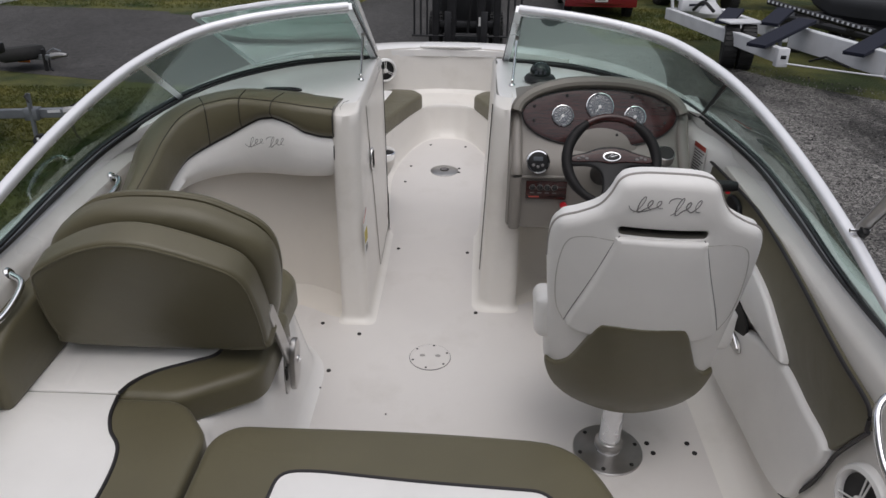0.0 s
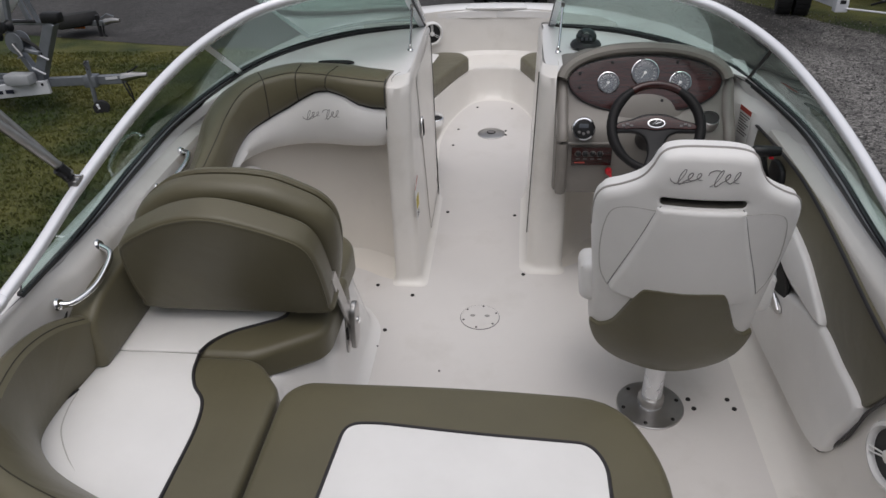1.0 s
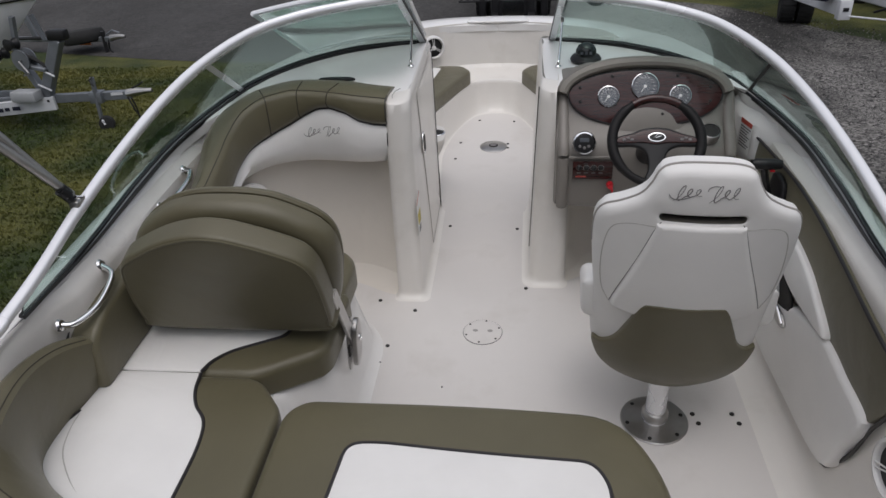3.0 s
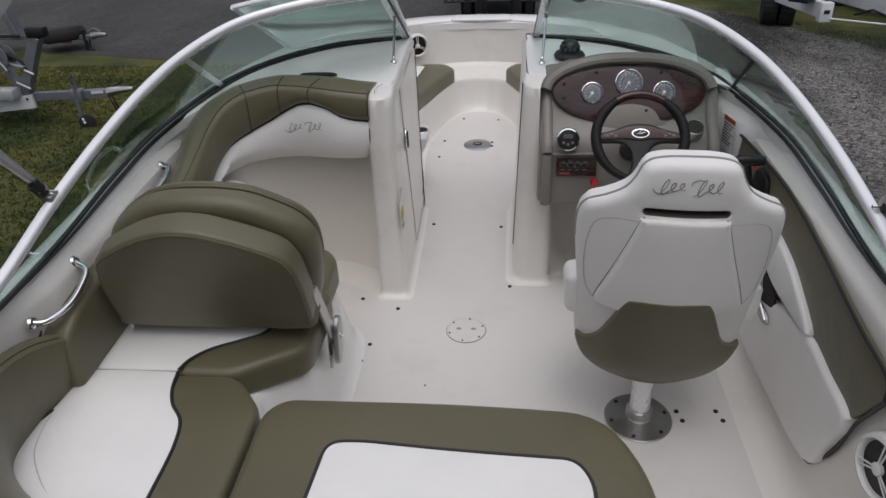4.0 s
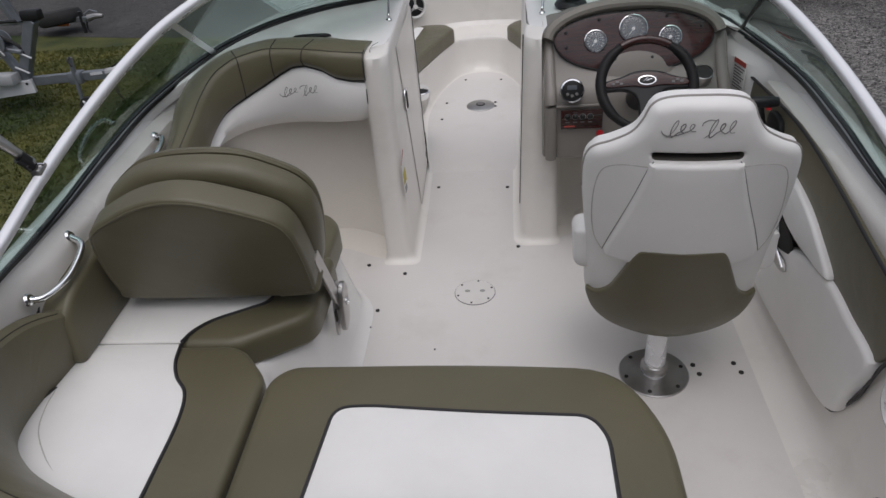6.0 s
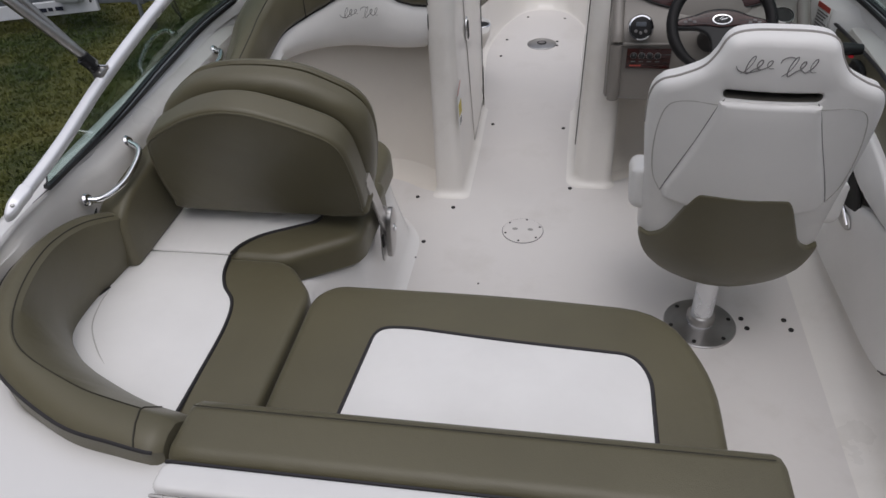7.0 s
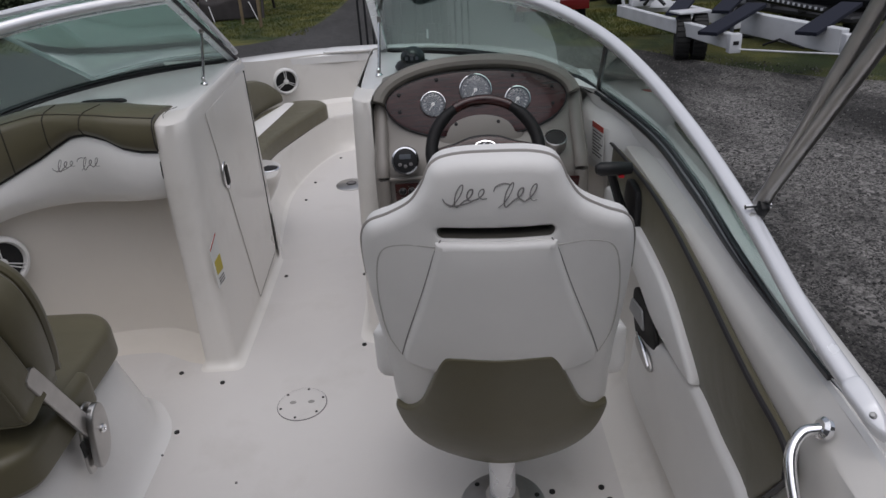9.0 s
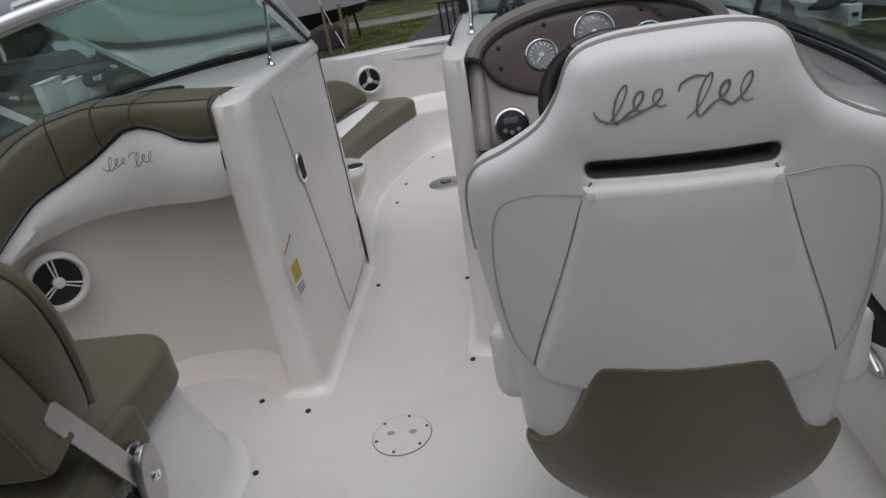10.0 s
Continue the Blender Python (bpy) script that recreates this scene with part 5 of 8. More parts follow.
# steering wheel
WC = Vector((0.652, 2.475, 0.78))
WN = Vector((0, -0.78, 0.62)).normalized()
wheel = thing("steering_wheel", "black leather three-spoke steering wheel with wood-grain hub", "steering wheel", WC)
m3 = facing(WN)
ring = [m3 @ Vector((0.158 * math.cos(a), 0.158 * math.sin(a), 0.0)) for a in np.linspace(0, math.tau, 48, endpoint=False)]
part("rim", bar(ring, [0.0145 + 0.0045 * max(0.0, min(1.0, (0.80 - math.sin(a)) / 0.12)) * max(0.0, min(1.0, (math.sin(a) + 0.75) / 0.2)) for a in np.linspace(0, math.tau, 48, endpoint=False)], 12, closed=True), LEATHER, wheel)
part("wood_inlay", bar([m3 @ Vector((0.158 * math.cos(a), 0.158 * math.sin(a), 0.003)) for a in np.linspace(radians(58), radians(122), 14)], 0.0160, 12), WOOD, wheel, "dark wood rim inlay")


def wplace(u, v, w):
    return m3 @ Vector((u, v, w))


part("hub", pad(outline([(-0.15, 0.012), (-0.09, 0.030), (-0.045, 0.047), (0.0, 0.052), (0.045, 0.047), (0.09, 0.030), (0.15, 0.012), (0.15, -0.018), (0.075, -0.020), (0.038, -0.045), (0.030, -0.10), (0.045, -0.155), (0.0, -0.16), (-0.045, -0.155), (-0.030, -0.10), (-0.038, -0.045), (-0.075, -0.020), (-0.15, -0.018)], 4), wplace, 0.022, 0.008, 0, 0.03, -0.022), BLACK, wheel)
part("hub_trim", pad(outline([(-0.135, 0.012), (-0.085, 0.024), (-0.045, 0.038), (0.0, 0.043), (0.045, 0.038), (0.085, 0.024), (0.135, 0.012), (0.135, -0.008), (0.05, -0.006), (0.0, -0.012), (-0.05, -0.006), (-0.135, -0.008)], 4), wplace, 0.006, 0.003, 0, 0.03, 0.0), WOOD, wheel, "dark wood-grain spokes")
badge = part("badge", pad(outline([(0.033 * math.cos(a), 0.018 * math.sin(a) + 0.012) for a in np.linspace(0, math.tau, 16, endpoint=False)], 2), wplace, 0.004, 0.002, 0, 0.02, 0.006), CHROME, wheel, "oval chrome badge")
part("badge_field", pad(outline([(0.027 * math.cos(a), 0.0135 * math.sin(a) + 0.012) for a in np.linspace(0, math.tau, 16, endpoint=False)], 2), wplace, 0.001, 0.0005, 0, 0.02, 0.010), BLACK, badge)
for st in ([(-0.016, 0.006), (0.002, 0.022), (0.006, 0.008)], [(-0.004, 0.010), (0.016, 0.016)]):
    part("badge_stroke", bar([wplace(a, b, 0.012) for a, b in st], 0.0016, 5), CHROME, badge)
for s in (-1, 1):
    for k in range(3):
        part("button", pad(rounded([(-0.006, -0.004), (0.006, -0.004), (0.006, 0.004), (-0.006, 0.004)], 0.002, 2), lambda u, v, w, s=s, k=k: wplace(s * (0.088 + 0.014 * k) + u, 0.004 + 0.006 * (k % 2) + v, w), 0.002, 0.0008, 0, 0.02, 0.0065), GREYPRINT, wheel)
part("column", turned([(0.045, -0.18), (0.04, -0.10), (0.035, -0.02)], (0, 0, 0), m3, 20), BLACK, wheel)
# pod behind the wheel
part("pod", pad(outline([(0.15 * math.cos(a), 0.10 * math.sin(a) - 0.035) for a in np.linspace(0, math.tau, 20, endpoint=False)], 2), lambda u, v, w: PM @ Vector((u + 0.01, v - 0.085, w)), 0.035, 0.03, 0.01, 0.04, -0.02), DASH, dash, "raised pod behind the wheel")

# clock-like stereo remote
m = facing((0, -0.93, 0.36))
c = Vector((0.407, 2.606, 0.715))
st = part("stereo_remote", turned([(0.046, -0.01), (0.046, 0.006), (0.043, 0.011), (0.038, 0.012), (0.036, 0.006)], c, m, 32), CHROME, dash, "round stereo control with chrome bezel")
part("face", turned([(0.037, 0.004), (0.037, 0.009), (0.030, 0.011)], c, m, 32), BLACK, st)
part("screen", pad(rounded([(-0.018, 0.004), (0.018, 0.004), (0.018, 0.020), (-0.018, 0.020)], 0.003, 2), lambda u, v, w: Matrix.Translation(c) @ m @ Vector((u, v, w)), 0.002, 0.0008, 0, 0.02, 0.011), GAUGE, st)
for k in range(3):
    part("button", turned([(0.006, 0.010), (0.006, 0.013), (0.004, 0.0145)], Matrix.Translation(c) @ m @ Vector((-0.017 + 0.017 * k, -0.012 - 0.006 * (k == 1), 0)), m, 10), GREYPRINT, st)
# switch panel
sw = part("switch_panel", box((0.155, 0.008, 0.075), (0.445, 2.594, 0.605), 0.003), WOOD, dash, "dark wood switch panel")
for k in range(4):
    part("switch", turned([(0.011, 0.0), (0.011, 0.006), (0.006, 0.011)], (0.392 + 0.028 * k, 2.590, 0.618), facing((0, -1, 0.1)), 14), BLACK, sw)
    part("switch_ring", turned([(0.0122, 0.0), (0.0122, 0.003)], (0.392 + 0.028 * k, 2.590, 0.618), facing((0, -1, 0.1)), 14), STEEL, sw)
    part("lettering", box((0.016, 0.002, 0.003), (0.392 + 0.028 * k, 2.589, 0.596)), GREYPRINT, sw)
part("lettering", box((0.04, 0.002, 0.005), (0.400, 2.589, 0.580)), ORANGE, sw)
# kill switch with cord
ks = thing("kill_switch", "red kill switch with a short red cord on the dash", "switch", (0.515, 2.592, 0.545))
part("button", turned([(0.014, 0.0), (0.014, 0.012), (0.010, 0.02), (0.010, 0.03)], (0, 0, 0), facing((0, -1, 0.1)), 14), RED, ks)
part("cord", bar(path3([(0, -0.02, 0.01), (0.008, -0.035, -0.02), (-0.006, -0.03, -0.05), (0.006, -0.03, -0.065), (0, -0.028, -0.035), (-0.01, -0.03, -0.06)], 5), 0.005, 8), RED, ks)
# cup holder in the dash
cup = part("cup_holder", turned([(0.036, -0.03), (0.036, 0.004), (0.033, 0.006), (0.031, 0.0), (0.03, -0.05)], (0.885, 2.645, 0.745), facing((0, -0.45, 0.9), (0, 1, 0)), 28), STEEL, dash, "recessed cup holder with a bright rim")
part("cup_well", turned([(0.031, 0.001), (0.031, 0.003)], (0.885, 2.645, 0.745), facing((0, -0.45, 0.9), (0, 1, 0)), 28), HOLE, cup)
part("switch_panel", box((0.10, 0.008, 0.07), (0.905, 2.594, 0.60), 0.003), WOOD, dash, "dark wood panel")
# throttle
th = thing("throttle", "black throttle lever with a red trim button on the side wall", "throttle", (1.04, 2.34, 0.62))
part("plate", pad(outline([(-0.06, -0.09), (0.06, -0.09), (0.07, 0.0), (0.05, 0.08), (-0.05, 0.08), (-0.07, 0.0)], 3), lambda u, v, w: Vector((0.03 - w, u, v)), 0.02, 0.008), BLACK, th, "black plastic base")
part("lever", bar([(0.0, 0.0, -0.02), (-0.03, -0.01, 0.06), (-0.055, -0.03, 0.135)], [0.016, 0.013, 0.012], 10), BLACK, th)
part("grip", bar([(0.0, -0.03, 0.145), (-0.03, -0.032, 0.147), (-0.085, -0.036, 0.15), (-0.098, -0.037, 0.15)], [0.016, 0.019, 0.019, 0.012], 12), BLACK, th)
part("button", box((0.016, 0.010, 0.008), (-0.03, -0.044, 0.128), 0.003), RED, th)
part("recess", box((0.01, 0.14, 0.10), (0.046, -0.02, -0.02), 0.004), HOLE, th)
# warning label on the side
lb = thing("warning_label", "white warning label with a red head strip on the coaming", "label", (1.036, 2.712, 0.735))
lb.rotation_euler = (0, 0, radians(12))
part("paper", box((0.002, 0.085, 0.13), (-0.002, 0, -0.04), 0), PAPER, lb)
part("strip", box((0.002, 0.085, 0.018), (-0.0035, 0, 0.016), 0), ORANGE, lb)
for k in range(8):
    part("lettering", box((0.001, 0.075 - 0.012 * (k % 3), 0.004), (-0.0036, 0.005 * (k % 3), -0.005 - 0.011 * k), 0), GREYPRINT, lb)
# compass on the console
cp = thing("compass", "black dome compass on the helm console", "compass", (0.436, 3.076, 0.893))
part("base", turned([(0.064, 0), (0.066, 0.008), (0.058, 0.02), (0.046, 0.026)]), BLACK, cp)
part("dome", turned([(0.044, 0.024), (0.043, 0.045), (0.034, 0.062), (0.018, 0.072), (0.004, 0.075)]), mat("smoked_dome", (0.012, 0.016, 0.016), 0.06), cp)
for k in range(3):
    part("digit", box((0.010, 0.001, 0.012), (-0.02 + 0.018 * k, -0.0435, 0.042), 0), GAUGE, cp)

# ---- small fittings ----
def speaker(name, at, normal, r=0.09, label="white marine speaker with black cone and spoked grille"):
    sp = thing(name, label, "speaker", at, "speakers")
    m = facing(normal)
    part("ring", turned([(r, -0.01), (r, 0.008), (r * 0.95, 0.016), (r * 0.84, 0.020), (r * 0.78, 0.014), (r * 0.76, 0.004)], (0, 0, 0), m, 36), GEL_WHITE, sp, "white plastic ring")
    part("cone", turned([(r * 0.77, 0.004), (r * 0.4, 0.006), (r * 0.3, 0.008)], (0, 0, 0), m, 32), BLACK, sp)
    for k in range(3):
        a = k * math.tau / 3 + math.pi / 2
        for d in (-0.10, 0.10):
            b, e = Vector((math.cos(a + d * 2.2) * r * 0.2, math.sin(a + d * 2.2) * r * 0.2, 0.015)), Vector((math.cos(a + d) * r * 0.8, math.sin(a + d) * r * 0.8, 0.014))
            part("spoke", bar([m @ b, m @ b.lerp(e, 0.5), m @ e], r * 0.028, 6), GEL_WHITE, sp)
    part("hub", turned([(r * 0.19, 0.006), (r * 0.19, 0.018), (r * 0.12, 0.021)], (0, 0, 0), m, 16), GEL_WHITE, sp)
    return sp


speaker("speaker", (1.083, 1.29, 0.425), (-1, -0.12, 0.05))
speaker("speaker", (-0.955, 2.575, 0.455), (0.78, -0.62, 0.05))
speaker("speaker", (-0.44, 4.925, 0.415), (0.45, -0.9, 0.05), 0.082)
speaker("speaker", (0.44, 4.925, 0.415), (-0.45, -0.9, 0.05), 0.082)


def rail(pts, ends, label):
    g = thing("grab_rail", label, "grab rail", ends[0], "grab rails")
    o = Vector(ends[0])
    part("tube", bar([Vector(p) - o for p in path3(pts, 6)], 0.0095, 12), CHROME, g)
    for e in ends:
        d = Vector((1 if e[0] < 0 else -1, 0, 0.5))
        part("flange", turned([(0.018, -0.004), (0.018, 0.004), (0.012, 0.009)], Vector(e) - o, facing(d), 16), CHROME, g)
    return g


rail([(-1.107, 1.478, 0.668), (-1.075, 1.495, 0.662), (-1.050, 1.56, 0.666), (-1.045, 1.625, 0.680), (-1.055, 1.69, 0.700), (-1.098, 1.712, 0.714)], ((-1.107, 1.478, 0.668), (-1.098, 1.712, 0.714)), "chrome grab rail on the port coaming")
rail([(-1.092, 2.336, 0.730), (-1.062, 2.322, 0.732), (-1.046, 2.27, 0.726), (-1.050, 2.20, 0.714), (-1.066, 2.13, 0.704), (-1.092, 2.105, 0.700)], ((-1.092, 2.336, 0.730), (-1.092, 2.105, 0.700)), "chrome grab rail beside the companion backrest")
rail([(1.090, 1.318, 0.724), (1.058, 1.318, 0.716), (1.030, 1.285, 0.69), (1.025, 1.21, 0.63), (1.045, 1.155, 0.60), (1.085, 1.135, 0.595)], ((1.090, 1.318, 0.724), (1.085, 1.135, 0.595)), "chrome grab rail on the starboard coaming")
# rocker plate, drain
pt = thing("switch_plate", "grey oval switch plate with a black rocker on the side wall", "switch", (1.088, 1.095, 0.575))
part("plate", pad(outline([(-0.035, -0.08), (0.03, -0.085), (0.045, -0.02), (0.04, 0.07), (-0.02, 0.085), (-0.045, 0.02)], 4), lambda u, v, w: Vector((-w, u, v)), 0.008, 0.004), STEEL, pt)
part("rocker", pad(rounded([(-0.018, -0.04), (0.018, -0.04), (0.018, 0.04), (-0.018, 0.04)], 0.012), lambda u, v, w: Vector((-w, u, v)), 0.014, 0.006), BLACK, pt)
dr = thing("drain_fitting", "oval chrome drain fitting low on the side wall", "drain", (1.075, 1.262, 0.095))
part("rim", turned([(0.032, -0.01), (0.034, 0.006), (0.028, 0.012), (0.022, 0.012), (0.020, 0.004)], (0, 0, 0), facing((-1, -0.1, 0.25)) @ Matrix.Diagonal((0.75, 1.25, 1, 1)), 24), CHROME, dr)
part("core", turned([(0.021, 0.004), (0.021, 0.007)], (0, 0, 0), facing((-1, -0.1, 0.25)) @ Matrix.Diagonal((0.75, 1.25, 1, 1)), 24), GREYPRINT, dr)
# deck plate in the floor
# grey of the finger recesses: thin raised ovals painted as their shade
FINGER = mat("recess_shadow", (0.30, 0.29, 0.275), 0.6)
hp = thing("deck_plate", "round white inspection deck plate screwed to the floor", "deck plate", (0.018, 2.323, 0.0))
part("flange", turned([(0.079, 0.0), (0.079, 0.003), (0.076, 0.0045), (0.062, 0.005)], sides=48), SOLE, hp)
part("ring", bar([(0.0795 * math.cos(a), 0.0795 * math.sin(a), 0.001) for a in np.linspace(0, math.tau, 48, endpoint=False)], 0.0018, 5, closed=True), GREYPRINT, hp, "dark sealant line")
part("lid", turned([(0.061, 0.0035), (0.060, 0.0055), (0.02, 0.006)], sides=48), SOLE, hp)
for s in (-1, 1):
    part("finger_hole", pad(outline([(s * 0.030 + 0.011 * math.cos(a), 0.004 + 0.008 * math.sin(a)) for a in np.linspace(0, math.tau, 10, endpoint=False)], 2), flatmap(Matrix()), 0.001, 0.0004, 0, 0.02, 0.0058), FINGER, hp)
for k in range(6):
    a = k * math.tau / 6 + 0.35
    part("screw", turned([(0.0045, 0.004), (0.0045, 0.006)], (0.070 * math.cos(a), 0.070 * math.sin(a), 0), None, 8), HOLE, hp)
# table socket in the bow floor
tsock = thing("table_socket", "round polished table socket set in the bow floor", "socket", (0.0, 4.158, 0.010))
part("plate", turned([(0.085, 0), (0.085, 0.003), (0.080, 0.006), (0.035, 0.010)], sides=40), STEEL, tsock)
part("hole", turned([(0.028, 0.010), (0.028, 0.012)], sides=24), HOLE, tsock)
part("core", turned([(0.020, 0.011), (0.020, 0.014)], sides=24), GREYPRINT, tsock)
# screw holes in the floor
for x, y in ((-0.375, 2.12), (-0.119, 1.992), (0.007, 1.88)):
    screw((x, y, 0.001), (0, 0, 1), 0.0038, GREYPRINT, floor, "screw")
for x, y in ((-0.443, 2.527), (-0.28, 2.46), (-0.362, 2.22), (0.196, 2.639), (-0.189, 3.183), (0.154, 3.161), (0.771, 1.896), (0.906, 1.902), (0.783, 1.852), (0.92, 1.858)):
    tagged(screw((x, y, 0.0015), (0, 0, 1), 0.0085, HOLE, floor, "screw"))
for x, y in ((-0.108, 4.593), (0.125, 4.571), (-0.21, 4.22), (-0.225, 3.98), (0.09, 4.20), (0.09, 4.14)):
    screw((x, y, 0.011), (0, 0, 1), 0.008, HOLE, floor, "screw")
# cup holder by the bow steps
ch = thing("cup_holder", "chrome-rimmed cup holder moulded beside the bow step", "cup holder", (-0.285, 3.587, 0.30))
ear = outline([(-0.08, -0.11), (0.035, -0.10), (0.050, 0.0), (0.03, 0.09), (-0.05, 0.14), (-0.09, 0.10)], 4)
bm = bmesh.new()
skin(bm, [[(-0.075 + (x + 0.075) * k, y * (0.4 + 0.6 * k), z) for x, y in ear] for z, k in ((-0.24, 0.06), (-0.17, 0.22), (-0.10, 0.50), (-0.04, 0.80), (0.01, 0.96), (0.030, 1.0), (0.041, 0.97), (0.045, 0.90))], True, True)
part("mould", bm, GEL_LIGHT, ch, "pale gelcoat moulding flaring from the step")
part("rim", turned([(0.044, 0.040), (0.046, 0.048), (0.040, 0.051), (0.038, 0.046)], sides=28), CHROME, ch)
part("well", turned([(0.039, 0.044), (0.039, 0.0475)], sides=28), HOLE, ch)
# locker door in the port console
def xin(y, z):
    """Inner face of the port console."""
    k = z / 0.87
    return -(0.254 + 0.012 * k + 0.004 * k * k)


ld = thing("locker_door", "flush cream locker door with a black latch in the port console", "door", (0, 0, 0))
pl = lambda u, v, w: Vector((xin(u, v) + w + 0.001, u, v))
part("panel", pad(rounded([(2.84, 0.84), (2.975, 0.03), (3.33, 0.06), (3.40, 0.845)], 0.02), pl, 0.0015, 0.0012, 0, 0.06), GEL_LIGHT, ld)
part("gap", bar([pl(3.335 + 0.068 * k, 0.06 + 0.785 * k, 0.001) for k in np.linspace(0, 1, 8)], 0.0028, 6), HOLE, ld, "dark door gap")
part("gap", bar([pl(2.975 - 0.135 * k, 0.03 + 0.81 * k, 0.0012) for k in np.linspace(0, 1, 8)], 0.0007, 6), CREAM_THREAD, ld, "fine door gap")
part("gap", bar([pl(2.975 + 0.36 * k, 0.03 + 0.03 * k, 0.0012) for k in np.linspace(0, 1, 8)], 0.0012, 6), TAUPE, ld, "fine door gap")
lt = part("latch", pad(outline([(0.036 * math.cos(a) + 2.893, 0.050 * math.sin(a) + 0.595) for a in np.linspace(0, math.tau, 16, endpoint=False)], 2), pl, 0.006, 0.003, 0, 0.03, 0.003), CHROME, ld, "oval chrome latch")
part("latch_grip", pad(rounded([(2.874, 0.560), (2.910, 0.560), (2.910, 0.630), (2.874, 0.630)], 0.008), pl, 0.003, 0.001, 0, 0.03, 0.0085), HOLE, lt, "dark finger recess")
wl_ = thing("warning_label", "white warning label with yellow and red bands on the console", "label", (0, 0, 0))
part("paper", pad(rounded([(2.57, 0.31), (2.66, 0.30), (2.655, 0.485), (2.57, 0.455)], 0.004), pl, 0.002, 0.0008, 0, 0.05), PAPER, wl_)
part("band", pad(rounded([(2.585, 0.355), (2.65, 0.348), (2.65, 0.405), (2.585, 0.405)], 0.003), pl, 0.001, 0.0004, 0, 0.05, 0.002), YELLOW, wl_)
part("band", pad(rounded([(2.572, 0.450), (2.655, 0.475), (2.655, 0.482), (2.572, 0.457)], 0.001), pl, 0.001, 0.0004, 0, 0.05, 0.002), ORANGE, wl_)
for k in range(3):
    part("lettering", pad(rounded([(2.59, 0.315 + 0.01 * k), (2.645, 0.31 + 0.01 * k), (2.645, 0.314 + 0.01 * k), (2.59, 0.319 + 0.01 * k)], 0.001, 2), pl, 0.001, 0.0004, 0, 0.05, 0.002), GREYPRINT, wl_)
# bimini poles folded aft
for s, hinge in ((-1, (-1.10, 1.715, 0.925)), (1, (1.102, 1.692, 0.906))):
    bp = thing("bimini_frame", "pair of steel bimini poles hinged on the windscreen rail", "bimini frame", hinge, "bimini frames")
    part("hinge", box((0.03, 0.05, 0.03), (0, 0, 0.0), 0.008), STEEL, bp)
    part("jaw", box((0.018, 0.030, 0.040), (s * 0.01, -0.012, 0.022), 0.006, 2, None, pose(0, 0, 0, 35)), BLACK, bp, "black hinge jaw")
    part("pin", bar([(-0.018, -0.008, 0.024), (0.030, -0.008, 0.024)], 0.005, 8), CHROME, bp)
    for k in range(2):
        d = Vector((0.14 + 0.03 * k, -0.62 - 0.17 * k, 1.36)) if s > 0 else Vector((-0.40, -0.40 - 0.10 * k, 1.10 - 0.08 * k))
        part("pole", bar([(s * 0.012, 0, 0.015 + 0.012 * k), d * 0.5, d], 0.0135, 12), STEEL, bp, "stainless tube")
        if s < 0:
            part("collar", bar([d * 0.03, d * 0.055], 0.016, 12), BLACK, bp)
# small oval vent on the port deck
vt = thing("deck_fitting", "small dark oval fitting on the port console top", "fitting", (-0.60, 2.852, 0.893))
part("ring", turned([(0.078, 0), (0.078, 0.006), (0.070, 0.010)], (0, 0, 0), Matrix.Diagonal((1, 0.22, 1, 1)), 28), BLACK, vt)

# ---- surroundings ----
G = -1.25
FALL = 0.055


def gz(x, y):
    """Height of the yard, which falls gently away ahead of the boat."""
    return G - FALL * (max(y, -12.0) - 3.0)


def on_slope(turn):
    return (Matrix.Rotation(-math.atan(FALL), 4, "X") @ Matrix.Rotation(radians(turn), 4, "Z")).to_euler()


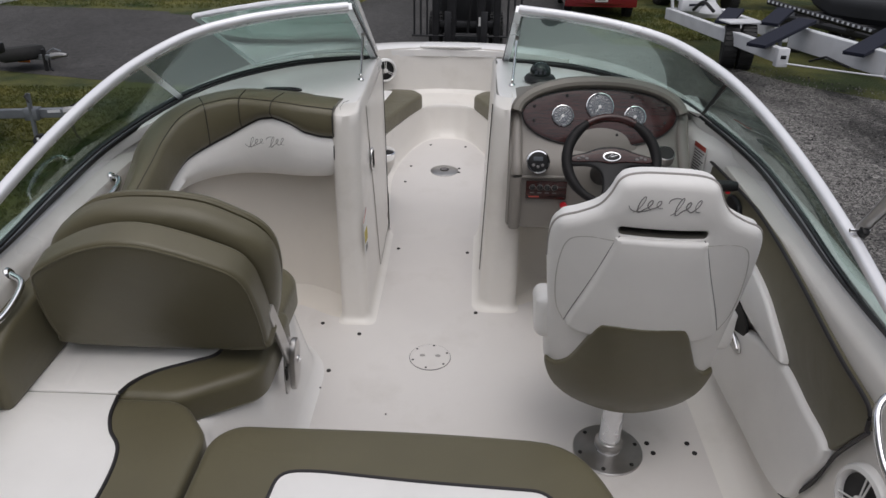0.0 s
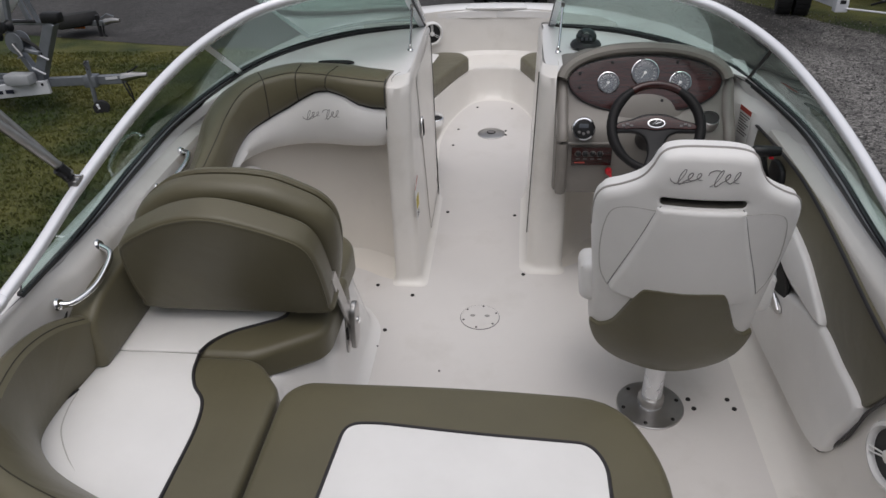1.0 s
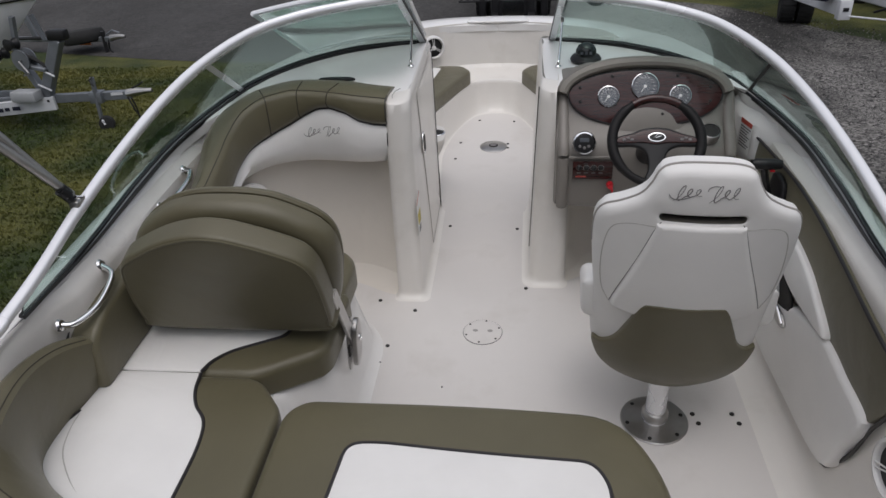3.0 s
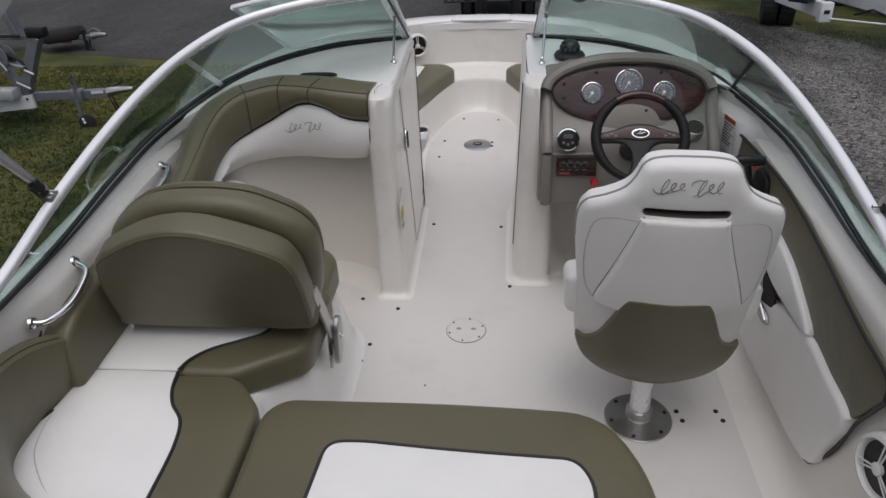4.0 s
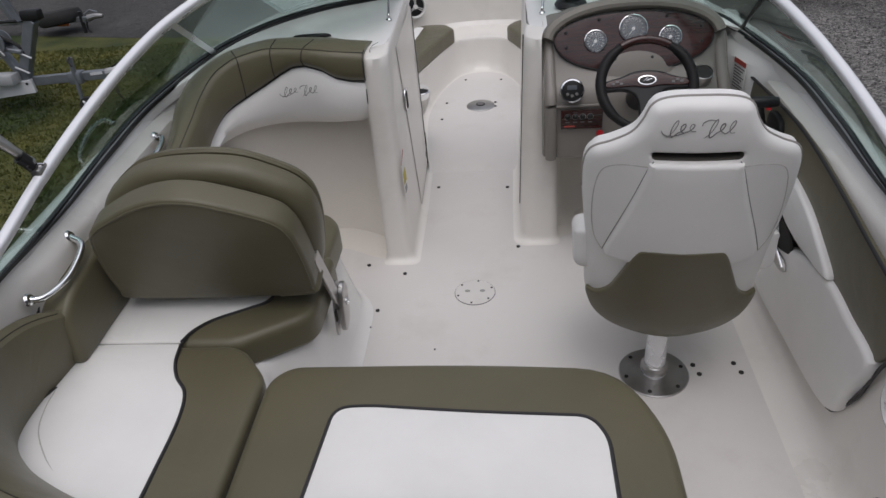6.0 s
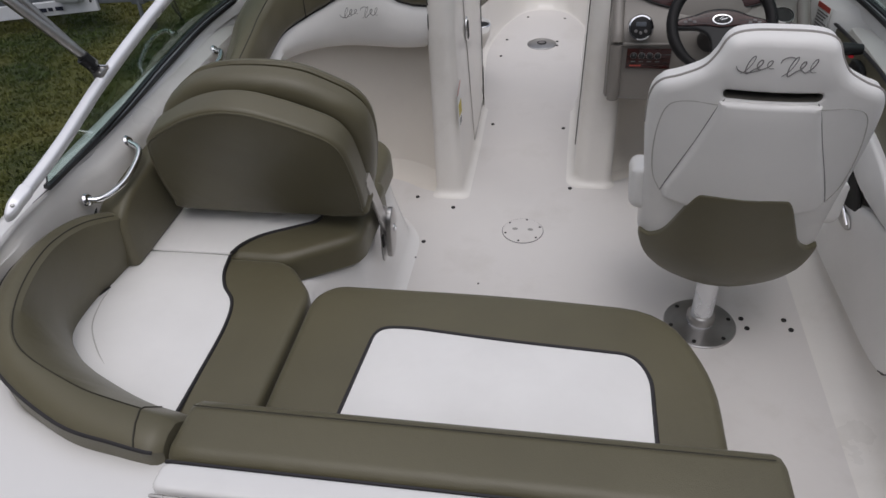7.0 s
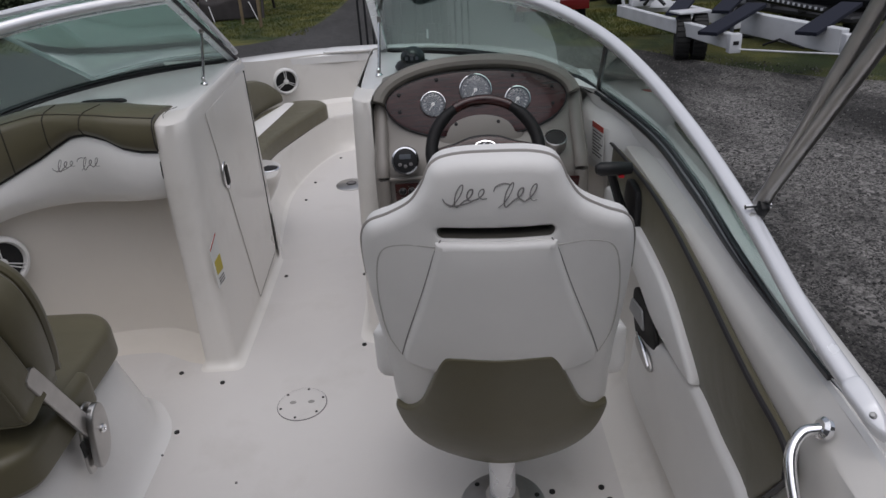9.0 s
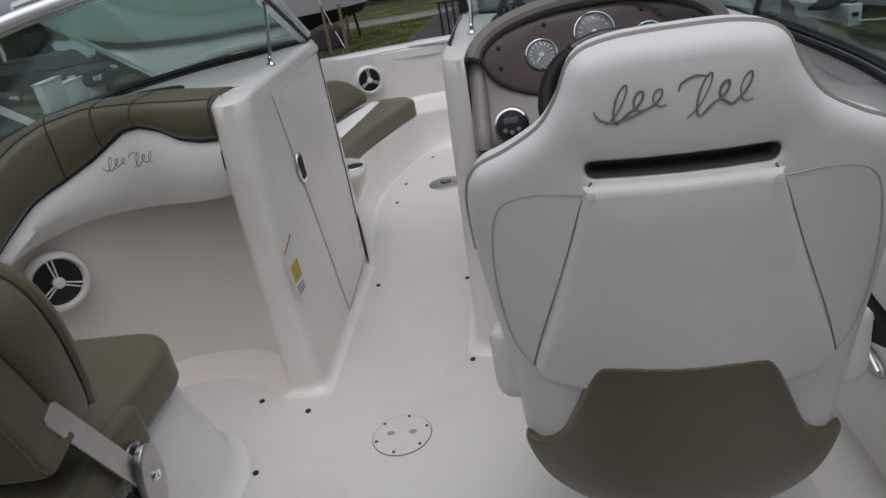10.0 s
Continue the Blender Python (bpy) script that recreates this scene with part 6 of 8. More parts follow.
GRASS = two_tone("grass", (0.028, 0.044, 0.007), (0.130, 0.124, 0.027), 0.9, 0.38, 0.68, 0.95, 1.0, 45, 0.05)
def stony(name, lo, hi, patch, scale, big, cut=(0.40, 0.62), spread=(0.12, 0.95)):
    """Small stones of uneven brightness, with damp dark patches."""
    m = mat(name, lo, 0.9, 0, 0.1, 20)
    n, l = m.node_tree.nodes, m.node_tree.links
    p, tc = n["Principled BSDF"], n["Texture Coordinate"]
    outs = []
    for sc in (scale, scale * 0.37):
        v = n.new("ShaderNodeTexVoronoi")
        v.inputs["Scale"].default_value = sc
        l.new(tc.outputs["Object"], v.inputs["Vector"])
        r = n.new("ShaderNodeValToRGB")
        r.color_ramp.elements[0].position, r.color_ramp.elements[1].position = spread
        r.color_ramp.elements[0].color, r.color_ramp.elements[1].color = (*lo, 1), (*hi, 1)
        l.new(v.outputs["Color"], r.inputs[0])
        outs.append((r.outputs[0], v.outputs["Distance"]))
    mid = n.new("ShaderNodeTexNoise")
    mid.inputs["Scale"].default_value, mid.inputs["Detail"].default_value, mid.inputs["Roughness"].default_value = 2.5, 10, 0.75
    l.new(tc.outputs["Object"], mid.inputs["Vector"])
    mr = n.new("ShaderNodeValToRGB")
    mr.color_ramp.elements[0].position, mr.color_ramp.elements[1].position = 0.42, 0.62
    l.new(mid.outputs[0], mr.inputs[0])
    mix = n.new("ShaderNodeMixRGB")
    l.new(mr.outputs[0], mix.inputs[0])
    l.new(outs[0][0], mix.inputs[1])
    l.new(outs[1][0], mix.inputs[2])
    lg = n.new("ShaderNodeTexNoise")
    lg.inputs["Scale"].default_value, lg.inputs["Detail"].default_value, lg.inputs["Roughness"].default_value = big, 9, 0.62
    mp = n.new("ShaderNodeMapping")
    mp.inputs["Rotation"].default_value, mp.inputs["Scale"].default_value = (0, 0, 0.5), (1.0, 0.38, 1)
    l.new(tc.outputs["Object"], mp.inputs[0])
    l.new(mp.outputs[0], lg.inputs["Vector"])
    lr = n.new("ShaderNodeValToRGB")
    lr.color_ramp.elements[0].position, lr.color_ramp.elements[1].position = cut
    l.new(lg.outputs[0], lr.inputs[0])
    m2 = n.new("ShaderNodeMixRGB")
    m2.blend_type = "MULTIPLY"
    m2.inputs[0].default_value = 1.0
    l.new(mix.outputs[0], m2.inputs[1])
    cr = n.new("ShaderNodeMixRGB")
    l.new(lr.outputs[0], cr.inputs[0])
    cr.inputs[1].default_value, cr.inputs[2].default_value = (*patch, 1), (1, 1, 1, 1)
    l.new(cr.outputs[0], m2.inputs[2])
    l.new(m2.outputs[0], p.inputs["Base Color"])
    bp = n.new("ShaderNodeBump")
    bp.inputs["Strength"].default_value, bp.inputs["Distance"].default_value = 1.0, 0.02
    l.new(mid.outputs[0], bp.inputs["Height"])
    b2 = n.new("ShaderNodeBump")
    b2.inputs["Strength"].default_value, b2.inputs["Distance"].default_value = 0.8, 0.012
    b2.invert = True
    l.new(outs[0][1], b2.inputs["Height"])
    l.new(bp.outputs[0], b2.inputs["Normal"])
    l.new(b2.outputs[0], p.inputs["Normal"])
    return m


ROAD = stony("asphalt", (0.030, 0.029, 0.029), (0.085, 0.081, 0.078), (0.62, 0.61, 0.60), 30.0, 0.5)
GRAVEL = stony("gravel", (0.012, 0.0115, 0.011), (0.40, 0.38, 0.357), (0.14, 0.136, 0.13), 75.0, 0.55, (0.43, 0.58), (0.30, 1.0))
PALE_GRAVEL = stony("pale_gravel", (0.12, 0.112, 0.10), (0.34, 0.32, 0.29), (0.7, 0.68, 0.65), 60.0, 0.6)
LEAF = two_tone("far_leaves", (0.012, 0.020, 0.008), (0.030, 0.045, 0.016), 1.5, 0.35, 0.65, 0.9, 0.6, 8, 0.1)
BARK = mat("bark", (0.06, 0.05, 0.04), 0.9, 0, 0.3, 8)
GALV = mat("galvanised_steel", (0.21, 0.225, 0.245), 0.5, 0.6, 0.15, 6)
TRAILER_WHITE = mat("trailer_paint", (0.62, 0.63, 0.65), 0.4, 0, 0.1, 3)
NAVY = mat("navy_carpet", (0.006, 0.008, 0.020), 0.9, 0, 0.2, 30)
TYRE = mat("tyre_rubber", (0.018, 0.018, 0.018), 0.8, 0, 0.25, 15)
CAR_RED = mat("red_car_paint", (0.16, 0.012, 0.015), 0.2, 0, 0.05, 3, 0, 0, 1.0)
CAR_BLACK = mat("black_car_paint", (0.008, 0.008, 0.010), 0.25, 0, 0.1, 3, 0, 0, 0.3)
CAR_GLASS = mat("car_glass", (0.015, 0.018, 0.02), 0.06)
LAMP = mat("headlamp_lens", (0.55, 0.56, 0.58), 0.1)
SIDING = mat("grey_siding", (0.115, 0.105, 0.098), 0.7, 0, 0.08, 2, 0, 0, 0, 4, 0.5, (0.2, 0.2, 18))
SHINGLE = mat("shingles", (0.10, 0.085, 0.072), 0.9, 0, 0.25, 6)
WHITE_TRIM = mat("white_trim", (0.62, 0.62, 0.62), 0.5)
PALE_WALL = mat("pale_wall", (0.50, 0.56, 0.62), 0.6, 0, 0.06, 2)
WINDOW = mat("window_pane", (0.03, 0.035, 0.04), 0.08)
MAST = mat("forklift_mast", (0.020, 0.020, 0.022), 0.45, 0.2, 0.25, 8)
BOAT_WHITE = mat("boat_paint", (0.74, 0.745, 0.75), 0.3, 0, 0.06, 1)
ANTIFOUL = mat("antifouling", (0.035, 0.03, 0.03), 0.8, 0, 0.3, 3)
WOODPOST = mat("wood_post", (0.20, 0.15, 0.09), 0.8, 0, 0.2, 6)


def sheet(name, pts, lift, material, label):
    bm = bmesh.new()
    bm.faces.new([bm.verts.new((x, y, gz(x, y) + lift)) for x, y in pts])
    return tagged(part(name, bm, material, None, "", False), label, name, "", "structure")


bm = bmesh.new()
skin(bm, [[(x, y, gz(x, y)) for x in (-300, 300)] for y in (-200, -12, 400)], False)
tagged(part("ground", bm, GRASS, None, "", False), "worn green grass with bare patches", "ground", "", "structure")
sheet("road", outline([(-60, 22), (-14, 20.5), (-7.5, 19.3), (-4.4, 19.4), (-3.4, 22), (-3.0, 27), (-2.6, 60), (4, 60), (3.0, 24), (3.0, 17.5), (3.6, 14.2), (1.2, 10.2), (-1.6, 11.0), (-4.2, 11.5), (-6.1, 11.8), (-10, 12.8), (-16, 13.8), (-60, 17)], 4), 0.006, ROAD, "worn grey asphalt lane")
sheet("pavement", outline([(1.0, 14.5), (2.6, 16.2), (4.2, 15.6), (5.1, 13.9), (6.0, 12.3), (7.6, 11.0), (11, 10.0), (16, 9.5), (24, 8), (24, -8), (-2.4, -8), (-2.3, 0), (-2.2, 4.6), (-1.1, 11)], 4), 0.012, GRAVEL, "dark damp gravel yard")
sheet("drive", outline([(-14, 34), (-6, 32.5), (-2.9, 33), (-2.6, 35.5), (-6, 36), (-14, 38)], 4), 0.009, PALE_GRAVEL, "pale gravel drive")

# plain unseen walls added round the stern to cut low light from aft and sides
LIGHT_BLOCK = mat("unseen_blocker_grey", (0.17, 0.17, 0.165), 0.6, 0, 0.1, 2, 0, 0, 0, 4, 0.5, (14, 14, 0.2))
bm = bmesh.new()
for a, b in (((-3.5, 1.8), (-3.5, -6.0)), ((-3.5, -6.0), (3.1, -6.0)), ((3.1, -6.0), (3.1, 0.9))):
    d = (Vector((*b, 0)) - Vector((*a, 0))).normalized()
    o = Vector((-d.y, d.x, 0)) * 0.1
    q = [Vector((*a, -1.6)) + o, Vector((*b, -1.6)) + o, Vector((*b, -1.6)) - o, Vector((*a, -1.6)) - o]
    skin(bm, [q, [p + Vector((0, 0, 6.5)) for p in q]], True, True)
tagged(part("wall_light_block", bm, LIGHT_BLOCK, None, "", False), "plain grey unseen wall added round the stern to block light", "wall", "", "structure")

# loose stones and grass tufts
rng = np.random.default_rng(4)
bm = bmesh.new()
for _ in range(22000):
    x, y = rng.uniform(1.4, 8.5), rng.uniform(1.0, 15.0)
    r = 0.005 + 0.015 * rng.random() ** 2
    if y > 16.6 - 0.02 * x - 1.25 * max(0.0, x - 3.6):
        continue
    m = Matrix.Translation((x, y, gz(x, y) + 0.014)) @ Euler(rng.uniform(0, 6, 3)).to_matrix().to_4x4() @ Matrix.Diagonal((r, r * 0.8, r * 0.55, 1))
    vs = [bm.verts.new(m @ Vector(p)) for p in ((1, 0, 0), (0, 1, 0), (-1, 0, 0), (0, -1, 0), (0, 0, 1), (0, 0, -1))]
    for a, b, c in ((0, 1, 4), (1, 2, 4), (2, 3, 4), (3, 0, 4), (1, 0, 5), (2, 1, 5), (3, 2, 5), (0, 3, 5)):
        bm.faces.new((vs[a], vs[b], vs[c]))
STONE = mat("loose_stone", (0.17, 0.16, 0.145), 0.9, 0, 0.5, 3)
sn, sl = STONE.node_tree.nodes, STONE.node_tree.links
sg = sn.new("ShaderNodeNewGeometry")
sr = sn.new("ShaderNodeValToRGB")
sr.color_ramp.elements[0].position, sr.color_ramp.elements[1].position = 0.25, 1.0
sr.color_ramp.elements[0].color, sr.color_ramp.elements[1].color = (0.02, 0.019, 0.018, 1), (0.24, 0.23, 0.215, 1)
sl.new(sg.outputs["Random Per Island"], sr.inputs[0])
sl.new(sr.outputs[0], sn["Principled BSDF"].inputs["Base Color"])
tagged(part("gravel_stones", bm, STONE, None, "", False), "loose pale gravel stones", "gravel", "", "stuff")
BLADE = two_tone("grass_blades", (0.042, 0.064, 0.009), (0.15, 0.142, 0.031), 0.9, 0.38, 0.68, 0.8, 0.0, 10, 0.01)
verts, faces = [], []


def tufts(n, x0, x1, y0, y1, h):
    for _ in range(n):
        x, y = rng.uniform(x0, x1), rng.uniform(y0, y1)
        for _ in range(3):
            a, l = rng.uniform(0, math.tau), h * rng.uniform(0.5, 1.3)
            dx, dy = math.cos(a) * 0.012, math.sin(a) * 0.012
            k = len(verts)
            lx, ly = rng.normal(0, 0.35, 2) * l
            z = gz(x, y)
            verts.extend([(x - dx, y - dy, z), (x + dx, y + dy, z), (x + lx, y + ly, z + l)])
            faces.append((k, k + 1, k + 2))
            x, y = x + rng.normal(0, 0.02), y + rng.normal(0, 0.02)


tufts(30000, -9.5, -2.2, 2.0, 11.3, 0.03)
tufts(9000, -14, -3.2, 20.5, 32, 0.06)
tufts(6000, 3.6, 10.0, 16.8, 22, 0.06)
me = bpy.data.meshes.new("grass_tufts")
me.from_pydata(verts, [], faces)
me.materials.append(BLADE)
tagged(new("grass_tufts", me), "short uneven green grass blades", "grass", "", "stuff")


def wheel_at(name, c, r, w, axis, parent, hub=None):
    """A tyre with a rim; axis: direction of the axle."""
    m = facing(axis, (0, 0, 1))
    t = part(name, turned([(r * 0.55, -w * 0.45), (r * 0.88, -w * 0.5), (r * 0.97, -w * 0.4), (r, -w * 0.2), (r, w * 0.2), (r * 0.97, w * 0.4), (r * 0.88, w * 0.5), (r * 0.55, w * 0.45)], c, m, 28), TYRE, parent, "black rubber tyre")
    part("rim", turned([(r * 0.56, -w * 0.3), (r * 0.56, w * 0.42), (r * 0.50, w * 0.46), (r * 0.45, w * 0.30), (r * 0.15, w * 0.36), (r * 0.12, w * 0.44)], c, m, 20), hub or TRAILER_WHITE, t)
    bm = bmesh.new()
    for k in range(26):
        a = k * math.tau / 26
        box((r * 0.05, r * 0.16, w * 0.9), (0, 0, 0), 0, 1, bm, Matrix.Translation((math.cos(a) * r, math.sin(a) * r, 0)) @ pose(0, 0, 0, 0, 0, math.degrees(a)))
    bm.transform(Matrix.Translation(c) @ m)
    part("tread", bm, TYRE, t)
    return t


def beam(a, b, w, h, material, parent, name="beam", label=""):
    a, b = Vector(a), Vector(b)
    d = b - a
    m = Matrix.Translation((a + b) / 2) @ d.to_track_quat("X", "Z").to_matrix().to_4x4()
    return part(name, _moved(box((d.length, w, h), (0, 0, 0), min(w, h) * 0.08, 1), m), material, parent, label)


def _moved(bm, m):
    bm.transform(m)
    return bm


# white yard trailer with dual wheels and navy bunks
tr = thing("yard_trailer", "white steel boat-yard trailer with dual wheels and navy bunks", "trailer", (4.95, 13.35, gz(0, 13.35)))
tr.rotation_euler = on_slope(0)
b = lambda x, y, h: (x - 4.95, y - 13.35, h)
beam(b(4.55, 16.9, 0.58), b(5.22, 12.15, 0.58), 0.13, 0.24, TRAILER_WHITE, tr, "side_beam", "white box-section beam")
beam(b(5.75, 16.9, 0.58), b(6.05, 14.0, 0.58), 0.13, 0.22, TRAILER_WHITE, tr, "side_beam", "white box-section beam")
beam(b(5.98, 13.55, 0.66), b(6.62, 11.35, 0.60), 0.15, 0.38, TRAILER_WHITE, tr, "side_beam", "deep white box-section beam")
beam(b(4.55, 16.85, 0.60), b(5.8, 16.85, 0.60), 0.14, 0.20, TRAILER_WHITE, tr, "cross_beam")
beam(b(5.10, 15.2, 0.50), b(5.95, 15.2, 0.50), 0.12, 0.14, TRAILER_WHITE, tr, "cross_beam")
part("end_box", _moved(box((0.19, 0.16, 0.30), (0, 0, 0), 0.015), Matrix.Translation(b(5.24, 12.06, 0.56))), TRAILER_WHITE, tr)
part("end_plate", _moved(box((0.09, 0.012, 0.06), (0, 0, 0), 0.005), Matrix.Translation(b(5.24, 11.975, 0.57))), BLACK, tr)
part("end_box", _moved(box((0.20, 0.16, 0.34), (0, 0, 0), 0.015), Matrix.Translation(b(6.66, 11.26, 0.56))), TRAILER_WHITE, tr)
part("end_plate", _moved(box((0.09, 0.012, 0.06), (0, 0, 0), 0.005), Matrix.Translation(b(6.66, 11.175, 0.57))), BLACK, tr)
part("strap", bar([b(5.30, 11.98, 0.47), b(5.98, 11.65, 0.44), b(6.62, 11.2, 0.44)], 0.014, 8), TRAILER_WHITE, tr)
part("linkage", bar([b(5.95, 12.6, 0.40), b(6.1, 12.35, 0.52), b(6.35, 12.0, 0.42)], 0.020, 8), BLACK, tr)
for x, y in ((5.02, 13.95), (5.30, 13.86)):
    wheel_at("tyre", Vector(b(x, y, 0.40)), 0.40, 0.26, (1, -0.25, 0), tr)
part("fender", _moved(box((0.62, 0.44, 0.035), (0, 0, 0), 0.012), Matrix.Translation(b(5.12, 13.92, 0.85)) @ pose(0, 0, 0, 0, 0, 10)), TRAILER_WHITE, tr)
part("axle", bar([b(4.9, 13.98, 0.40), b(6.2, 13.6, 0.40)], 0.05, 8), BLACK, tr)
for p, q in (((4.86, 12.25, 0.70), (6.05, 13.25, 0.98)), ((6.12, 11.55, 0.72), (7.25, 12.45, 1.0)), ((5.02, 14.5, 0.74), (5.55, 15.5, 0.86)), ((5.85, 14.4, 0.74), (6.45, 15.2, 0.92))):
    beam(b(*p), b(*q), 0.34, 0.06, NAVY, tr, "bunk", "navy carpeted bunk")
    mid = (Vector(b(*p)) + Vector(b(*q))) / 2
    part("bunk_bracket", bar([mid, mid - Vector((0, 0, 0.30))], 0.035, 8), GALV, tr)
part("winch_base", _moved(turned([(0.26, 0), (0.24, 0.08), (0.10, 0.22), (0.07, 0.30), (0.05, 0.42), (0.02, 0.44)], sides=14), Matrix.Translation(b(5.35, 16.5, 0.66))), TRAILER_WHITE, tr)
part("valve_box", _moved(box((0.50, 0.30, 0.26), (0, 0, 0), 0.04), Matrix.Translation(b(4.95, 16.6, 0.80))), TRAILER_WHITE, tr)
part("tank", _moved(turned([(0.05, 0), (0.13, 0.02), (0.14, 0.10), (0.14, 0.40), (0.10, 0.48), (0.03, 0.50)], sides=16), Matrix.Translation(b(4.80, 16.75, 0.85))), TRAILER_WHITE, tr)
part("jack_post", bar([b(4.62, 16.7, 0.5), b(4.50, 16.75, 1.25)], 0.035, 10), TRAILER_WHITE, tr)
part("hose", bar(path3([b(4.9, 16.2, 0.75), b(5.0, 15.9, 0.95), b(5.15, 15.6, 0.80)], 6), 0.035, 8), BLACK, tr)
part("lettering", _moved(box((0.004, 0.50, 0.05), (0, 0, 0)), Matrix.Translation(b(5.06, 16.4, 0.83)) @ pose(0, 0, 0, 0, 0, -70)), NAVY, tr)
# second trailer behind it with dark load
tr2 = thing("yard_trailer", "dark low trailer with dotted side rail and white wheels", "trailer", (7.4, 14.6, gz(0, 14.6)))
tr2.rotation_euler = on_slope(0)
part("bed", box((1.7, 3.6, 0.12), (0.5, 0.2, 0.66), 0.03, 1, None, pose(0, 0, 0, 0, 0, 14)), MAST, tr2)
rail_pts = path3([(-1.05, 1.3, 0.98), (-0.75, 0.3, 0.92), (-0.45, -0.7, 0.86), (-0.2, -1.5, 0.82)], 6)
part("side_rail", bar(rail_pts, 0.06, 8), BLACK, tr2)
for k in range(22):
    q = rail_pts[0].lerp(rail_pts[-1], (k + 0.5) / 22) + Vector((-0.055, -0.02, 0.02))
    part("reflector", box((0.012, 0.05, 0.045), q, 0, 1, None, pose(0, 0, 0, 0, 0, 16)), TRAILER_WHITE, tr2)
for x, y in ((-0.25, 2.3), (0.95, 1.9), (1.5, 0.4)):
    wheel_at("tyre", Vector((x, y, 0.34)), 0.34, 0.22, (0.3, -1, 0), tr2)
for k in range(3):
    beam((-0.5 + 0.12 * k, 1.2 - 0.9 * k, 0.76), (1.3 + 0.12 * k, 0.8 - 0.9 * k, 0.76), 0.10, 0.12, MAST, tr2, "cross_member")
part("load", pad(outline([(-0.6, -1.2), (0.9, -1.5), (1.5, 0.2), (1.2, 1.8), (-0.5, 1.9)], 4), lambda u, v, w: Vector((u + 0.7, v + 0.3, 0.80 + w + 0.05 * math.sin(3 * u + 2 * v))), 0.42, 0.16), mat("black_tarpaulin", (0.008, 0.009, 0.011), 0.75, 0, 0.2, 6, 0.3, 20), tr2, "black tarpaulin over the load")
# far row: boats on trailers beyond the yard trailers
def stored(label, at, turn, l, w, paint, bottom):
    """A boat hull with a keel, hard chine, flared topsides and deck, on a two-wheeled trailer; the bow along local +x."""
    bo = thing("stored_boat", label, "boat", (*at, gz(*at)), "stored boats")
    bo.rotation_euler = on_slope(turn)
    sec = lambda f: (w / 2) * (1 - max(0.0, (f - 0.35) / 0.65) ** 2.4) + 0.01
    top, low = bmesh.new(), bmesh.new()
    up_r, lo_r = [], []
    for f in np.linspace(0, 1, 13):
        x, s, k = l * (f - 0.5), sec(f), f ** 3
        ch, sh = 0.85 + 0.30 * k, 1.55 + 0.18 * f
        up_r.append([(x + 0.1 * k * l, s * 0.86, ch), (x + 0.13 * k * l, s * 0.96, (ch + sh) / 2), (x + 0.16 * k * l, s, sh), (x + 0.16 * k * l, s * 0.93, sh + 0.05), (x + 0.16 * k * l, 0.0, sh + 0.12),
                     (x + 0.16 * k * l, -s * 0.93, sh + 0.05), (x + 0.16 * k * l, -s, sh), (x + 0.13 * k * l, -s * 0.96, (ch + sh) / 2), (x + 0.1 * k * l, -s * 0.86, ch)])
        lo_r.append([(x + 0.1 * k * l, s * 0.86, ch), (x + 0.04 * k * l, s * 0.45, 0.62 + 0.35 * k), (x, 0, 0.48 + 0.5 * k), (x + 0.04 * k * l, -s * 0.45, 0.62 + 0.35 * k), (x + 0.1 * k * l, -s * 0.86, ch)])
    skin(top, up_r, True, True)
    skin(low, lo_r, True, True)
    part("hull", top, paint, bo)
    part("bottom", low, bottom, bo, "dark bottom paint")
    part("rub_rail", bar([r[6] for r in up_r], 0.03, 6), GALV, bo)
    for s in (-1, 1):
        beam((-0.42 * l, s * 0.55, 0.42), (0.55 * l, s * 0.12, 0.42), 0.08, 0.12, GALV, bo, "trailer_rail")
        for x in (-0.16, 0.02):
            wheel_at("tyre", Vector((x * l, s * (w / 2 + 0.05), 0.32)), 0.32, 0.22, (0, s, 0), bo)
    return bo


WRAP = mat("shrink_wrap", (0.78, 0.79, 0.81), 0.35, 0, 0.04, 2, 0.5, 3.0)
HULL_GREY = mat("grey_hull_paint", (0.33, 0.36, 0.40), 0.35, 0, 0.08, 1.5)
stored("white shrink-wrapped boat on a trailer far back", (6.3, 25.6), 6, 6.2, 2.3, WRAP, WRAP)
stored("grey-hulled boat on a trailer in the far row", (11.6, 22.0), 172, 6.0, 2.4, HULL_GREY, ANTIFOUL)
stored("grey boat hull on a trailer beside the yard", (14.4, 17.6), 165, 5.6, 2.3, HULL_GREY, ANTIFOUL)
# yard tractor with an upright boom
BOOM = mat("orange_boom", (0.28, 0.12, 0.02), 0.5, 0, 0.2, 4)
ty = thing("yard_tractor", "dark yard tractor with an orange upright boom", "tractor", (6.75, 22.6, gz(0, 22.6)))
ty.rotation_euler = on_slope(8)
part("bonnet", box((0.62, 1.5, 0.55), (0, -0.55, 0.95), 0.10, 3), MAST, ty)
part("chassis", box((0.5, 2.6, 0.3), (0, 0, 0.58), 0.04), MAST, ty)
part("seat", box((0.5, 0.45, 0.5), (0, 0.75, 1.15), 0.10, 3), BLACK, ty)
for s in (-1, 1):
    wheel_at("tyre", Vector((s * 0.72, 0.75, 0.62)), 0.62, 0.36, (s, 0, 0), ty, GALV)
    wheel_at("tyre", Vector((s * 0.62, -1.0, 0.40)), 0.40, 0.24, (s, 0, 0), ty, GALV)
    part("roll_post", bar([(s * 0.5, 0.95, 0.9), (s * 0.48, 1.0, 2.4)], 0.045, 8), BLACK, ty)
    part("fender", box((0.36, 0.9, 0.05), (s * 0.72, 0.75, 1.28), 0.02), MAST, ty)
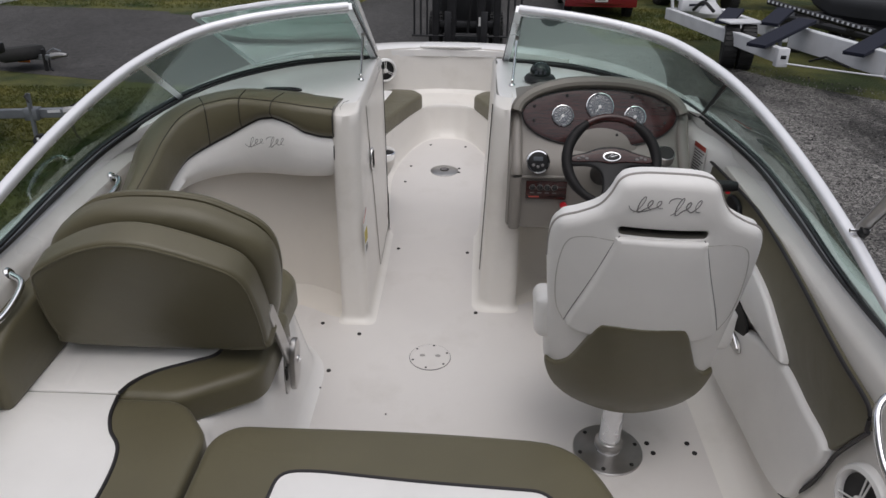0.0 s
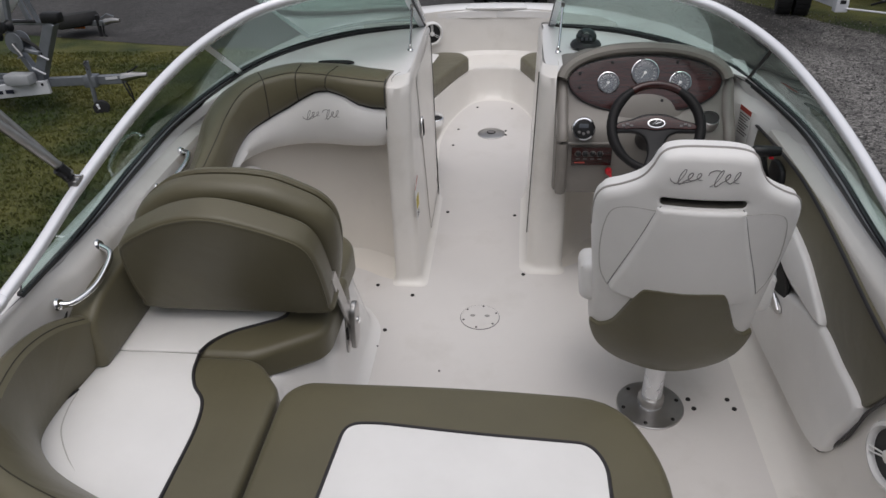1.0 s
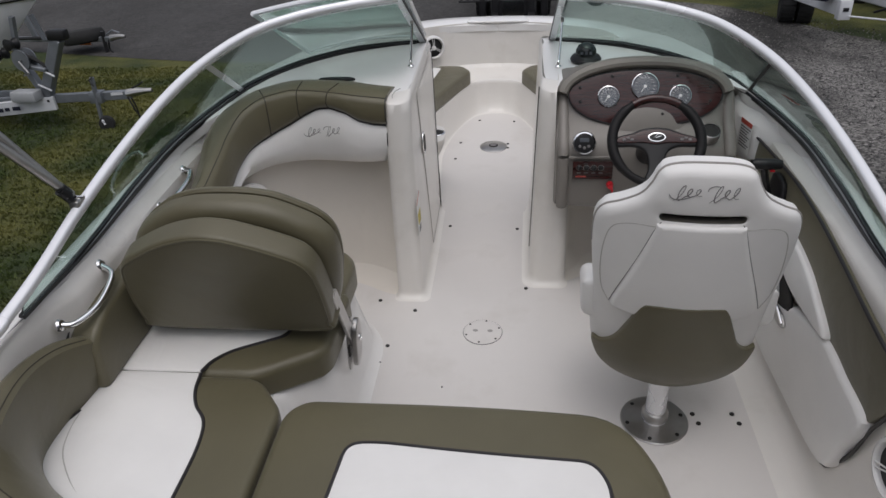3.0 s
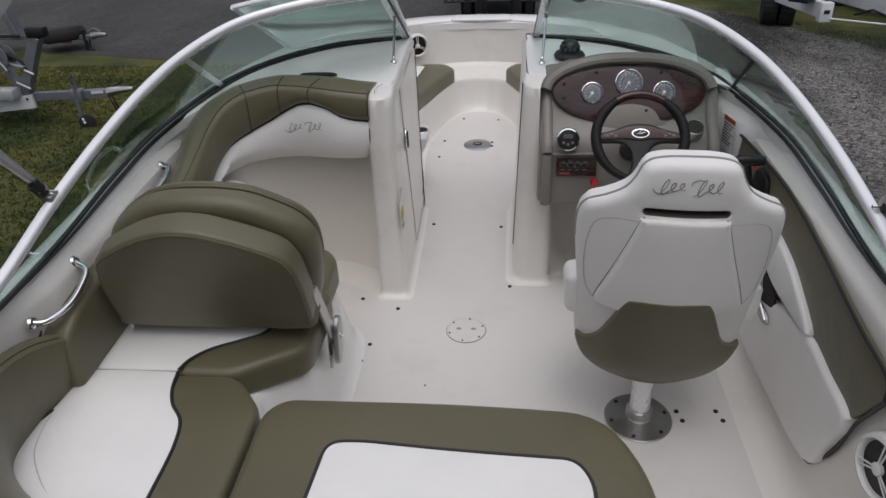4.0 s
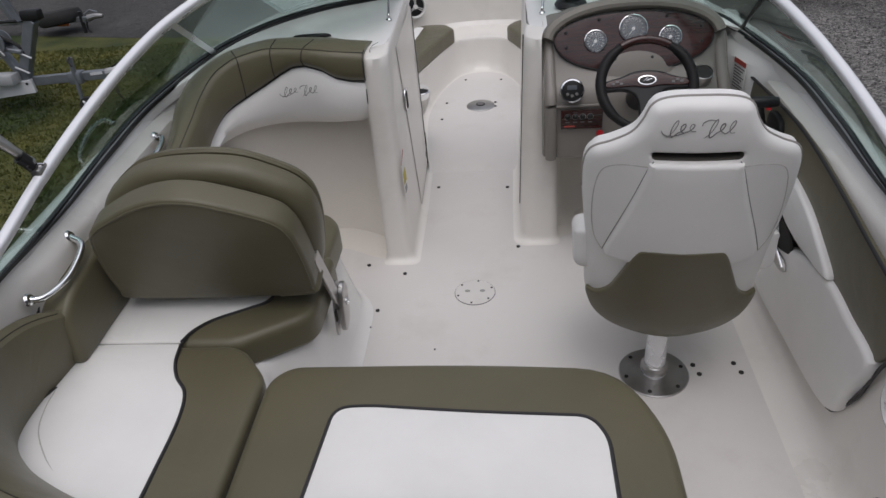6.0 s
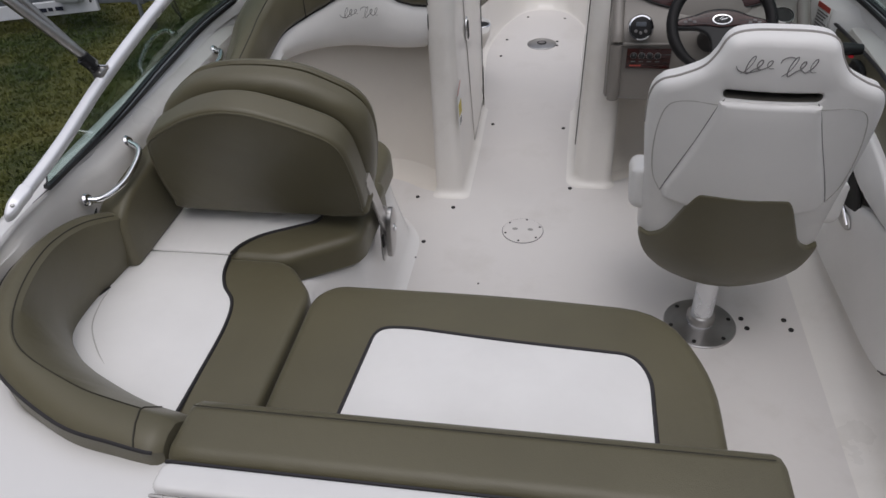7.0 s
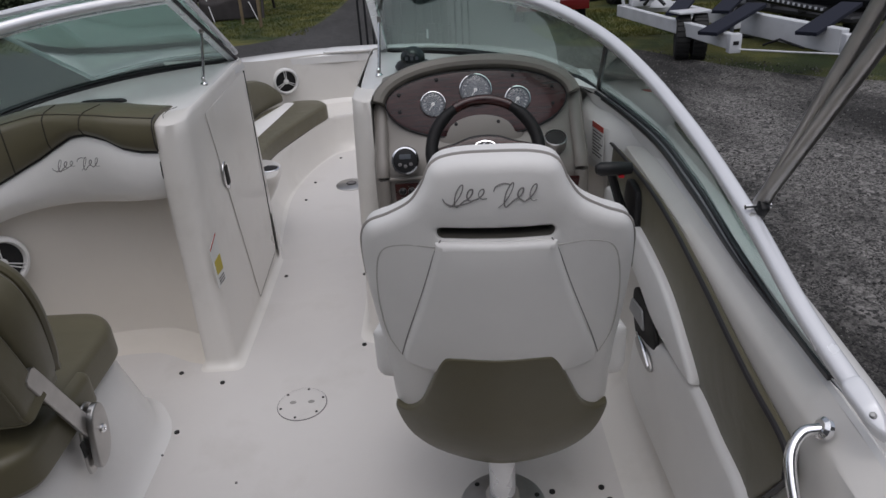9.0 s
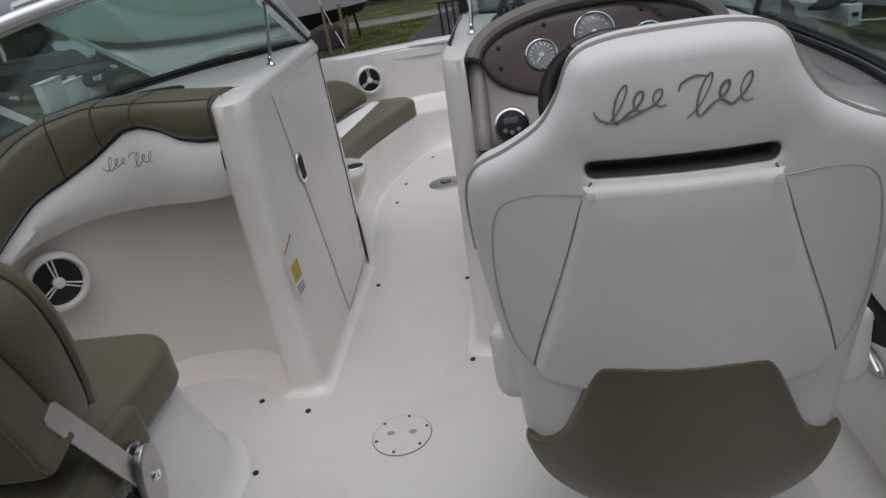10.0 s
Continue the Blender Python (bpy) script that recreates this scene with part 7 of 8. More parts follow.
part("roll_bar", bar([(-0.48, 1.0, 2.4), (0, 1.0, 2.44), (0.48, 1.0, 2.4)], 0.045, 8), BLACK, ty)
part("exhaust", bar([(-0.22, -0.9, 1.2), (-0.22, -0.9, 2.1)], 0.035, 8), BLACK, ty)
part("steering_wheel", bar([(0.17 * math.cos(a), 0.30 + 0.06 * math.sin(a), 1.42 + 0.15 * math.sin(a)) for a in np.linspace(0, math.tau, 16, endpoint=False)], 0.015, 6, closed=True), BLACK, ty)
part("boom", box((0.24, 0.20, 2.6), (0.62, -1.25, 1.75), 0.02, 1, None, pose(0, 0, 0, 0, 4, 0)), BOOM, ty, "orange steel boom")
part("gauge_box", box((0.22, 0.12, 0.26), (0.18, -0.2, 1.50), 0.02), BLACK, ty)


# cars
def car(name, label, at, turn, paint, l=4.5, w=1.8, h=1.65, suv=True):
    """A parked car heading along local -y."""
    c = thing(name, label, "car", (*at, gz(*at)))
    c.rotation_euler = on_slope(turn)
    hood = 0.95 if suv else 0.80
    prof = [(-0.50, 0.35), (-0.505, 0.55), (-0.495, hood - 0.14), (-0.46, hood - 0.04), (-0.27, hood + 0.06), (-0.12, h - 0.06), (-0.05, h), (0.25, h), (0.40 if suv else 0.30, h - 0.05), (0.47, hood + 0.10), (0.50, hood - 0.05), (0.50, 0.35)]
    bm = bmesh.new()
    rings = []
    for k, f in enumerate((-1, -0.97, -0.86, -0.5, 0, 0.5, 0.86, 0.97, 1)):
        e = abs(f)
        rings.append([(f * w / 2 * (1 - 0.13 * max(0, z - hood) / (h - hood)), y * l * (1 - 0.05 * max(0, e - 0.5)), 0.35 + (z - 0.35) * (1 - (0.06 if e > 0.9 else 0.015 * e))) for y, z in prof])
    skin(bm, rings, True, True)
    part("body", bm, paint, c)
    for y0, z0, y1, z1, nm in ((-0.272, hood + 0.09, -0.125, h - 0.07, "windscreen"), (0.41, h - 0.10, 0.468, hood + 0.16, "rear_window")):
        bm = bmesh.new()
        q = [Vector((sx * w / 2 * (0.86 if z < hood + 0.2 else 0.76), y * l, z)) for sx, y, z in ((-1, y0, z0), (1, y0, z0), (1, y1, z1), (-1, y1, z1))]
        n = (q[1] - q[0]).cross(q[3] - q[0]).normalized()
        skin(bm, [[p - n * 0.01 for p in q], [p + n * 0.012 for p in q]], True, True)
        part(nm, bm, CAR_GLASS, c)
    for s in (-1, 1):
        bm = bmesh.new()
        q = [(-0.20, hood + 0.10), (-0.10, h - 0.12), (0.28, h - 0.12), (0.38, hood + 0.12)]
        skin(bm, [[(s * (w / 2 * (1 - 0.13 * max(0, z - hood) / (h - hood)) + d), y * l, z) for y, z in q] for d in (-0.02, 0.006)], True, True)
        part("side_window", bm, CAR_GLASS, c)
        for y in (-0.31, 0.30):
            wheel_at("tyre", Vector((s * (w / 2 - 0.12), y * l, 0.34)), 0.34, 0.22, (s, 0, 0), c, GALV)
        part("headlight", pad(rounded([(-0.16, -0.07), (0.16, -0.07), (0.16, 0.06), (-0.12, 0.09)], 0.03), lambda u, v, z, s=s: Vector((s * (w / 2 - 0.22) + s * u, -0.485 * l - z, hood - 0.22 + v)), 0.05, 0.02), LAMP, c, "clear headlamp")
        part("mirror", box((0.16, 0.08, 0.12), (s * (w / 2 + 0.06), -0.17 * l, hood + 0.16), 0.03), paint, c)
    part("grille", pad(rounded([(-0.42, -0.07), (0.42, -0.07), (0.42, 0.08), (-0.42, 0.08)], 0.03), lambda u, v, z: Vector((u, -0.497 * l - z, hood - 0.24 + v)), 0.03, 0.01), BLACK, c)
    part("bumper", pad(rounded([(-0.85, -0.11), (0.85, -0.11), (0.85, 0.10), (-0.85, 0.10)], 0.06), lambda u, v, z: Vector((u, -0.495 * l + 0.10 * (u / 0.85) ** 2 - z, 0.52 + v)), 0.07, 0.03), paint, c)
    part("number_plate", box((0.32, 0.02, 0.15), (0, -0.515 * l, 0.56), 0.004), PAPER, c, "white number plate with plain bars")
    part("plate_bar", box((0.20, 0.012, 0.05), (0, -0.519 * l, 0.555)), GREYPRINT, c)
    return c


car("parked_car", "dark red sport-utility car parked on the grass", (3.60, 21.8), -3, CAR_RED, 4.5, 1.85, 1.72)
car("parked_car", "black pickup-like car parked by the house", (-15.3, 23.9), 62, CAR_BLACK, 4.9, 1.9, 1.50)
car("parked_car", "black car parked beside the lane", (-16.6, 20.4), 66, CAR_BLACK, 4.8, 1.85, 1.30, False)
car("parked_car", "black saloon parked far down the drive", (-8.6, 56.5), 88, CAR_BLACK, 4.7, 1.8, 1.42, False)

# forklift facing the boat
fk = thing("forklift", "black forklift with a tall mast facing the boat", "forklift", (0.0, 14.7, gz(0, 14.7)))
fk.rotation_euler = on_slope(0)
fk.scale = (1.06, 1.06, 1.06)
for x in (-0.55, -0.25, 0.30, 0.60):
    part("mast_rail", box((0.13 if abs(x) > 0.4 else 0.16, 0.16, 3.4), (x, 0, 1.75), 0.02), MAST, fk)
for z in (0.55, 1.5, 2.6, 3.3):
    part("cross_member", box((1.3, 0.10, 0.12), (0.02, 0.05, z), 0.02), MAST, fk)
for x in (-0.32, 0.36):
    part("fork", box((0.13, 1.2, 0.05), (x, -0.65, 0.12), 0.015), MAST, fk)
    part("fork_shank", box((0.13, 0.06, 0.7), (x, -0.10, 0.45), 0.015), MAST, fk)
for k in range(4):
    part("guard_bar", bar([(-0.95 + 0.12 * k, -0.06, 0.35), (-0.95 + 0.12 * k, -0.06, 1.45)], 0.02, 8), MAST, fk)
for z in (0.35, 1.45):
    part("guard_rail", bar([(-1.0, -0.06, z), (1.05, -0.06, z)], 0.022, 8), MAST, fk)
for k in range(3):
    part("guard_bar", bar([(0.80 + 0.12 * k, -0.06, 0.35), (0.80 + 0.12 * k, -0.06, 1.45)], 0.02, 8), MAST, fk)
part("counterweight", box((1.15, 1.7, 0.9), (0.02, 1.3, 0.75), 0.12, 3), MAST, fk)
part("overhead_guard", box((1.1, 1.2, 0.07), (0.02, 1.2, 2.2), 0.02), MAST, fk)
for s in (-1, 1):
    part("guard_post", bar([(s * 0.5, 0.7, 1.1), (s * 0.48, 0.8, 2.2)], 0.035, 8), MAST, fk)
    wheel_at("tyre", Vector((s * 0.58 + 0.02, 0.45, 0.36)), 0.36, 0.26, (s, 0, 0), fk, GALV)
    part("sticker", box((0.05, 0.005, 0.16), (s * 0.28 + 0.0, -0.084, 0.62)), PAPER, fk)
part("hose", bar(path3([(0.05, -0.02, 0.4), (0.10, -0.06, 1.0), (0.02, -0.05, 1.8), (0.08, -0.04, 2.6)], 6), 0.025, 8), BLACK, fk)

# grey trailers on the grass with jack and spare tyre
lt_ = thing("boat_trailer", "galvanised boat trailer with jack wheel and winch post on the grass", "trailer", (-5.1, 8.3, gz(0, 8.3)))
lt_.rotation_euler = on_slope(0)
beam((-2.6, 0.1, 0.28), (0.32, 0.05, 0.42), 0.08, 0.11, GALV, lt_, "tongue", "galvanised tongue")
beam((-2.9, -0.35, 0.20), (-0.70, 0.0, 0.33), 0.06, 0.17, TRAILER_WHITE, lt_, "side_plate", "white painted side plate")
for k, (w, h) in enumerate(((0.030, 0.07), (0.10, 0.045), (0.13, 0.050), (0.06, 0.045), (0.10, 0.050))):
    part("lettering", box((w, 0.004, h), (-1.62 + 0.115 * k, -0.215 + 0.0185 * k, 0.275 + 0.007 * k), 0, 1, None, pose(0, 0, 0, 0, 0, 9)), NAVY, lt_)
part("side_bolt", box((0.03, 0.01, 0.03), (-0.76, -0.045, 0.37), 0.004), BLACK, lt_)
part("coupler", bar([(0.28, 0.05, 0.43), (0.42, 0.05, 0.455), (0.52, 0.05, 0.465), (0.62, 0.05, 0.47)], [0.055, 0.050, 0.034, 0.026], 10), STEEL, lt_, "bright coupler head")
part("coupler_latch", bar([(0.36, 0.05, 0.50), (0.46, 0.04, 0.54), (0.52, 0.04, 0.58)], 0.012, 6), BLACK, lt_)
part("serial_plate", box((0.16, 0.004, 0.035), (0.16, 0.004, 0.44), 0, 1, None, pose(0, 0, 0, 0, -4)), TRAILER_WHITE, lt_)
jk = part("jack", bar([(-0.10, -0.02, 0.66), (-0.12, -0.02, 0.10)], [0.030, 0.026], 10), GALV, lt_, "galvanised jack leg")
part("jack_clamp", box((0.17, 0.14, 0.15), (-0.12, 0.03, 0.40), 0.012), GALV, jk)
part("jack_wheel", turned([(0.045, -0.04), (0.095, -0.035), (0.10, 0), (0.095, 0.035), (0.045, 0.04)], (-0.06, -0.02, 0.06), facing((0.25, -1, 0)), 20), TYRE, jk)
part("jack_fork", bar([(-0.12, -0.02, 0.14), (-0.07, -0.075, 0.10), (-0.06, -0.075, 0.06)], 0.016, 6), TRAILER_WHITE, jk)
part("jack_handle", bar([(-0.10, -0.02, 0.66), (-0.08, -0.12, 0.65), (-0.03, -0.14, 0.58)], 0.012, 8), BLACK, jk)
for y in (0.0, 0.06):
    part("safety_chain", bar(path3([(0.30, y, 0.40), (0.36, y - 0.02, 0.26), (0.42 - y, y, 0.10)], 6), 0.011, 6), BLACK, lt_)
beam((-0.85, 0.05, 0.36), (-0.42, 0.0, 1.14), 0.11, 0.14, GALV, lt_, "winch_post", "galvanised winch post")
for k in (0.22, 0.46):
    c = Vector((-0.85, 0.05, 0.36)).lerp(Vector((-0.42, 0.0, 1.14)), k)
    part("u_bolt", bar([c + Vector((-0.07, -0.085, 0.055)), c + Vector((0.09, -0.085, -0.03))], 0.012, 6), TRAILER_WHITE, lt_)
part("bow_stop", box((0.24, 0.14, 0.13), (-0.40, 0.0, 1.19), 0.03), BLACK, lt_, "black rubber bow stop")
beam((-0.85, 0.05, 0.48), (-1.15, 0.15, 0.96), 0.08, 0.10, GALV, lt_, "brace")
wch = part("winch", turned([(0.13, -0.07), (0.13, -0.055), (0.06, -0.05), (0.06, 0.05), (0.13, 0.055), (0.13, 0.07)], (-0.92, -0.02, 0.90), facing((0.2, 1, 0)), 24), GALV, lt_, "galvanised winch drum")
part("winch_handle", bar([(-0.92, -0.10, 0.90), (-0.92, -0.14, 0.90), (-0.82, -0.16, 0.76), (-0.82, -0.26, 0.76)], 0.013, 8), STEEL, wch)
part("winch_strap", bar(path3([(-0.92, -0.02, 0.97), (-0.70, -0.02, 0.84), (-0.66, -0.02, 0.72)], 5), 0.022, 6), TYRE, wch)
part("winch_bracket", box((0.30, 0.16, 0.05), (-0.80, 0.0, 0.80), 0.01, 1, None, pose(0, 0, 0, 0, 12)), GALV, lt_)
for x, z in ((-1.24, 0.96), (-1.06, 1.08)):
    part("roller", turned([(0.03, -0.08), (0.075, -0.065), (0.05, 0), (0.075, 0.065), (0.03, 0.08)], (x, 0.02, z), facing((0.3, 1, 0)), 18), BLACK, lt_, "black rubber bow roller")
beam((-1.10, 0.12, 0.90), (-1.00, 0.10, 1.40), 0.06, 0.06, GALV, lt_, "roller_post")
beam((-0.82, 0.35, 1.05), (-0.90, 0.33, 1.38), 0.05, 0.05, GALV, lt_, "guide_post")
beam((-2.9, 0.30, 0.34), (-1.05, 0.16, 0.42), 0.06, 0.08, GALV, lt_, "side_rail", "galvanised side rail")
part("cable_box", box((0.34, 0.20, 0.14), (-0.99, -0.10, 0.46), 0.03), mat("grey_plastic", (0.34, 0.35, 0.36), 0.4, 0, 0.1, 5), lt_, "grey plastic box")
lt2 = thing("boat_trailer", "galvanised trailer tongue carrying a black spare tyre", "trailer", (-7.75, 12.55, gz(0, 12.55) - 0.02))
lt2.rotation_euler = on_slope(0)
beam((-3.0, 0.3, 0.22), (0.52, -0.12, 0.26), 0.08, 0.09, GALV, lt2, "tongue")
part("coupler", bar([(0.50, -0.12, 0.28), (0.66, -0.14, 0.31), (0.80, -0.16, 0.31)], [0.06, 0.05, 0.03], 10), STEEL, lt2, "bright coupler head")
part("coupler_latch", bar([(0.42, -0.12, 0.34), (0.56, -0.13, 0.42), (0.70, -0.15, 0.38)], 0.014, 6), GALV, lt2)
part("chain", bar(path3([(0.46, -0.14, 0.26), (0.44, -0.15, 0.10), (0.50, -0.15, 0.02)], 4), 0.018, 6), BLACK, lt2)
part("spare_tyre", turned([(0.20, -0.10), (0.30, -0.125), (0.36, -0.10), (0.39, -0.04), (0.39, 0.04), (0.36, 0.10), (0.30, 0.125), (0.20, 0.10)], (-0.1, -0.02, 0.30), facing((-0.13, 0.10, 1)), 26), TYRE, lt2, "black spare tyre")
part("reflector", box((0.22, 0.03, 0.06), (0.0, -0.16, 0.20), 0.01), mat("amber_lens", (0.55, 0.14, 0.02), 0.3), lt2)
part("jack", bar([(0.36, -0.12, 0.02), (0.36, -0.12, 0.40)], 0.035, 8), MAST, lt2)
beam((-1.02, 0.0, 0.26), (-1.16, 0.0, 0.80), 0.07, 0.09, GALV, lt2, "winch_post")
part("cable", bar(path3([(-1.6, -0.05, 0.28), (-0.9, -0.10, 0.30), (-0.4, -0.10, 0.28)], 5), 0.03, 6), BLACK, lt2)

# white hull standing on the near trailer
bh = thing("stored_boat", "white boat bow on the galvanised trailer", "boat", (-7.45, 8.6, gz(0, 8.6)))
bh.rotation_euler = on_slope(0)
bm = bmesh.new()
rings = []
for f in np.linspace(0, 1, 26):
    w = 1.15 * (1 - f ** 2.6)
    rise = 0.62 * max(0.0, (f - 0.84) / 0.16) ** 1.3
    rings.append([(-3.2 + 4.35 * f + 0.55 * f * (z / 1.15), s * w * k, 0.50 + rise * (1 - z / 1.15) + z) for s, k, z in ((1, 0.02, 0), (1, 0.55, 0.18), (1, 0.88, 0.55), (1, 1.0, 1.05), (1, 0.9, 1.15), (-1, 0.9, 1.15), (-1, 1.0, 1.05), (-1, 0.88, 0.55), (-1, 0.55, 0.18), (-1, 0.02, 0))])
skin(bm, rings, True, True)
part("hull", bm, BOAT_WHITE, bh)
part("rub_rail", bar([r[3] for r in rings], 0.025, 6), BLACK, bh, "black rub rail")
part("rub_rail", bar([r[6] for r in rings], 0.025, 6), BLACK, bh, "black rub rail")

# houses
def window(parent, at, w, h, depth=0.08):
    fr = part("window", box((w + 0.16, 0.10, h + 0.16), at, 0.01), WHITE_TRIM, parent, "white framed window")
    part("pane", box((w, 0.03, h), (at[0], at[1] - 0.045, at[2]), 0.0), WINDOW, fr)
    part("sill", box((w + 0.24, 0.16, 0.05), (at[0], at[1] - 0.03, at[2] - h / 2 - 0.09), 0.01), WHITE_TRIM, fr)


HA = Vector((-18.3, 29.0, 0))
hs = thing("house", "grey sided raised house with white lower wall and brown roof", "house", (HA.x, HA.y, gz(0, 31.0)))
hs.rotation_euler = (0, 0, radians(27))
part("lower_wall", box((9.4, 7.0, 1.9), (4.7, 3.55, 0.85), 0.02), PALE_WALL, hs, "white lower wall")
part("wall", box((4.9, 7.0, 1.85), (2.45, 3.5, 2.72), 0.02), SIDING, hs, "grey lap siding")
part("wall", box((4.5, 6.0, 1.3), (7.152, 3.6, 2.45), 0.02), SIDING, hs, "grey lap siding")
bm = bmesh.new()
for k in range(34):
    z = 1.85 + 0.13 * k
    w = 4.9 if z < 3.6 else 4.9 * (1 - (z - 3.6) / 2.0)
    if w > 0.3:
        box((w, 0.014, 0.012), (2.45, -0.005, z), 0, 1, bm)
tagged(part("siding_lap", bm, SIDING, hs), kind="stuff")
bm = bmesh.new()
skin(bm, [[(x, y, z) for x, z in ((0, 3.64), (4.9, 3.64), (2.45, 5.6))] for y in (0.0, 7.0)], True, True)
part("gable", bm, SIDING, hs)
for s in (-1, 1):
    bm = bmesh.new()
    skin(bm, [[(2.45 + s * x, y, z + d) for x, z in ((-0.05, 5.72), (2.95, 3.32))] for y, d in ((-0.4, 0), (7.4, 0), (7.4, 0.14), (-0.4, 0.14))], True, False, True)
    part("roof", bm, SHINGLE, hs, "brown shingle roof")
    part("bargeboard", box((3.86, 0.06, 0.20), (2.45 + s * 1.45, -0.43, 4.53), 0.0, 1, None, pose(0, 0, 0, 0, s * 38.7, 0)), WHITE_TRIM, hs, "white bargeboard")
bm = bmesh.new()
skin(bm, [[(x, y, z + d) for y, z in ((-0.35, 3.05), (3.6, 5.0))] for x, d in ((4.95, 0), (9.6, 0), (9.6, 0.12), (4.95, 0.12))], True, False, True)
part("roof", bm, SHINGLE, hs, "brown shingle roof")
part("gutter", box((4.7, 0.12, 0.12), (7.25, -0.38, 3.05), 0.02), WHITE_TRIM, hs)
part("downpipe", bar([(4.98, -0.08, 0.2), (4.98, -0.08, 3.4)], 0.05, 8), WHITE_TRIM, hs)
for x, z, w, h in ((1.36, 3.02, 0.85, 1.05), (3.75, 2.95, 1.10, 1.05), (6.35, 2.70, 0.42, 0.75), (3.0, 1.05, 0.6, 0.5), (5.6, 1.05, 0.6, 0.6)):
    window(hs, (x, -0.03, z), w, h)
part("door", box((0.9, 0.06, 1.6), (7.4, 0.03, 0.9), 0.01), WHITE_TRIM, hs, "white door")
wing = thing("house", "grey house with a white balcony and a dark entrance", "house", (-24.0, 29.0, gz(0, 30.0)))
wing.rotation_euler = (0, 0, radians(27))
part("wall", box((5.4, 6, 5.0), (2.6, 3.8, 2.5), 0.02), SIDING, wing)
part("gable_end", box((2.0, 0.2, 1.6), (4.0, 0.7, 5.2), 0.02, 1, None, pose(0, 0, 0, 0, 45, 0)), PALE_WALL, wing, "white dormer")
part("roof", box((6.4, 6.8, 0.3), (2.6, 3.8, 5.1), 0.05), SHINGLE, wing)
window(wing, (3.4, 0.75, 3.8), 0.9, 0.9)
part("balcony", box((4.6, 1.2, 0.16), (3.0, 0.1, 2.85), 0.02), WHITE_TRIM, wing, "white balcony")
part("balcony_front", box((4.6, 0.06, 0.8), (3.0, -0.48, 3.35), 0.01), PALE_WALL, wing, "white balcony front")
for k in range(3):
    part("post", box((0.14, 0.14, 2.8), (0.9 + 2.0 * k, -0.42, 1.4)), WHITE_TRIM, wing)
window(wing, (1.6, 0.75, 1.5), 0.7, 1.0)
part("entrance", box((1.2, 0.06, 2.1), (4.2, 0.77, 1.05), 0.01), WINDOW, wing, "dark entrance")
wallob = thing("garden_wall", "low stepped white garden wall beside the lane", "wall", (-13.5, 20.4, gz(0, 20.4)))
for k, hh in enumerate((0.85, 0.66, 0.46)):
    part("step", box((0.26, 1.05, hh + 0.2), (0.02 * k, 0.5 + 1.04 * k, (hh - 0.2) / 2 - 0.057 * k), 0.02), BOAT_WHITE, wallob)
    part("coping", box((0.32, 1.08, 0.05), (0.02 * k, 0.5 + 1.04 * k, hh - 0.055 * k), 0.012), BOAT_WHITE, wallob)


def leafy(name, label, at, spread, height, count, leaf, trunk=0.0, category="tree", seed=1):
    """A plant: trunk with limbs, and a crown of many small leaf clumps."""
    t = thing(name, label, category, at)
    r = np.random.default_rng(seed)
    if trunk:
        bm = bmesh.new()
        tube(bm, path3([(0, 0, -0.05), (0.05, 0.03, trunk * 0.5), (-0.04, 0.06, trunk), (0.0, 0.0, height * 0.8)], 4), [0.22 * (1 - 0.9 * k / 12) + 0.02 for k in range(13)], 8)
        for k in range(7):
            a = k * 2.4
            z0 = trunk * (0.8 + 0.1 * k)
            tube(bm, [(0, 0, z0), (math.cos(a) * spread * 0.4, math.sin(a) * spread * 0.4, z0 + height * 0.15), (math.cos(a) * spread * 0.75, math.sin(a) * spread * 0.75, z0 + height * 0.25)], [0.08, 0.05, 0.02], 6)
        part("trunk", bm, BARK, t)
    vs, fs = [], []
    lumps = [(r.normal(0, spread * 0.45), r.normal(0, spread * 0.45), trunk + (height - trunk) * r.uniform(0.15, 0.95)) for _ in range(14)]
    for _ in range(count):
        cx, cy, cz = lumps[r.integers(len(lumps))]
        d = r.normal(0, 1, 3)
        d /= np.linalg.norm(d)
        q = np.array([cx, cy, cz]) + d * spread * 0.42 * r.uniform(0.6, 1.05) * (1, 1, 0.75)
        q[2] = max(q[2], 0.05)
        u = r.normal(0, 1, 3)
        v = np.cross(u, r.normal(0, 1, 3))
        u, v = u / np.linalg.norm(u) * leaf, v / (np.linalg.norm(v) + 1e-6) * leaf * 0.6
        k = len(vs)
        vs.extend([tuple(q - u), tuple(q + v), tuple(q + u), tuple(q - v)])
        fs.append((k, k + 1, k + 2, k + 3))
    me = bpy.data.meshes.new("crown")
    me.from_pydata(vs, [], fs)
    me.materials.append(LEAF)
    c = new("crown", me)
    c.parent = t
    return t


leafy("hedge", "dark clipped hedge bush beside the lane", (-13.0, 25.2, gz(0, 25.2)), 1.1, 1.3, 2500, 0.09, 0, "hedge", 3)
for k, (x, y) in enumerate(((-30, 52), (-22, 55), (-15, 50), (-9, 54), (-3, 50), (3, 56), (9, 52), (15, 50), (22, 54), (30, 50), (38, 48), (26, 38), (34, 34), (-38, 46))):
    leafy("tree", "dark green leafy tree at the edge of the yard", (x, y, gz(x, y)), 4.2 + 0.7 * (k % 3), 10 + (k * 37 % 5), 9000, 0.17, 1.2, "tree", 10 + k)
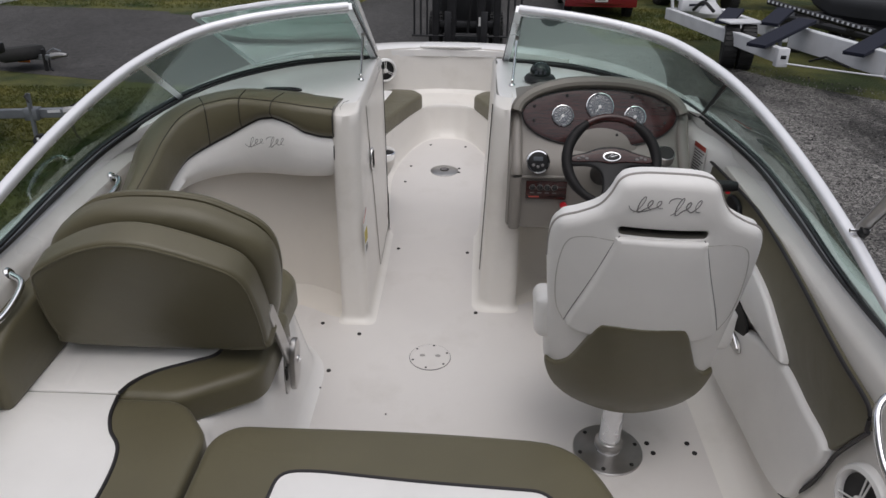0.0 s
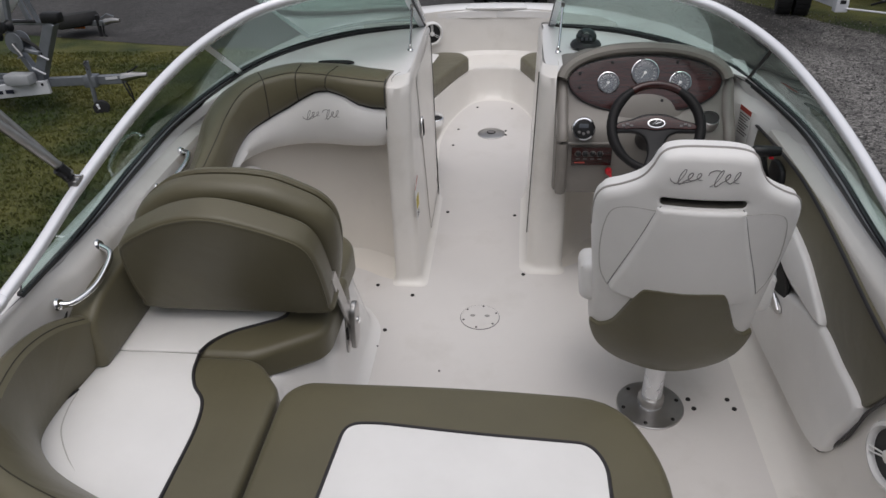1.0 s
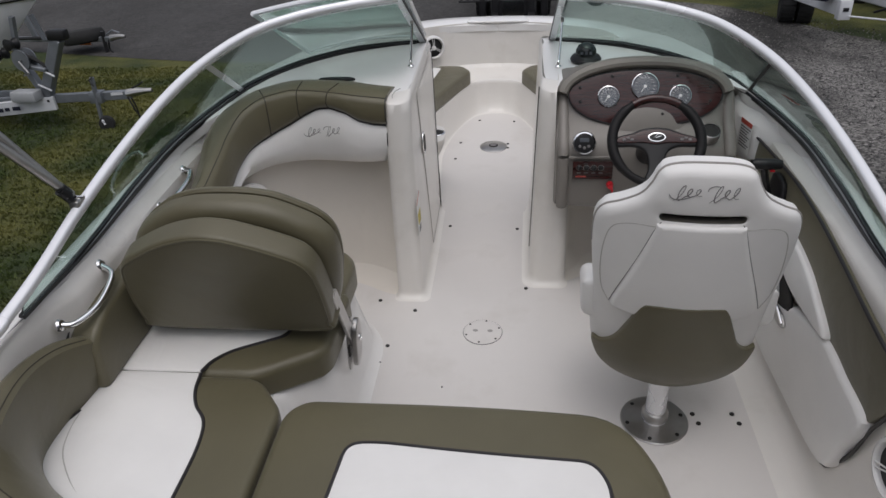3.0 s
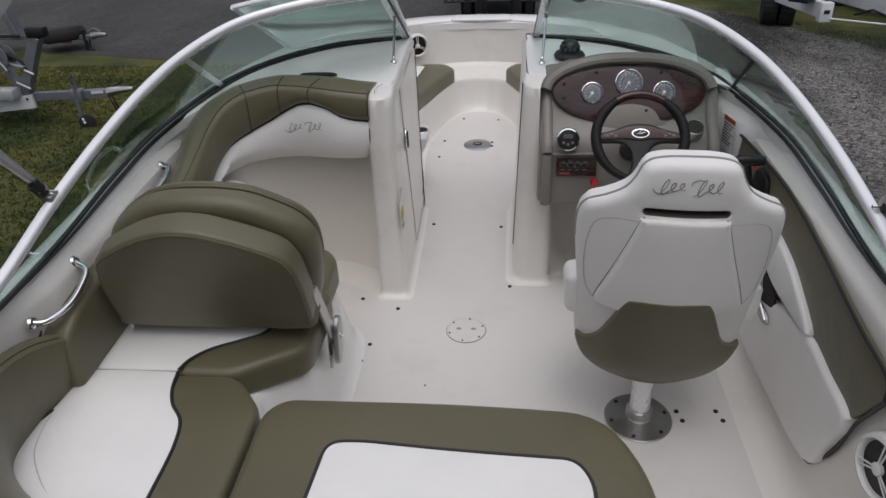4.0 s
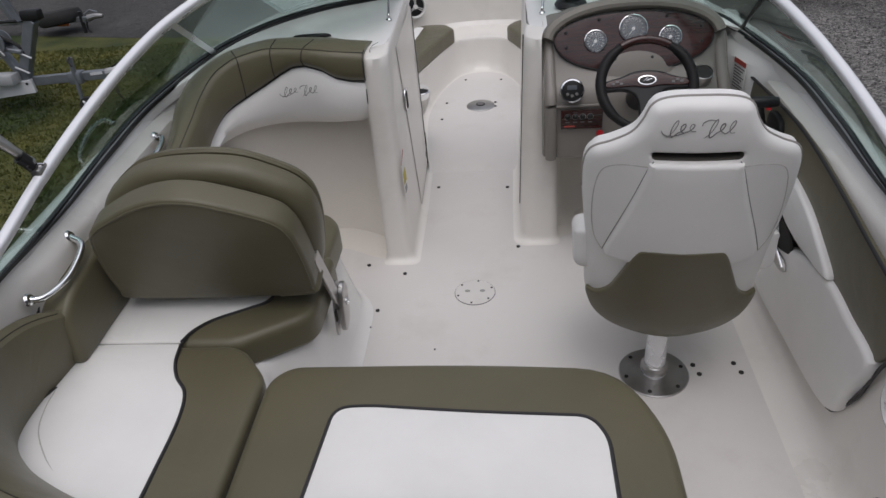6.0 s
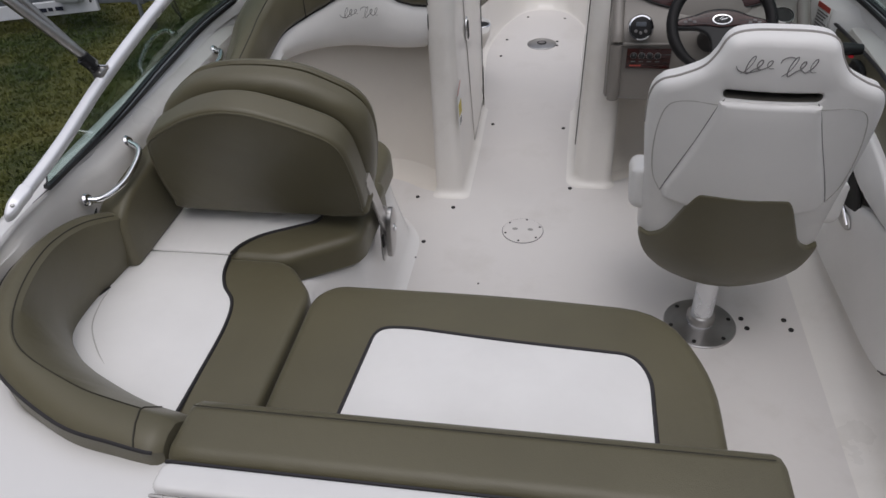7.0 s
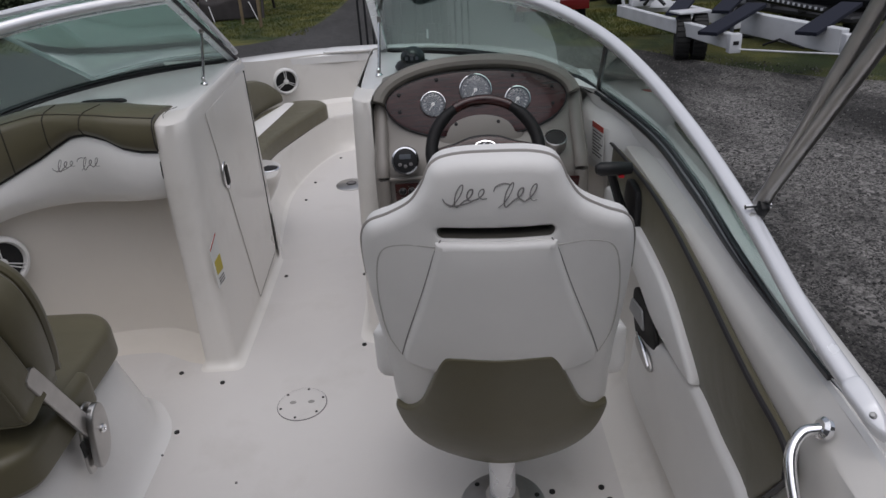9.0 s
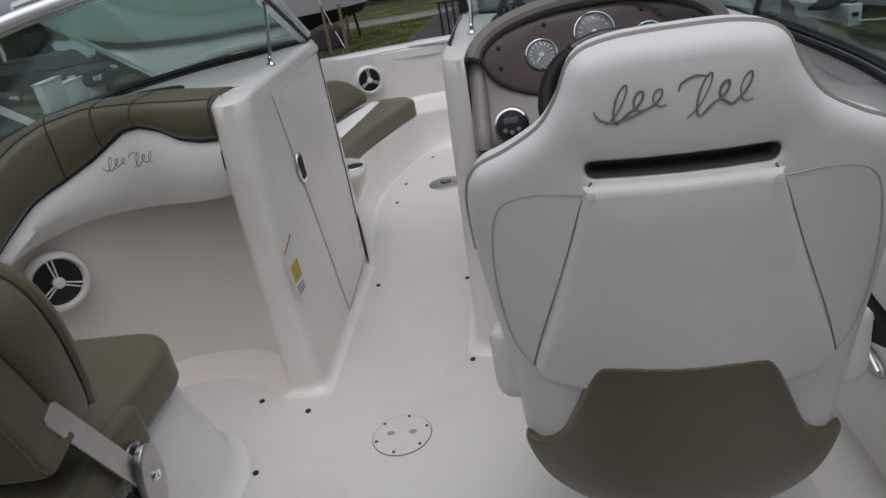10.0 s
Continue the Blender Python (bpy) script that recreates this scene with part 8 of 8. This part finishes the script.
# open boat on stands
cc = thing("moored_boat", "white open boat on stands with dark bottom paint", "boat", (-6.45, 26.7, gz(0, 26.7)))
cc.rotation_euler = (0, 0, radians(3))
bm = bmesh.new()
bm2 = bmesh.new()
up, lo = [], []
for f in np.linspace(0, 1, 12):
    w = 0.95 * (1 - f ** 3) + 0.02
    x = -1.75 + 3.2 * f
    sh = 0.16 * f ** 2
    tip = -0.38 * (1 - f) ** 6
    up.append([(x + 0.62 * f + tip, w, 2.10 + sh), (x + 0.40 * f + tip * 0.5, w * 0.95, 1.65 + sh * 0.4), (x + 0.25 * f, w * 0.86, 1.24 + sh * 0.2), (x + 0.25 * f, -w * 0.86, 1.24 + sh * 0.2), (x + 0.40 * f + tip * 0.5, -w * 0.95, 1.65 + sh * 0.4), (x + 0.62 * f + tip, -w, 2.10 + sh)])
    lo.append([(x + 0.25 * f, w * 0.86, 1.24 + sh * 0.2), (x, w * 0.4, 0.80 + 0.25 * f), (x, 0, 0.55 + 0.45 * f ** 2), (x, -w * 0.4, 0.80 + 0.25 * f), (x + 0.25 * f, -w * 0.86, 1.24 + sh * 0.2)])
skin(bm, up, True, True)
skin(bm2, lo, True, True)
part("hull", bm, mat("weathered_hull", (0.50, 0.50, 0.49), 0.4, 0, 0.06, 1.5), cc)
part("bottom", bm2, ANTIFOUL, cc, "dark bottom paint")
part("rub_rail", bar([r[5] for r in up], 0.025, 6), GALV, cc)
part("console", box((0.6, 0.7, 0.7), (-0.4, 0, 2.4), 0.08, 3), BOAT_WHITE, cc)
part("rail", bar(path3([(-1.7, -0.85, 2.35), (0.0, -0.90, 2.5), (1.5, -0.55, 2.6), (2.0, 0, 2.62)], 6), 0.018, 6), STEEL, cc)
for x in (-1.2, -0.2, 0.8):
    part("stanchion", bar([(x, -0.88, 2.08), (x, -0.88, 2.46)], 0.015, 6), STEEL, cc)
for x, d in ((-1.1, 0.9), (0.1, 1.2)):
    part("rod", bar([(x, -0.92, 2.1), (x + d * 0.35, -1.3, 0.9), (x + d * 0.7, -1.9, 0.1)], 0.015, 6), WHITE_TRIM, cc, "pale leaning pole")
for x, s in ((-1.2, -1), (1.0, -1), (-1.2, 1), (1.0, 1)):
    part("stand", bar([(x, s * 1.3, 0.0), (x, s * 0.8, 1.0)], 0.05, 6), ANTIFOUL, cc)
bl = thing("covered_engine", "dark tarpaulin-covered engine on the grass under the boat", "engine", (-6.5, 25.6, gz(0, 25.6)))
part("cover", pad(outline([(-0.85, -0.4), (0.0, -0.45), (0.8, -0.35), (0.85, 0.3), (0.1, 0.45), (-0.8, 0.35)], 4), lambda u, v, w: Vector((u, v, w + 0.08 * math.sin(4 * u) * (w > 0.3))), 0.75, 0.16), ANTIFOUL, bl)
part("skeg", box((0.14, 0.2, 0.5), (0.70, -0.1, 0.1), 0.04), BLACK, bl)
for x, y in ((-5.7, 24.0), (-4.9, 23.0), (-7.4, 66.0)):
    po = thing("post", "thin weathered wooden post in the grass", "post", (x, y, gz(x, y)), "posts")
    part("shaft", bar([(0, 0, -0.05), (0.03, 0, 1.5 if y < 30 else 9.0)], 0.05 if y < 30 else 0.12, 8), WOODPOST, po)
